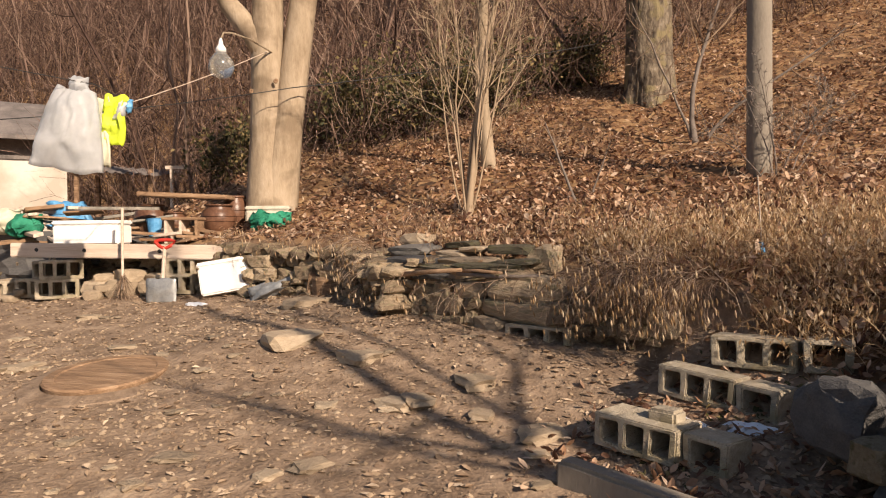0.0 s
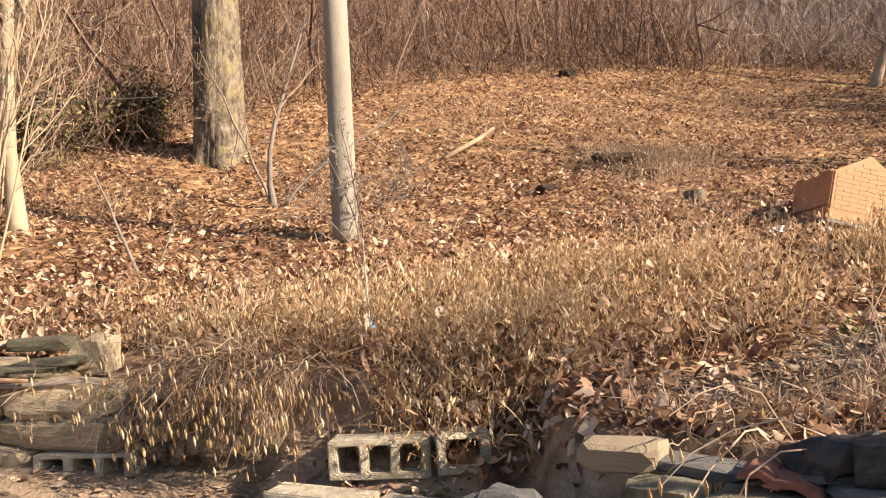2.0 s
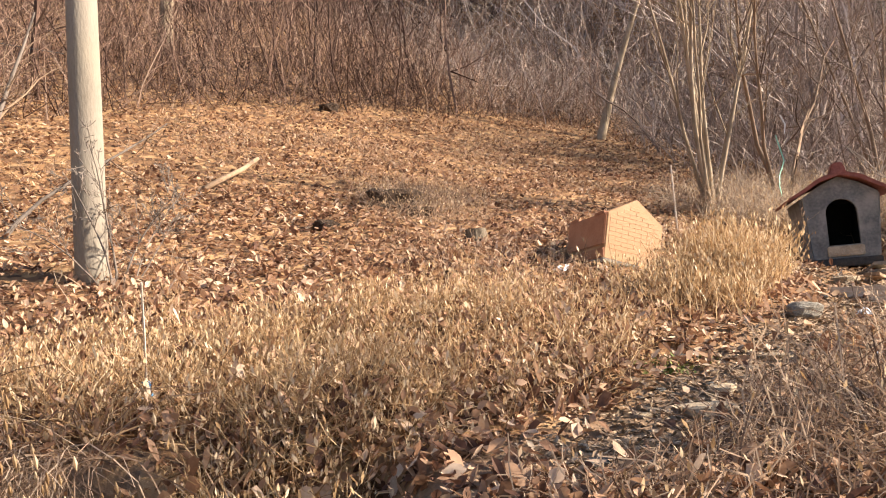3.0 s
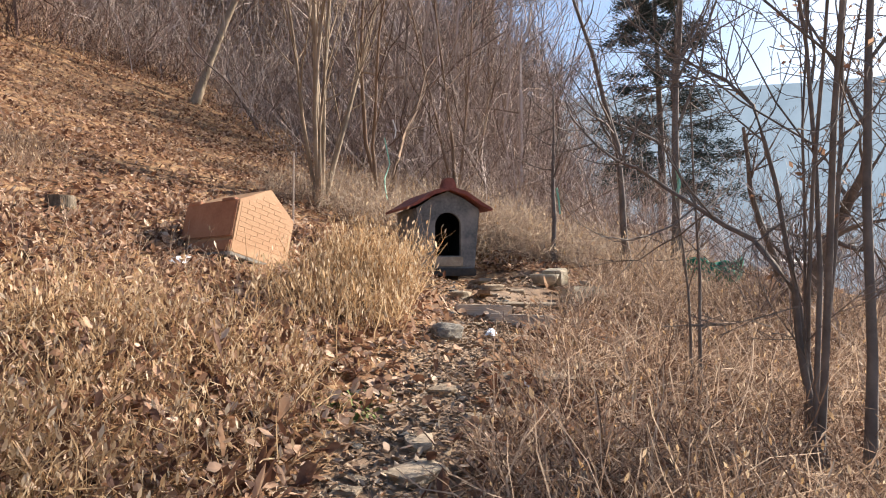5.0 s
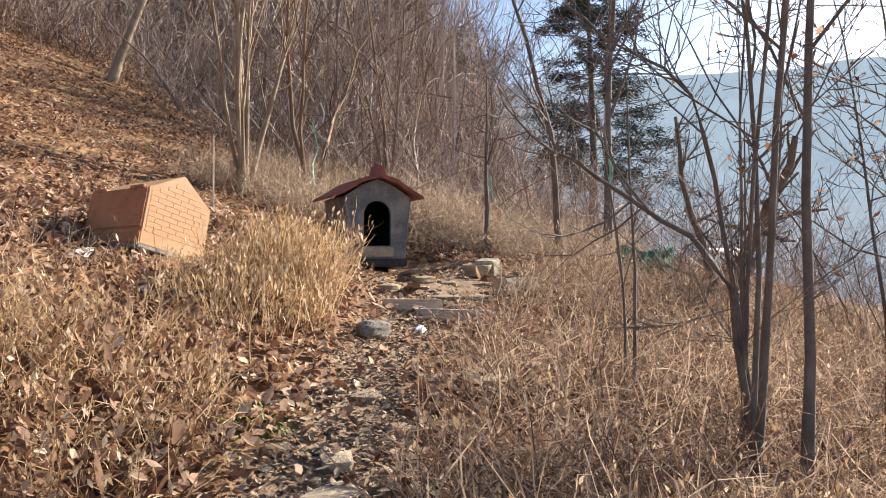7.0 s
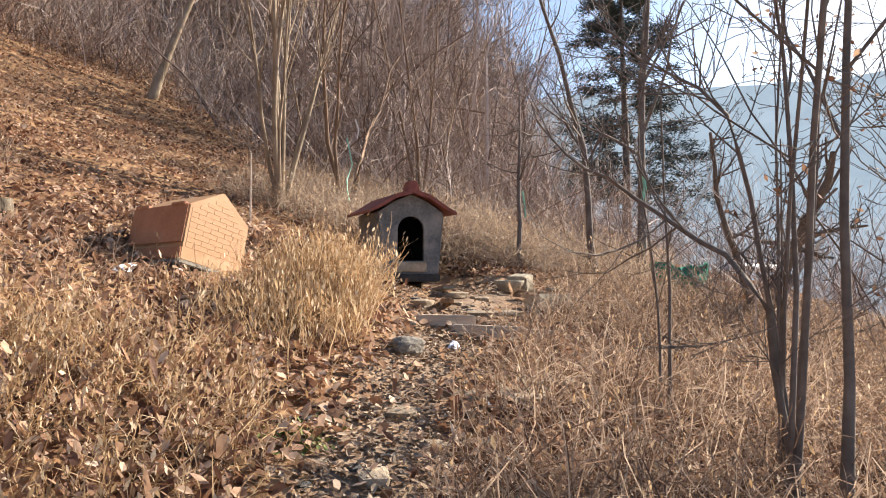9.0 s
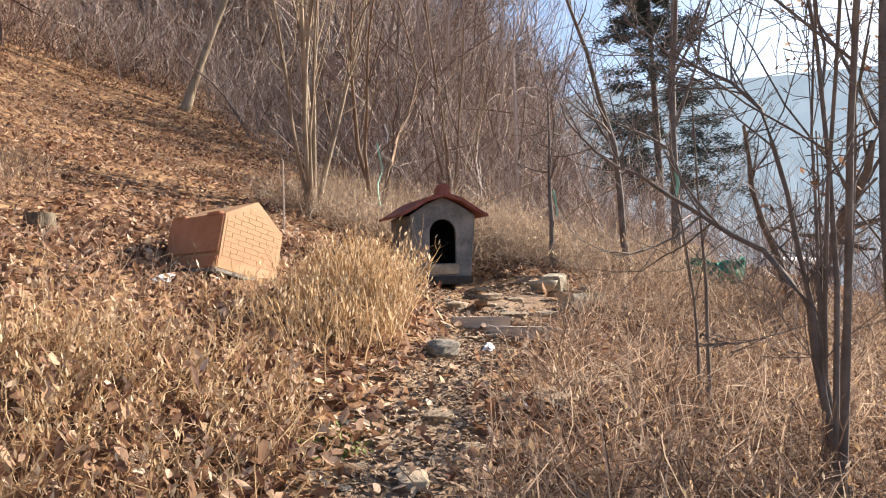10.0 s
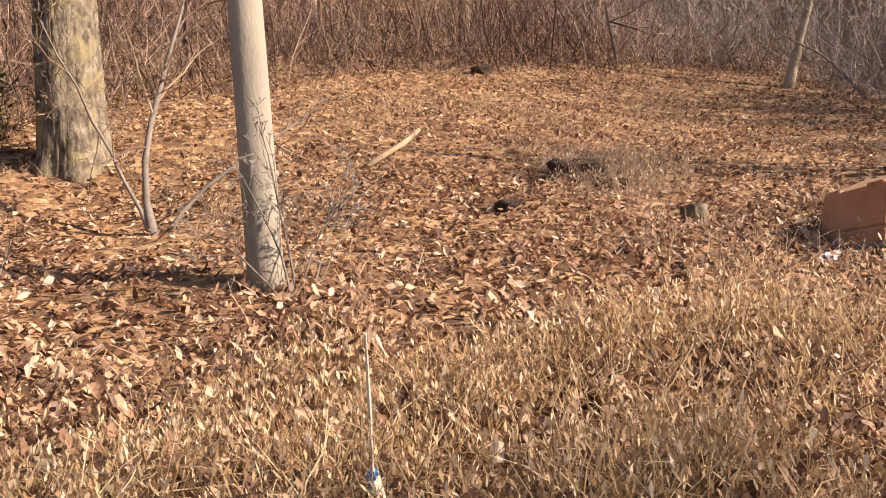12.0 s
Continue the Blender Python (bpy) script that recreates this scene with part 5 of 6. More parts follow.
wall_face(step_wall, SW, -51.7, [
    (-0.09, -0.045, 0.19, 0.11, 0.07), (0.118, -0.04, 0.235, 0.085, 0.07), (0.52, -0.04, 0.22, 0.10, 0.08), (0.74, -0.05, 0.22, 0.12, 0.08), (0.98, -0.06, 0.26, 0.13, 0.08),
    (0.25, -0.20, 0.26, 0.20, 0.09), (0.10, -0.13, 0.62, 0.055, 0.10), (0.50, -0.14, 0.34, 0.06, 0.10), (0.60, -0.27, 0.3, 0.18, 0.09), (0.88, -0.25, 0.28, 0.2, 0.09),
    (-0.28, -0.29, 0.13, 0.13, -0.02), (-0.05, -0.32, 0.22, 0.10, 0.06), (0.16, -0.36, 0.24, 0.12, 0.06), (-0.2, -0.16, 0.16, 0.07, 0.08), (0.42, -0.40, 0.3, 0.12, 0.07), (-0.16, -0.24, 0.14, 0.07, 0.08)],
    [MS[0], MS[1], MS[2], GS[1], MS[3], MS[4], GS[0], GS[2], MS[5], GS[3], MS[2]], 72)
boulder(FS[0], *at_step_wall(-0.23, 0.035, 0.16), 0.20, 0.15, 0.06, "flat pale stone with a trace of frost", rz=-40)
block(mesh_of(box(0.19, 0.15, 0.08, 0.008), "concrete_block", M_SLATE), *at_step_wall(0.322, -0.08, 0.075), -51.7, "squared grey cement block on the stone wall", group="")
for i, (u, v, w, d, back) in enumerate([(-0.04, 0.015, 0.26, 0.14, 0.20), (0.36, 0.012, 0.24, 0.16, 0.16), (0.60, 0.03, 0.30, 0.18, 0.14), (0.30, 0.035, 0.30, 0.16, 0.24)]):
    boulder(GS[i], *at_step_wall(u, v, back), w, d, 0.03, "thin dark slab on the wall top", rz=-50 + 8 * i, ry=4 - 3 * i, name="flat_stone", group="wall top slabs")
boulder(ST[5], -0.80, 4.84, 1.31, 0.17, 0.14, 0.16, "upright buff stone in the grass", rz=-25)
boulder(FS[1], -2.02, 5.75, 1.42, 0.26, 0.2, 0.12, "pale stone on top of the wall", rz=-25)
for i, (x, y, z, w) in enumerate([(-1.85, 5.22, 1.28, 0.5), (-1.6, 5.06, 1.20, 0.42), (-1.95, 5.5, 1.36, 0.36), (-1.45, 5.16, 1.27, 0.4)]):
    boulder(GS[i], x, y, z, w, 0.3, 0.07, "flat grey slab capping the wall", rz=-30 + 9 * i, rx=4, name="flat_stone", group="cap slabs")


g = random.Random(14)
for i in range(11):
    t0 = g.uniform(0.0, 0.45)
    L = g.uniform(0.35, 0.85)
    x0, y0 = -1.95 + 1.4 * t0, 5.05 - 0.62 * t0 + g.uniform(-0.06, 0.12)
    q = [(0, 0, 0), (L * 0.5, -L * 0.22 + g.uniform(-0.03, 0.03), g.uniform(-0.02, 0.03)), (L, -L * 0.45 + g.uniform(-0.06, 0.06), g.uniform(-0.04, 0.05))]
    quick("branch", mesh_of(rod(q, g.uniform(0.012, 0.03), 7, 0.7), "branch", (M_OLDWOOD, M_BARKD, M_TWIGD)[i % 3], True), x0, y0, 1.16 + 0.010 * i, "dead mossy branch laid along the wall top", "branch", "dead branches")


def corrugated(w, d, seed, waves=4):
    """A broken piece of wavy cement sheet, with thickness."""
    g = random.Random(seed)
    bm = bmesh.new()
    n, m = waves * 6, 4
    rows_ = []
    for j in range(m + 1):
        rows_.append([bm.verts.new(((i / n - 0.5) * w, (j / m - 0.5) * d * (1 + (0.18 * g.uniform(-1, 1) if j in (0, m) else 0)), 0.018 * math.sin(i / n * waves * 6.283))) for i in range(n + 1)])
    fs = [bm.faces.new((rows_[j][i], rows_[j][i + 1], rows_[j + 1][i + 1], rows_[j + 1][i])) for j in range(m) for i in range(n)]
    r = bmesh.ops.extrude_face_region(bm, geom=fs)
    bmesh.ops.translate(bm, vec=(0, 0, 0.008), verts=[v for v in r["geom"] if isinstance(v, bmesh.types.BMVert)])
    bmesh.ops.recalc_face_normals(bm, faces=bm.faces)
    return bm


for i, (u, v, w, d, back, rx, ry) in enumerate([(0.28, -0.095, 0.26, 0.20, 0.08, 6, 2), (-0.02, -0.215, 0.28, 0.22, 0.05, 10, 4), (0.06, -0.245, 0.24, 0.22, 0.05, 8, 5), (0.12, -0.285, 0.26, 0.22, 0.03, 12, 6), (0.20, -0.32, 0.34, 0.22, 0.03, 10, 3), (0.42, -0.31, 0.30, 0.22, 0.04, 12, -4), (0.66, -0.16, 0.34, 0.22, 0.07, 8, -3)]):
    x, y, z = at_step_wall(u, v, back)
    quick("corrugated_sheet", mesh_of(corrugated(w, d, i, 3 + i % 3), "corrugated_sheet", M_SLATE), x, y, z, "broken grey corrugated cement sheet stacked in the wall", "roof sheet", "broken corrugated sheets", rz=-51.7 + 4 * (i % 3), rx=rx, ry=ry)
quick("slate_slab", stone_mesh("slate_slab", 91, M_BLACK, 0.45, 0.12, 2), *at_step_wall(0.36, 0.085, 0.16), "dark glossy slate slab propped on the wall", "stone", rz=-50, ry=-12, scale=(0.17, 0.12, 0.085))
quick("black_sheet", mesh_of(crumple(0.20, 0.10, 0.10, 4, 10, 0.03), "black_sheet", M_BLACK, True), *at_step_wall(0.24, 0.055, 0.18), "crumpled black plastic sheet on the wall", "plastic sheet", rz=-55, ry=-20)
for u, v, w in ((0.18, 0.008, 0.13), (0.11, 0.025, 0.09)):
    bt = prism([(-w / 2, 0), (-w * 0.3, 0.02), (0, 0.028), (w * 0.3, 0.02), (w / 2, 0), (w * 0.42, -0.004), (0, 0.012), (-w * 0.42, -0.004)], 0.14, 0.002)
    quick("roof_tile", mesh_of(bt, "roof_tile", M_TILE), *at_step_wall(u, v, 0.06), "red-brown broken roof tile on the wall", "tile", "broken tiles", rz=-48, ry=14)

def snow(x, y, w, d, seed, rz=0.0, z=None):
    """A thin, ragged remnant of snow that follows the ground."""
    g = random.Random(seed)
    bm = bmesh.new()
    n, m = 22, 4
    c, s = math.cos(radians(rz)), math.sin(radians(rz))
    rim = [0.6 + 0.4 * noise.noise(Vector((math.cos(6.283 * i / n) * 1.6, math.sin(6.283 * i / n) * 1.6, seed * 3.3))) + 0.15 * g.uniform(-1, 1) for i in range(n)]
    mid = bm.verts.new((0, 0, 0.022))
    base = hz(x, y) if z is None else z
    rings = []
    for j in range(1, m + 1):
        f = j / m
        ring = []
        for i in range(n):
            a = 6.283 * i / n
            px, py = w / 2 * rim[i] * f * math.cos(a), d / 2 * rim[i] * f * math.sin(a)
            wx, wy = x + px * c - py * s, y + px * s + py * c
            ring.append(bm.verts.new((px, py, hz(wx, wy) - base + 0.028 * (1 - f ** 3) - 0.008 + 0.006 * noise.noise(Vector((px, py, 0)) * 22))))
        rings.append(ring)
    for i in range(n):
        bm.faces.new((mid, rings[0][i], rings[0][(i + 1) % n]))
    for a, b in zip(rings, rings[1:]):
        for i in range(n):
            bm.faces.new((a[i], b[i], b[(i + 1) % n], a[(i + 1) % n]))
    quick("snow_patch", mesh_of(bm, "snow_patch", M_SNOW, True), x, y, base + 0.008, "thin leftover patch of old snow on the ground", "snow", "snow patches", rz=rz)


for i, (x, y, w, d, r) in enumerate([(0.02, 3.42, 0.42, 0.16, -30), (0.32, 3.32, 0.36, 0.14, -20), (0.15, 3.22, 0.22, 0.1, 10), (-0.20, 3.52, 0.30, 0.11, -30), (0.28, 3.52, 0.2, 0.1, 20), (0.42, 2.72, 0.26, 0.12, -30), (-2.2, 5.35, 0.34, 0.16, 60), (-2.05, 5.15, 0.2, 0.12, 40), (3.66, 3.24, 0.30, 0.14, -10), (4.0, 3.2, 0.2, 0.1, 15), (4.55, 3.72, 0.24, 0.1, 0), (4.0, 5.72, 0.42, 0.16, 10), (4.25, 5.55, 0.2, 0.1, 30), (-4.1, 5.6, 0.3, 0.12, 10)]):
    snow(x, y, w, d, i + 1, r)

# ---- yard: stones, pebbles and the round lid ----


def pebbles(X, Y, small, large, label):
    """Angular chips strewn on the ground, seven faces each."""
    m = len(X)
    t = np.array([(-1, -0.6, 0), (0.2, -1, 0.1), (1, -0.2, 0), (0.6, 0.9, 0.05), (-0.7, 0.8, 0), (-0.3, -0.2, 0.7), (0.4, 0.2, 0.6)], float)
    f = np.array([(0, 1, 5), (1, 2, 6), (1, 6, 5), (2, 3, 6), (3, 4, 6), (4, 5, 6), (4, 0, 5)])
    sz = small + (large - small) * rng.uniform(0, 1, m) ** 3
    V = t[None] * sz[:, None, None] * rng.uniform(0.6, 1.4, (m, 1, 3)) + rng.normal(0, 0.12, (m, 7, 3)) * sz[:, None, None]
    a = rng.uniform(0, 6.283, m)
    c, s = np.cos(a)[:, None], np.sin(a)[:, None]
    V = np.stack([V[..., 0] * c - V[..., 1] * s + X[:, None], V[..., 0] * s + V[..., 1] * c + Y[:, None], V[..., 2] + height(X, Y)[:, None]], 2)
    tagged(new("pebbles", mesh_np("pebbles", V.reshape(-1, 3), (f[None] + np.arange(m)[:, None, None] * 7).reshape(-1, 3), M_PEBBLE)), label, "pebbles", kind="stuff")


X, Y = scatter(52000, -8, 0.6, 0.4, 6.2, lambda x, y: (wall_side(x, y) < -0.02) * (0.35 + 0.65 * np.clip(0.5 + vnoise(x, y, 0.6, 71), 0, 1)))
pebbles(X, Y, 0.004, 0.019, "angular buff pebbles strewn over the yard")
X, Y = scatter(14000, 0.8, 7.6, 2.4, 5.0, lambda x, y: np.exp(-(path_dist(x, y) / 0.22) ** 2))
pebbles(X, Y, 0.004, 0.017, "grey-brown stone chips on the footpath")
g = random.Random(5)
YST = [stone_mesh("flat_stone", 80 + i, M_PALESTONE, 0.42, 0.26, 2) for i in range(6)]
for i in range(120):
    x, y = g.uniform(-5.5, 0.3), g.uniform(0.9, 5.2)
    if float(wall_side(np.array([x]), np.array([y]))[0]) > -0.15:
        continue
    w = 0.04 + 0.11 * g.random() ** 2
    boulder(g.choice(YST), x, y, hz(x, y) + 0.006, w * g.uniform(1, 1.6), w, w * g.uniform(0.2, 0.34), "flat buff stone half sunk in the yard soil", rz=g.uniform(0, 360), name="flat_stone", group="yard stones")
for x, y, w in ((-1.8, 4.06, 0.2), (-1.28, 3.62, 0.16), (-1.04, 3.88, 0.18), (-2.86, 5.33, 0.26), (-0.57, 3.34, 0.17), (-2.4, 4.3, 0.3), (-0.9, 3.5, 0.12)):
    boulder(g.choice(YST), x, y, hz(x, y) + 0.005, w * 1.2, w * 0.9, w * 0.34, "buff stone lying on the yard soil", rz=g.uniform(0, 360), name="flat_stone", group="yard stones")
lid = thing("round_lid", -3.38, 3.71, hz(-3.38, 3.71) + 0.03, "rusty round cover lying flat in the yard", "cover", rx=7)
part("plate", lathe([(0.36, -0.05), (0.37, 0.0), (0.36, 0.012), (0.30, 0.014), (0.29, 0.006), (0.0, 0.006)], 40), M_OLDWOOD, lid)
part("rim", lathe([(0.56, -0.09), (0.50, -0.03), (0.38, -0.016), (0.36, -0.06)], 40), M_GROUND, lid, "packed soil rim")

# ---- junk along the yard's edge ----
beam = thing("plank_bench", -5.15, 5.88, 0, "long pale weathered timber laid on blocks as a shelf", "bench", rz=14.5, ry=1.2)
beam.location.z = 1.27
part("plank", box(2.2, 0.10, 0.14, 0.008), M_TIMBER, beam)
for dx in (-0.83, -0.35, 0.4):
    part("bolt", rod([(dx, -0.053, 0.075), (dx, -0.045, 0.075)], 0.02, 8), M_WIRE, beam)
part("board", box(2.0, 0.62, 0.03, 0.006, (0, 0.38, 0.10)), M_OLDWOOD, beam, "brown board behind the timber")
for i, (x, y, z, rz) in enumerate([(-5.78, 5.72, 0.88, 40), (-5.75, 5.74, 1.07, 44), (-6.1, 5.8, 0.88, 20), (-6.05, 5.95, 1.05, 10), (-4.62, 6.02, 0.92, 16), (-4.55, 6.1, 1.08, 22), (-5.3, 6.25, 0.92, 10), (-4.25, 6.35, 0.95, 14), (-6.4, 5.7, 0.86, 70)]):
    block(BLOCK3, x, y, z, rz, "stacked hollow cement block under the timber shelf", group="stacked blocks", scale=(1, 1.2, 1))
for i, (x, y, w) in enumerate([(-5.45, 5.9, 0.22), (-5.2, 5.95, 0.26), (-5.05, 6.1, 0.2), (-4.9, 5.98, 0.2), (-5.6, 6.1, 0.2), (-5.35, 5.72, 0.14), (-6.5, 5.7, 0.2), (-6.25, 5.6, 0.12), (-4.15, 6.05, 0.12)]):
    boulder(FS[i % 5], x, y, hz(x, y) + w * 0.25, w * 1.2, w, w * 0.7, "pale stone piled under the timber shelf", rz=40 * i, name="flat_stone", group="piled stones")
    boulder(FS[(i + 2) % 5], x + 0.05, y + 0.06, hz(x, y) + w * 0.72, w * 1.0, w * 0.9, w * 0.5, "pale stone piled under the timber shelf", rz=40 * i + 30, name="flat_stone", group="piled stones")


def foam_box(x, y, z, L, W, H, rz, label, rx=0.0, ry=0.0, lid_on=True, foam=M_FOAM):
    e = thing("foam_box", x, y, z, label, "box", "foam boxes", rz=rz, rx=rx, ry=ry)
    bm = box(L, W, H, 0.015)
    top = max(bm.faces, key=lambda f: f.calc_center_median().z + (1 if f.normal.z > 0.9 else 0))
    r = bmesh.ops.inset_region(bm, faces=[top], thickness=0.03)
    if not lid_on:
        bmesh.ops.translate(bm, vec=(0, 0, -H * 0.8), verts=top.verts)
    part("body", bm, foam, e)
    if lid_on:
        part("lid", box(L + 0.012, W + 0.012, 0.045, 0.012, (0, 0, H)), foam, e)


foam_box(-5.68, 6.08, 1.405, 0.68, 0.30, 0.20, 16, "white foam box standing on the timber shelf")
foam_box(-3.95, 5.98, 0.95, 0.58, 0.16, 0.27, 27, "white foam box tipped against the stone wall", rx=-12, ry=-9)
foam_box(-4.18, 7.02, 1.62, 0.46, 0.3, 0.13, 24, "dirty white foam box at the foot of the tree", foam=M_OLDFOAM)

broom = thing("broom", -4.99, 5.70, 0.86, "worn twig broom standing upside against the shelf", "broom", rx=-5, ry=-4)
part("handle", rod([(0, 0, 0.12), (0.01, 0, 0.9)], 0.013, 8), M_TIMBER, broom)
gb = np.random.default_rng(3)
Pb, Rb = grow(np.tile([[0, 0, 0.24]], (90, 1)) + gb.normal(0, 0.012, (90, 3)), np.stack([gb.normal(0, 0.35, 90), gb.normal(0, 0.2, 90), -np.ones(90)], 1), gb.uniform(0.18, 0.28, 90), np.full(90, 0.0025), 4, 0.08, 0, gb)
part("bristles", mesh_np("bristles", *tubes(Pb, Rb, 3), M_TWIG), M_TWIG, broom)

shovel = thing("shovel", -4.55, 5.70, 0.88, "shovel with a red grip leaning on the shelf", "shovel", rx=-9, rz=10)
part("shaft", rod([(0, 0, 0.17), (0, 0, 0.50)], 0.018, 8), M_TIMBER, shovel)
grip = part("grip", rod([(-0.10, 0, 0.56), (-0.06, 0, 0.52), (0, 0, 0.49), (0.06, 0, 0.52), (0.10, 0, 0.56), (0.05, 0, 0.575), (-0.05, 0, 0.575), (-0.10, 0, 0.56)], 0.017, 8), M_RED, shovel, "red plastic grip")
bl = crumple(0.30, 0.24, 0.03, 8, 8, 0.012)
part("blade", bl, M_STEEL, shovel, "dull steel blade", pose(0, -0.02, 0.09, 8), smooth=True)

quick("plastic_film", mesh_of(crumple(0.66, 0.16, 0.30, 9, 16, 0.03), "plastic_film", M_FILM, True), -3.42, 5.98, hz(-3.42, 5.85) + 0.10, "dusty clear plastic film heaped by the wall", "plastic film", rz=20, ry=-18)
quick("board", mesh_of(box(0.06, 0.30, 0.26, 0.01), "board", M_OLDWOOD), -3.12, 5.86, 0.90, "short brown board standing by the wall", "board", rz=35, ry=8)
quick("tree_stump", mesh_of(lathe([(0.19, 0), (0.17, 0.10), (0.16, 0.26), (0.13, 0.28), (0.0, 0.275)], 16), "tree_stump", M_OLDWOOD), -2.86, 5.85, 0.86, "old brown stump against the stone wall", "stump", rx=10)
# nets, tarp and heaped scrap
for x, y, z, w, h, m, lab in ((-4.06, 6.86, 1.62, 0.42, 0.22, M_NET, "green garden net in a heap below the tree"), (-6.75, 6.25, 1.60, 0.36, 0.24, M_NET, "green garden net heaped on the scrap")):
    quick("garden_net", mesh_of(crumple(w, h, 0.30, z * 3, 12, 0.09), "garden_net", m, True), x, y, z, lab, "net", "garden nets", rz=20)
quick("tarp", mesh_of(crumple(0.46, 0.32, 0.3, 3, 12, 0.10), "tarp", M_BLUE, True), -6.62, 6.75, 1.72, "crumpled blue tarp on the scrap heap", "tarp", rz=20)
quick("sack", mesh_of(crumple(0.34, 0.3, 0.3, 12, 10, 0.07), "sack", M_CLOTH, True), -7.0, 6.2, 1.66, "pale bulging sack on the scrap heap", "sack", rz=10)
g = random.Random(21)
for i in range(26):
    L = g.uniform(0.35, 1.1)
    quick("scrap_board", mesh_of(box(L, g.uniform(0.06, 0.16), g.uniform(0.018, 0.04), 0.004), "scrap_board", (M_OLDWOOD, M_TIMBER, M_SLATE)[i % 3]), g.uniform(-7.3, -5.6), g.uniform(6.2, 7.0), 1.40 + 0.016 * i, "weathered scrap board on the heap", "board", "scrap boards", rz=g.uniform(-40, 60), ry=g.uniform(-9, 9), rx=g.uniform(-14, 14))
for i in range(12):
    L = g.uniform(0.3, 0.8)
    quick("scrap_board", mesh_of(box(L, 0.08, 0.03, 0.004), "scrap_board", (M_OLDWOOD, M_TIMBER)[i % 2]), g.uniform(-5.4, -4.4), g.uniform(6.35, 6.8), 1.40 + 0.012 * i, "weathered scrap board on the shelf", "board", "scrap boards", rz=g.uniform(-30, 50), ry=g.uniform(-8, 8))
boulder(BIGST[1], -6.4, 6.75, 1.25, 1.9, 0.9, 0.5, "earth bank under the scrap heap", rz=8, name="soil_mound")

# clay jars under a board roof


def jar(x, y, z, r, h, label):
    e = thing("clay_jar", x, y, z, label, "jar", "clay jars")
    part("body", lathe([(r * 0.55, 0), (r * 0.9, h * 0.25), (r, h * 0.55), (r * 0.9, h * 0.8), (r * 0.68, h * 0.93), (r * 0.74, h)], 24), M_CLAY, e, smooth=True)
    part("rim", lathe([(r * 0.70, h * 0.96), (r * 0.80, h * 0.975), (r * 0.80, h * 1.02), (r * 0.66, h * 1.03)], 24), M_CLAY, e, smooth=True)
    for q in (0.45, 0.62):
        part("band", lathe([(r * 0.985, h * q), (r * 1.02, h * (q + 0.012)), (r * 0.985, h * (q + 0.024))], 24), M_CLAY, e)


jar(-5.62, 6.9, 1.45, 0.19, 0.38, "large brown glazed clay jar")
jar(-4.84, 7.05, 1.48, 0.20, 0.34, "squat brown clay jar with a raised band")
jar(-4.76, 7.25, 1.50, 0.16, 0.42, "brown clay jar behind the boards")
jar(-5.35, 6.95, 1.48, 0.14, 0.26, "small dark clay jar")
quick("board", mesh_of(box(1.0, 0.42, 0.05, 0.008), "board", M_OLDWOOD), -5.16, 6.95, 1.90, "old brown board laid over the clay jars", "board", rz=15, ry=3)
crate = thing("wooden_crate", -4.98, 6.62, 1.40, "small open crate of raw boards", "crate", rz=14)
for dx in (-0.16, 0.0, 0.17):
    part("side", box(0.03, 0.2, 0.25, 0.004, (dx, 0, 0)), M_TIMBER if dx < 0.1 else M_OLDWOOD, crate)
part("lid", box(0.40, 0.22, 0.03, 0.004, (0, 0, 0.25)), M_OLDWOOD, crate)
quick("plastic_pot", mesh_of(lathe([(0.06, 0), (0.085, 0.2), (0.09, 0.2), (0.08, 0.19), (0.0, 0.18)], 20), "plastic_pot", M_BLUE), -5.42, 6.7, 1.48, "faded blue plastic pot among the jars", "pot")

# ---- low white house beyond ----
house = thing("house", -12.4, 9.85, 1.45, "low white plastered outbuilding with a grey sheet roof", "house", rz=50)
part("wall", box(3.6, 2.6, 1.9, 0.02, (0, 0, -0.55)), M_WHITEW, house)
part("wall", box(3.6, 2.62, 0.42, 0.02, (0, 0, 1.35)), M_ROOF, house, "dark grey band across the upper wall")
part("roof", prism([(-1.75, 1.66), (-1.75, 1.74), (0, 2.55), (1.75, 1.74), (1.75, 1.66), (0, 2.46)], 4.3, 0.01), M_ROOF, house, "grey sheet roof", pose(2.1, 0, 0, 0, 0, 90))
part("door", box(0.7, 0.05, 1.3, 0.01), M_OLDWOOD, house, m=pose(-0.9, -1.31, 0))
shed = thing("shed_roof", -8.6, 9.9, hz(-8.6, 9.9), "low dark sheet roof on posts beside the house", "shed", rz=16)
part("roof", corrugated(1.6, 1.0, 8, 9), M_ROOF, shed, m=pose(0, 0, 1.15, 8, 4))
for dx in (-0.6, 0.6):
    for dy in (-0.35, 0.35):
        part("post", box(0.06, 0.06, 1.14, 0.006, (dx, dy, 0)), M_OLDWOOD, shed)

# ---- line with the bag and vest, lamp, wires ----


def wire(name, a, b, sag, r, material, label, n=16):
    t = np.linspace(0, 1, n)[:, None]
    p = np.array(a) * (1 - t) + np.array(b) * t
    p[:, 2] -= (sag * 4 * t * (1 - t))[:, 0]
    return quick(name, mesh_of(rod(p - p[0], r, 5), name, material), *p[0], label, "wire")


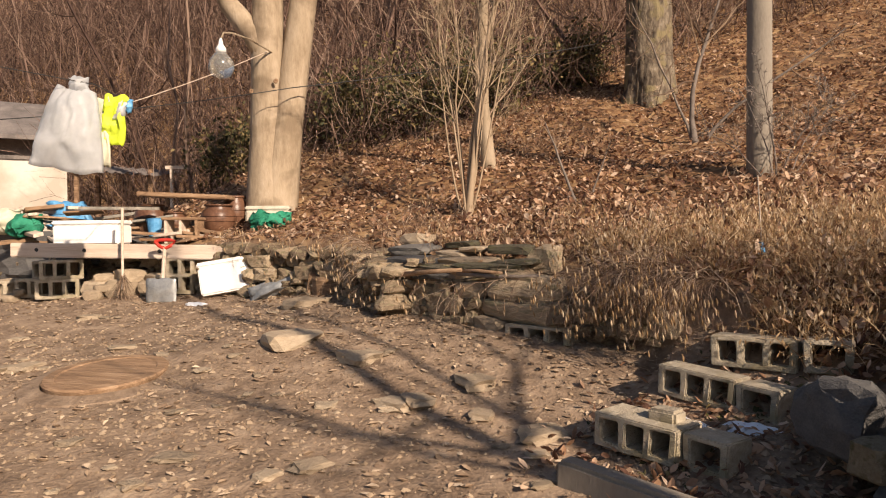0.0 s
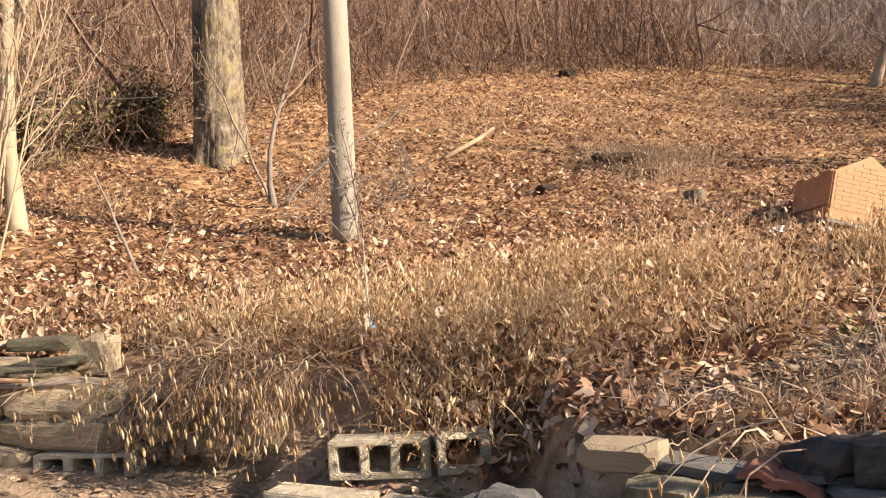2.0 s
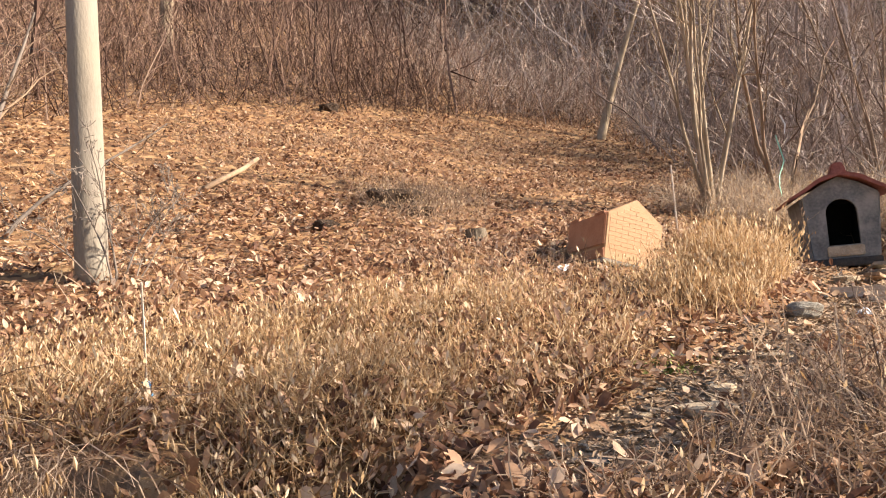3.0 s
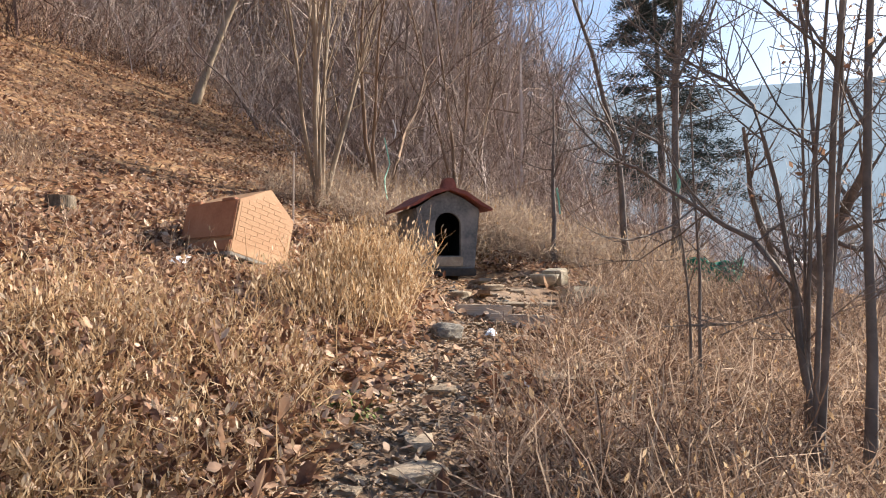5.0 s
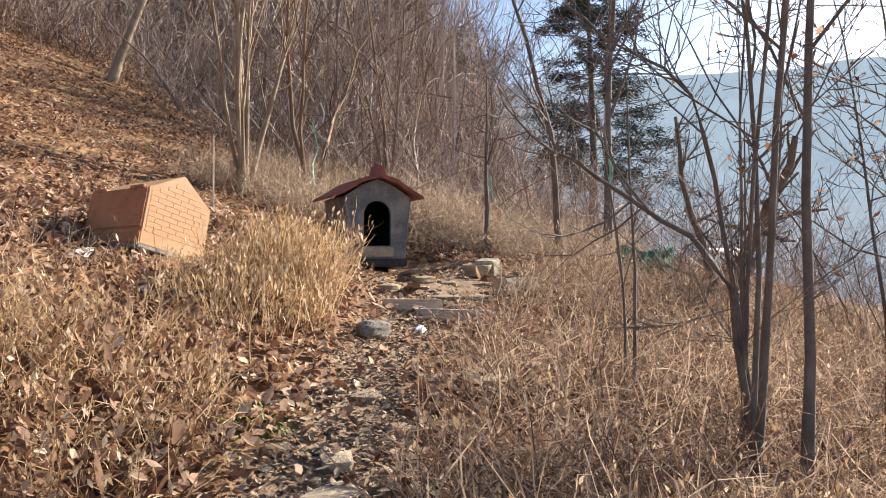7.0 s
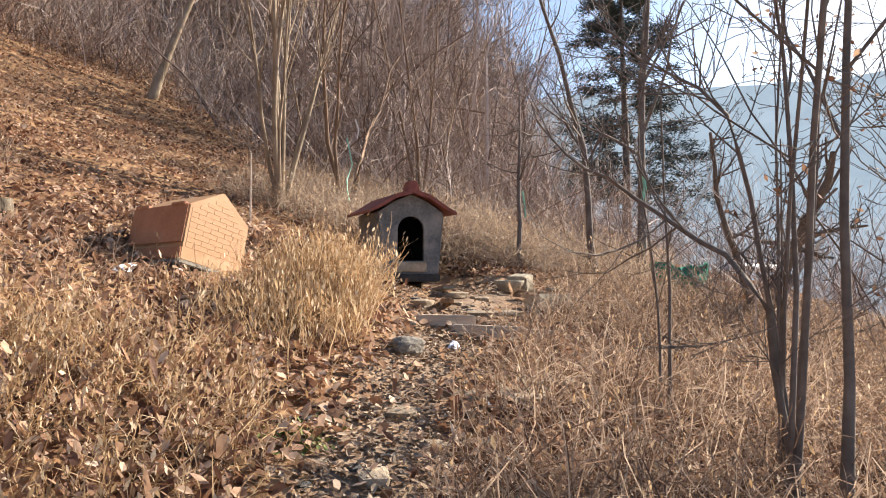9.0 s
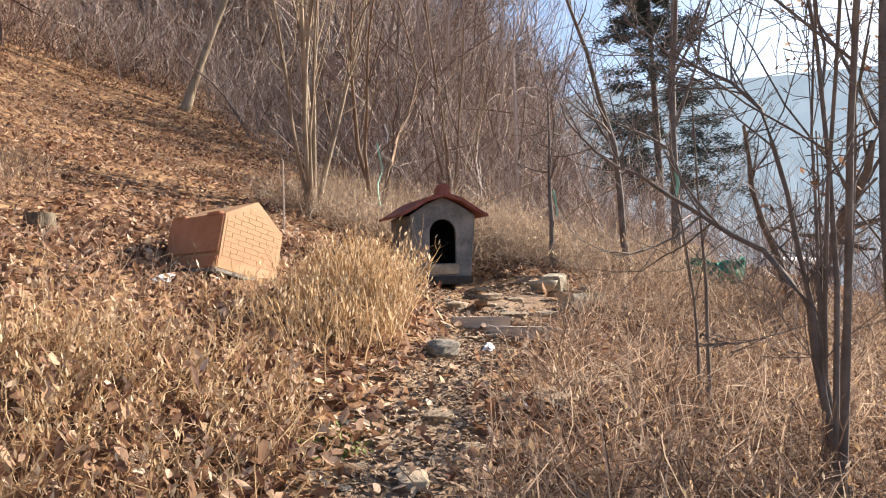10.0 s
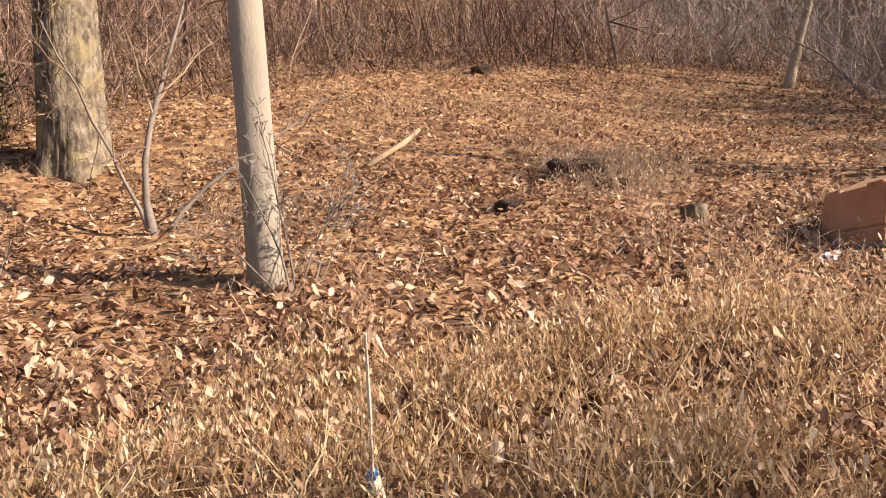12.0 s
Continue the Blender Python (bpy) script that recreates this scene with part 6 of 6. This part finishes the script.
wire("clothes_line", (-6.2, 1.6, 3.05), (-4.16, 4.5, 2.64), 0.03, 0.004, M_WIRE, "dark washing line running to the bare tree")
wire("clothes_line", (-4.02, 4.72, 2.53), (-4.28, 7.2, 3.52), 0.02, 0.004, M_TIMBER, "pale cord tied from the vest to the tree")
wire("clothes_line", (-4.16, 4.5, 2.64), (-4.02, 4.72, 2.53), 0.0, 0.004, M_WIRE, "short length of line holding the bag")
wire("power_cable", (-7.5, 4.2, 2.45), (-3.95, 7.12, 3.08), 0.10, 0.005, M_WIRE, "dark cable strung past the tree trunk")
wire("power_cable", (-3.95, 7.12, 3.08), (3.0, 17.0, 6.6), 0.25, 0.006, M_WIRE, "dark cable running up the wooded slope")
wire("power_cable", (-8.5, 5.4, 4.2), (2.5, 15.5, 6.6), 0.25, 0.006, M_WIRE, "dark overhead cable before the woods")
bag = thing("plastic_bag", -4.31, 4.42, 2.30, "large cloudy plastic bag hanging from the line", "bag", rz=22)
bb = crumple(0.46, 0.62, 0.20, 2, 18, 0.035)
for v in bb.verts:
    f_b = 0.5 - v.co.z / 0.62
    v.co.x *= 0.58 + 0.55 * min(1.0, max(0.0, f_b)) ** 0.7
part("bag_body", bb, M_BAG, bag, m=pose(0, 0, 0.0, 0, 8), smooth=True)
part("knot", crumple(0.14, 0.12, 0.10, 6, 8, 0.03), M_BAG, bag, m=pose(0.06, 0, 0.33), smooth=True)
vest = thing("safety_vest", -4.06, 4.60, 2.38, "yellow safety vest with grey bands on the line", "vest", rz=20)
part("cloth", crumple(0.17, 0.36, 0.06, 5, 12, 0.05), M_HIVIS, vest, m=pose(0, 0, 0, 0, 12), smooth=True)
part("band", crumple(0.07, 0.16, 0.075, 7, 8, 0.02), M_SILVER, vest, "grey reflective band", pose(0.05, -0.01, 0.07, 0, 24), smooth=True)
part("collar", crumple(0.05, 0.10, 0.05, 9, 8, 0.02), M_BLUE, vest, "pale blue collar", pose(0.10, 0, 0.11, 0, 10), smooth=True)
quick("cloth", mesh_of(crumple(0.12, 0.52, 0.05, 11, 12, 0.05), "cloth", M_CLOTH, True), -4.16, 4.56, 2.28, "pale cloth hanging between bag and vest", "cloth", rz=20)
lamp_ = thing("hanging_lamp", -4.13, 6.10, 3.02, "clear glass globe lamp hanging from a limb", "lamp")
part("globe", lathe([(0.03, -0.02), (0.09, 0.0), (0.125, 0.07), (0.115, 0.14), (0.07, 0.20), (0.045, 0.23)], 24), M_GLASS, lamp_, "cloudy glass globe", smooth=True)
part("cap", lathe([(0.05, 0.22), (0.05, 0.26), (0.025, 0.30), (0.01, 0.36)], 16), M_WHITEP, lamp_, smooth=True)
part("cord", rod([(0, 0, 0.35), (0.01, 0.03, 0.42), (0.0, 0.2, 0.46), (-0.05, 0.6, 0.50), (-0.12, 1.15, 0.50)], 0.009, 6), M_BARKL, lamp_)
sign = thing("trellis", -7.2, 9.3, hz(-7.2, 9.3), "thin pale wooden trellis standing in the brush", "trellis", rz=15)
part("post", box(0.04, 0.04, 1.05, 0.004), M_TIMBER, sign)
part("rail", box(0.34, 0.04, 0.05, 0.004, (0.08, 0, 1.02)), M_TIMBER, sign)

# ---- grass bank: canes, log, hole, tub ----
cane = thing("cane", 0.515, 4.61, hz(0.515, 4.61), "thin pale cane with a blue tie leaning in the grass", "cane")
part("stick", rod([(0.01, 0.05, -0.1), (-0.016, -0.05, 0.11), (-0.035, -0.13, 0.31), (-0.055, -0.205, 0.52)], 0.006, 6, 0.7), M_TIMBER, cane)
part("tie", crumple(0.035, 0.07, 0.03, 3, 6, 0.02), M_BLUE, cane, "blue cord tie", pose(-0.016, -0.055, 0.11))
stake = thing("stake", 6.35, 6.35, hz(6.35, 6.35), "thin upright pale stake in the leaves", "stake")
part("stick", rod([(0, 0, -0.1), (0.0, 0, 0.75)], 0.011, 6, 0.9), M_TIMBER, stake)
logp = np.array([(0, 0, 0), (0.28, 0.12, 0.16), (0.6, 0.36, 0.33), (0.85, 0.55, 0.50), (0.95, 0.72, 0.56)]) * 1.0
quick("log", mesh_of(rod(logp, 0.036, 10, 0.7), "log", M_LOG, True), 2.42, 9.72, hz(2.42, 9.72) + 0.03, "pale peeled log lying on the leafy slope", "log")
for x, y, s, h in ((4.18, 8.6, 0.42, 0.34), (4.30, 8.15, 0.22, 0.14), (6.4, 14.2, 0.26, 0.18), (3.0, 7.9, 0.16, 0.10)):
    boulder(stone_mesh("earth_mound", int(s * 100), M_HUMUS, 0.8, 0.3, 3), x, y, hz(x, y) + 0.02, s * 1.3, s, h, "dark burrow mound of rotten roots", name="earth_mound", group="earth mounds")
quick("stump", mesh_of(lathe([(0.12, 0), (0.11, 0.1), (0.10, 0.18), (0.0, 0.175)], 14), "stump", M_BARKD), 4.05, 6.9, hz(4.05, 6.9) - 0.05, "mossy sawn stump in the leaves", "stump")

# ---- kennels ----
kx, ky, kz = 6.74, 4.83, 1.78
ken = thing("kennel", kx, ky, kz, "grey plastic kennel with a faded red roof and dark arched doorway", "kennel", rz=-53)
ken.matrix_world = ken.matrix_world @ Matrix.Diagonal((0.97, 0.97, 0.95, 1))


def kennel_front(w0, w1, h, apex, dw, d0, d1, t):
    """A gabled front with an arched doorway cut through it; x across, z up, thickness t along y."""
    bm = bmesh.new()
    arch = [(-dw / 2, d0)] + [(-dw / 2 * math.cos(a), d1 - dw / 2 + dw / 2 * math.sin(a)) for a in np.linspace(0, math.pi, 13)] + [(dw / 2, d0)]
    out = [(-w0 / 2, 0), (-w0 / 2 - (w1 - w0) / 2 * 0.5, h * 0.5), (-w1 / 2, h), (-w1 / 4, (h + apex) / 2 + 0.02), (0, apex), (w1 / 4, (h + apex) / 2 + 0.02), (w1 / 2, h), (w0 / 2 + (w1 - w0) / 2 * 0.5, h * 0.5), (w0 / 2, 0)]
    O = [bm.verts.new((x, 0, z)) for x, z in out]
    A = [bm.verts.new((x, 0, z)) for x, z in arch]
    ed = [bm.edges.new((a, b)) for L in (O, A) for a, b in zip(L, L[1:] + L[:1])]
    bmesh.ops.triangle_fill(bm, edges=ed, use_beauty=True)
    hole = [f for f in bm.faces if abs(f.calc_center_median().x) < dw / 2 - 0.001 and d0 < f.calc_center_median().z < d1 - 0.02 and all(v in A for v in f.verts)]
    bmesh.ops.delete(bm, geom=hole, context="FACES")
    r = bmesh.ops.extrude_face_region(bm, geom=bm.faces[:])
    bmesh.ops.translate(bm, vec=(0, t, 0), verts=[v for v in r["geom"] if isinstance(v, bmesh.types.BMVert)])
    bmesh.ops.recalc_face_normals(bm, faces=bm.faces)
    return bm


part("front", kennel_front(0.56, 0.66, 0.62, 0.80, 0.275, 0.13, 0.58, 0.05), M_KENNEL, ken)
part("back", prism([(-0.28, 0), (-0.33, 0.62), (0, 0.80), (0.33, 0.62), (0.28, 0)], 0.04), M_KENNEL, ken, m=pose(0, 0.80, 0))
for sx in (-1, 1):
    part("side", box(0.04, 0.76, 0.62, 0.01), M_KENNEL, ken, m=pose(sx * 0.285, 0.42, 0.0, 0, sx * 4.5))
# Black floor and added inner panels block stray light, so the doorway stays dark.
part("floor", box(0.54, 0.78, 0.03, 0.005, (0, 0.42, 0.10)), M_INNER_SHADE, ken)
for sx in (-1, 1):
    part("shade_panel", box(0.015, 0.72, 0.46, 0.003), M_INNER_SHADE, ken, "black panel added for inner shade", pose(sx * 0.235, 0.42, 0.13, 0, sx * 3.5))
part("shade_panel", box(0.50, 0.015, 0.50, 0.003, (0, 0.765, 0.12)), M_INNER_SHADE, ken, "black panel added for inner shade")
part("shade_panel", box(0.54, 0.70, 0.012, 0.003, (0, 0.42, 0.595)), M_INNER_SHADE, ken, "black overhead panel added for inner shade")
part("sill", box(0.32, 0.02, 0.10, 0.008, (0, -0.010, 0.02)), M_BLOCK, ken, "dirty pale door sill")
for sx in (-1, 1):
    part("roof", prism([(0, 0.805), (sx * 0.17, 0.755), (sx * 0.33, 0.655), (sx * 0.45, 0.60), (sx * 0.455, 0.625), (sx * 0.34, 0.69), (sx * 0.18, 0.795), (0, 0.85)], 1.02, 0.004), M_KROOF, ken, m=pose(0, -0.09, 0))
part("ridge_cap", prism([(-0.075, 0.82), (-0.055, 0.90), (-0.035, 0.935), (0.035, 0.935), (0.055, 0.90), (0.075, 0.82)], 0.13, 0.008), M_KROOF, ken, "red ridge knob", pose(0, -0.06, 0))
part("base", box(0.60, 0.9, 0.08, 0.01, (0, 0.42, -0.08)), M_BLACK, ken)

ok = thing("plastic_kennel", 4.38, 5.64, 1.80, "orange brick-patterned plastic kennel lying tilted in the leaves", "kennel", rz=-58.0)
ok.matrix_world = Matrix.Translation((4.28, 5.56, 1.915)) @ Matrix.Rotation(radians(-14), 4, "Z") @ Matrix.Rotation(radians(15), 4, "Y") @ Matrix.Rotation(radians(-3), 4, "X")
OW, OD, OH, OA = 0.55, 0.58, 0.39, 0.56
part("body", prism([(0, 0.0), (0, OH), (OW * 0.5, OA), (OW, OH), (OW, 0)], OD, 0.006), M_ORANGE, ok)
part("skirt", box(OW + 0.012, OD + 0.012, 0.085, 0.006, (OW / 2, OD / 2, -0.002)), M_ORANGE, ok)
part("side_panel", box(0.02, OD - 0.01, OH - 0.11, 0.008, (-0.008, OD / 2, 0.11)), M_RUST, ok, "red-brown side panel")
part("side_panel", box(0.022, OD + 0.012, 0.085, 0.008, (-0.010, OD / 2, 0.0)), M_RUST, ok, "red-brown lower panel")
for j in (0.10, OD - 0.10):
    part("clip", box(0.05, 0.14, 0.03, 0.006, (0.0, j, OH - 0.015)), M_RUST, ok)
part("base_plate", box(OW + 0.06, OD + 0.06, 0.03, 0.006, (OW / 2, OD / 2, -0.035)), M_SLATE, ok, "grey base plate")
# raised bricks of the front
bw, bh = 0.125, 0.036
brick_me = mesh_of(box(bw - 0.003, 0.005, bh - 0.003, 0.001, seg=1), "brick", M_ORANGE)
half_me = mesh_of(box(bw / 2 - 0.003, 0.005, bh - 0.003, 0.001, seg=1), "brick", M_ORANGE)
for r_ in range(11):
    z0 = 0.092 + r_ * bh
    half = OW / 2 if z0 + bh < OH else OW / 2 * max(0.0, (OA - z0 - bh) / (OA - OH))
    c0 = 0.0 if r_ % 2 == 0 else bw / 2
    for q in range(-3, 4):
        xc = q * bw + c0
        if abs(xc) + bw / 2 <= half - 0.004:
            part("brick", brick_me, None, ok, m=pose(OW / 2 + xc, 0.0008, z0))
        elif abs(xc) - bw / 2 < half - bw / 2 - 0.004:
            part("brick", half_me, None, ok, m=pose(OW / 2 + xc - math.copysign(bw / 4, xc), 0.0008, z0))

# ---- kennel yard: boards, bowl, blocks, stones, chain ----
for x, y, L, rz, lab in ((5.0, 3.92, 0.42, -58, "broken board edging the kennel yard"), (5.02, 3.62, 0.5, -68, "weathered board edging the kennel yard"), (5.12, 3.35, 0.32, -80, "weathered board end in the soil")):
    quick("board", mesh_of(box(L, 0.05, 0.09, 0.008), "board", M_TIMBER), x, y, hz(x, y) - 0.01, lab, "board", "yard boards", rz=rz, ry=2)
block(mesh_of(box(0.20, 0.20, 0.16, 0.012), "concrete_block", M_BLOCK), 7.22, 3.86, hz(7.22, 3.86) + 0.0, -10, "buff cement block behind the bowl", ry=-8, group="")
bowl = thing("bowl", 6.98, 3.92, hz(6.98, 3.92) + 0.0, "round pale stone-coloured feeding bowl", "bowl")
part("basin", lathe([(0.05, 0), (0.10, 0.03), (0.135, 0.09), (0.142, 0.12), (0.13, 0.122), (0.10, 0.06), (0.0, 0.04)], 24), M_BLOCK, bowl, smooth=True)
block(BLOCK3, 6.45, 3.52, hz(6.45, 3.52) + 0.02, -35, "grey cement block lying flat by the kennel", rx=75, group="")
for i, (x, y, L) in enumerate([(6.75, 3.62, 0.5), (6.9, 3.45, 0.6), (6.6, 3.3, 0.5), (7.3, 3.55, 0.6), (5.6, 4.1, 0.4), (6.1, 4.3, 0.5)]):
    quick("board", mesh_of(box(L, 0.10, 0.03, 0.005), "board", (M_OLDWOOD, M_SLATE)[i % 2]), x, y, hz(x, y) + 0.03, "loose grey board on the kennel yard", "board", "yard boards", rz=-35 + 13 * i, ry=5)
g = random.Random(33)
boulder(stone_mesh("boulder", 57, M_SLATE, 0.8, 0.12, 3), 4.10, 3.86, hz(4.10, 3.86) + 0.035, 0.19, 0.14, 0.10, "rounded grey rock beside the path", rz=-20)
for x, y, w, d, h, rz in ((3.9, 3.22, 0.5, 0.34, 0.05, 10), (4.25, 3.15, 0.42, 0.3, 0.05, 40), (3.62, 3.36, 0.2, 0.14, 0.06, 0), (2.47, 3.37, 0.17, 0.10, 0.035, 30), (2.23, 3.28, 0.20, 0.13, 0.04, -20), (3.2, 3.55, 0.16, 0.12, 0.04, 10), (2.9, 3.3, 0.13, 0.1, 0.04, 50), (3.1, 3.12, 0.12, 0.08, 0.03, 5), (5.6, 3.85, 0.3, 0.2, 0.05, 20), (6.0, 4.2, 0.24, 0.2, 0.05, 70), (5.9, 3.7, 0.26, 0.2, 0.04, -40), (5.45, 4.25, 0.2, 0.14, 0.08, 0), (6.2, 4.0, 0.2, 0.15, 0.05, 15)):
    boulder(FS[g.randrange(5)], x, y, hz(x, y) + 0.005, w, d, h, "flat buff stone set in the footpath", rz=rz, name="flat_stone", group="path stones")
for i in range(46):
    x = g.uniform(1.4, 6.8)
    y = float(np.interp(x, PATH_X, PATH_Y)) + g.gauss(0, 0.2)
    w = g.uniform(0.03, 0.08)
    boulder(YST[i % 6] if i % 3 else GS[i % 4], x, y, hz(x, y) + 0.002, w * 1.3, w, w * 0.35, "small flat stone on the footpath", rz=g.uniform(0, 360), name="flat_stone", group="path stones")
X, Y = scatter(34000, 0.7, 7.4, 2.4, 4.9, lambda x, y: np.exp(-(path_dist(x, y) / 0.3) ** 2))
leaves("path_chips", X, Y, 0.034, 0.012, "crushed leaf and bark scraps on the footpath", material=M_SCRAP, tilt=0.35)
X, Y = scatter(2600, 2.3, 3.2, 3.4, 3.95, lambda x, y: patch(x, y, 2.67, 3.70, 0.24, 0.12) * (0.4 + 0.6 * vnoise(x, y, 0.12, 5)))
leaves("moss_plants", X, Y, 0.022, 0.02, "low yellow-green weeds beside the footpath", material=mat("green_weeds", [(0.10, 0.13, 0.03), (0.20, 0.22, 0.06), (0.32, 0.32, 0.12)], 9, 0.8, 0, 40, island=True), tilt=0.7)
X, Y = scatter(1500, -0.4, 0.9, 2.5, 3.9, lambda x, y: np.clip(vnoise(x, y, 0.25, 6) * 1.2, 0, 1))
leaves("moss_plants", X, Y, 0.03, 0.02, "small dark green weeds between the steps", material=M_GREEN, tilt=0.6)
chain = thing("chain", 6.25, 4.15, hz(6.25, 4.15) + 0.03, "rusty steel chain lying on the kennel yard", "chain", rz=-30)
lk = mesh_of(rod([(0.020 * math.cos(a) * 1.3, 0.012 * math.sin(a), 0) for a in np.linspace(0, 6.283, 11)], 0.0035, 5), "link", M_OLDWOOD)
for i in range(30):
    part("link", lk, None, chain, m=pose(0.034 * i - 0.4, 0.08 * math.sin(i * 0.33), 0.0 + 0.002 * (i % 2), 80 * (i % 2), 0, math.degrees(math.atan(0.08 * 0.33 / 0.034 * math.cos(i * 0.33)))))

# green heap and pipe down the slope, tapes on the trees
quick("garden_net", mesh_of(crumple(0.62, 0.50, 0.4, 15, 14, 0.14), "garden_net", M_NET, True), 9.3, 2.36, hz(9.3, 2.36) + 0.13, "green netting heaped on the slope beyond the kennel", "net", "garden nets", rz=-70)
quick("garden_net", mesh_of(crumple(0.40, 0.36, 0.3, 16, 12, 0.10), "garden_net", M_NET, True), 9.15, 2.52, hz(9.15, 2.52) + 0.06, "dark green netting sagging on the slope", "net", "garden nets", rz=-70)
quick("pipe", mesh_of(rod([(0, 0, 0), (0.4, -0.4, 0.04), (0.9, -0.9, 0.03)], 0.06, 10), "pipe", M_WHITEP, True), 11.0, 1.9, hz(11.0, 1.9) + 0.25, "short white plastic pipe lying on the slope", "pipe")


def tape(pts, r, material, label):
    quick("tape", mesh_of(rod(np.array(pts) - np.array(pts[0]), r, 4, 0.6), "tape", material), *pts[0], label, "tape", "tree tapes")


tape([(8.33, 4.08, 2.70), (8.36, 4.06, 2.55), (8.33, 4.04, 2.40)], 0.014, M_MINT, "pale green tape tied round a thin trunk")
tape([(9.85, 2.82, 3.05), (9.86, 2.80, 2.85), (9.84, 2.84, 2.68)], 0.03, M_MINT, "mint green tape tied round a dark trunk")
tape([(8.6, 6.4, 3.45), (8.55, 6.3, 3.1), (8.4, 6.3, 2.9), (8.2, 6.2, 2.75), (8.05, 6.1, 2.6)], 0.010, M_MINT, "pale tape trailing from the bare stems")
tape([(8.3, 6.15, 3.62), (8.34, 6.12, 3.5), (8.3, 6.12, 3.38)], 0.012, M_WHITEP, "white tape knotted on a bare stem")
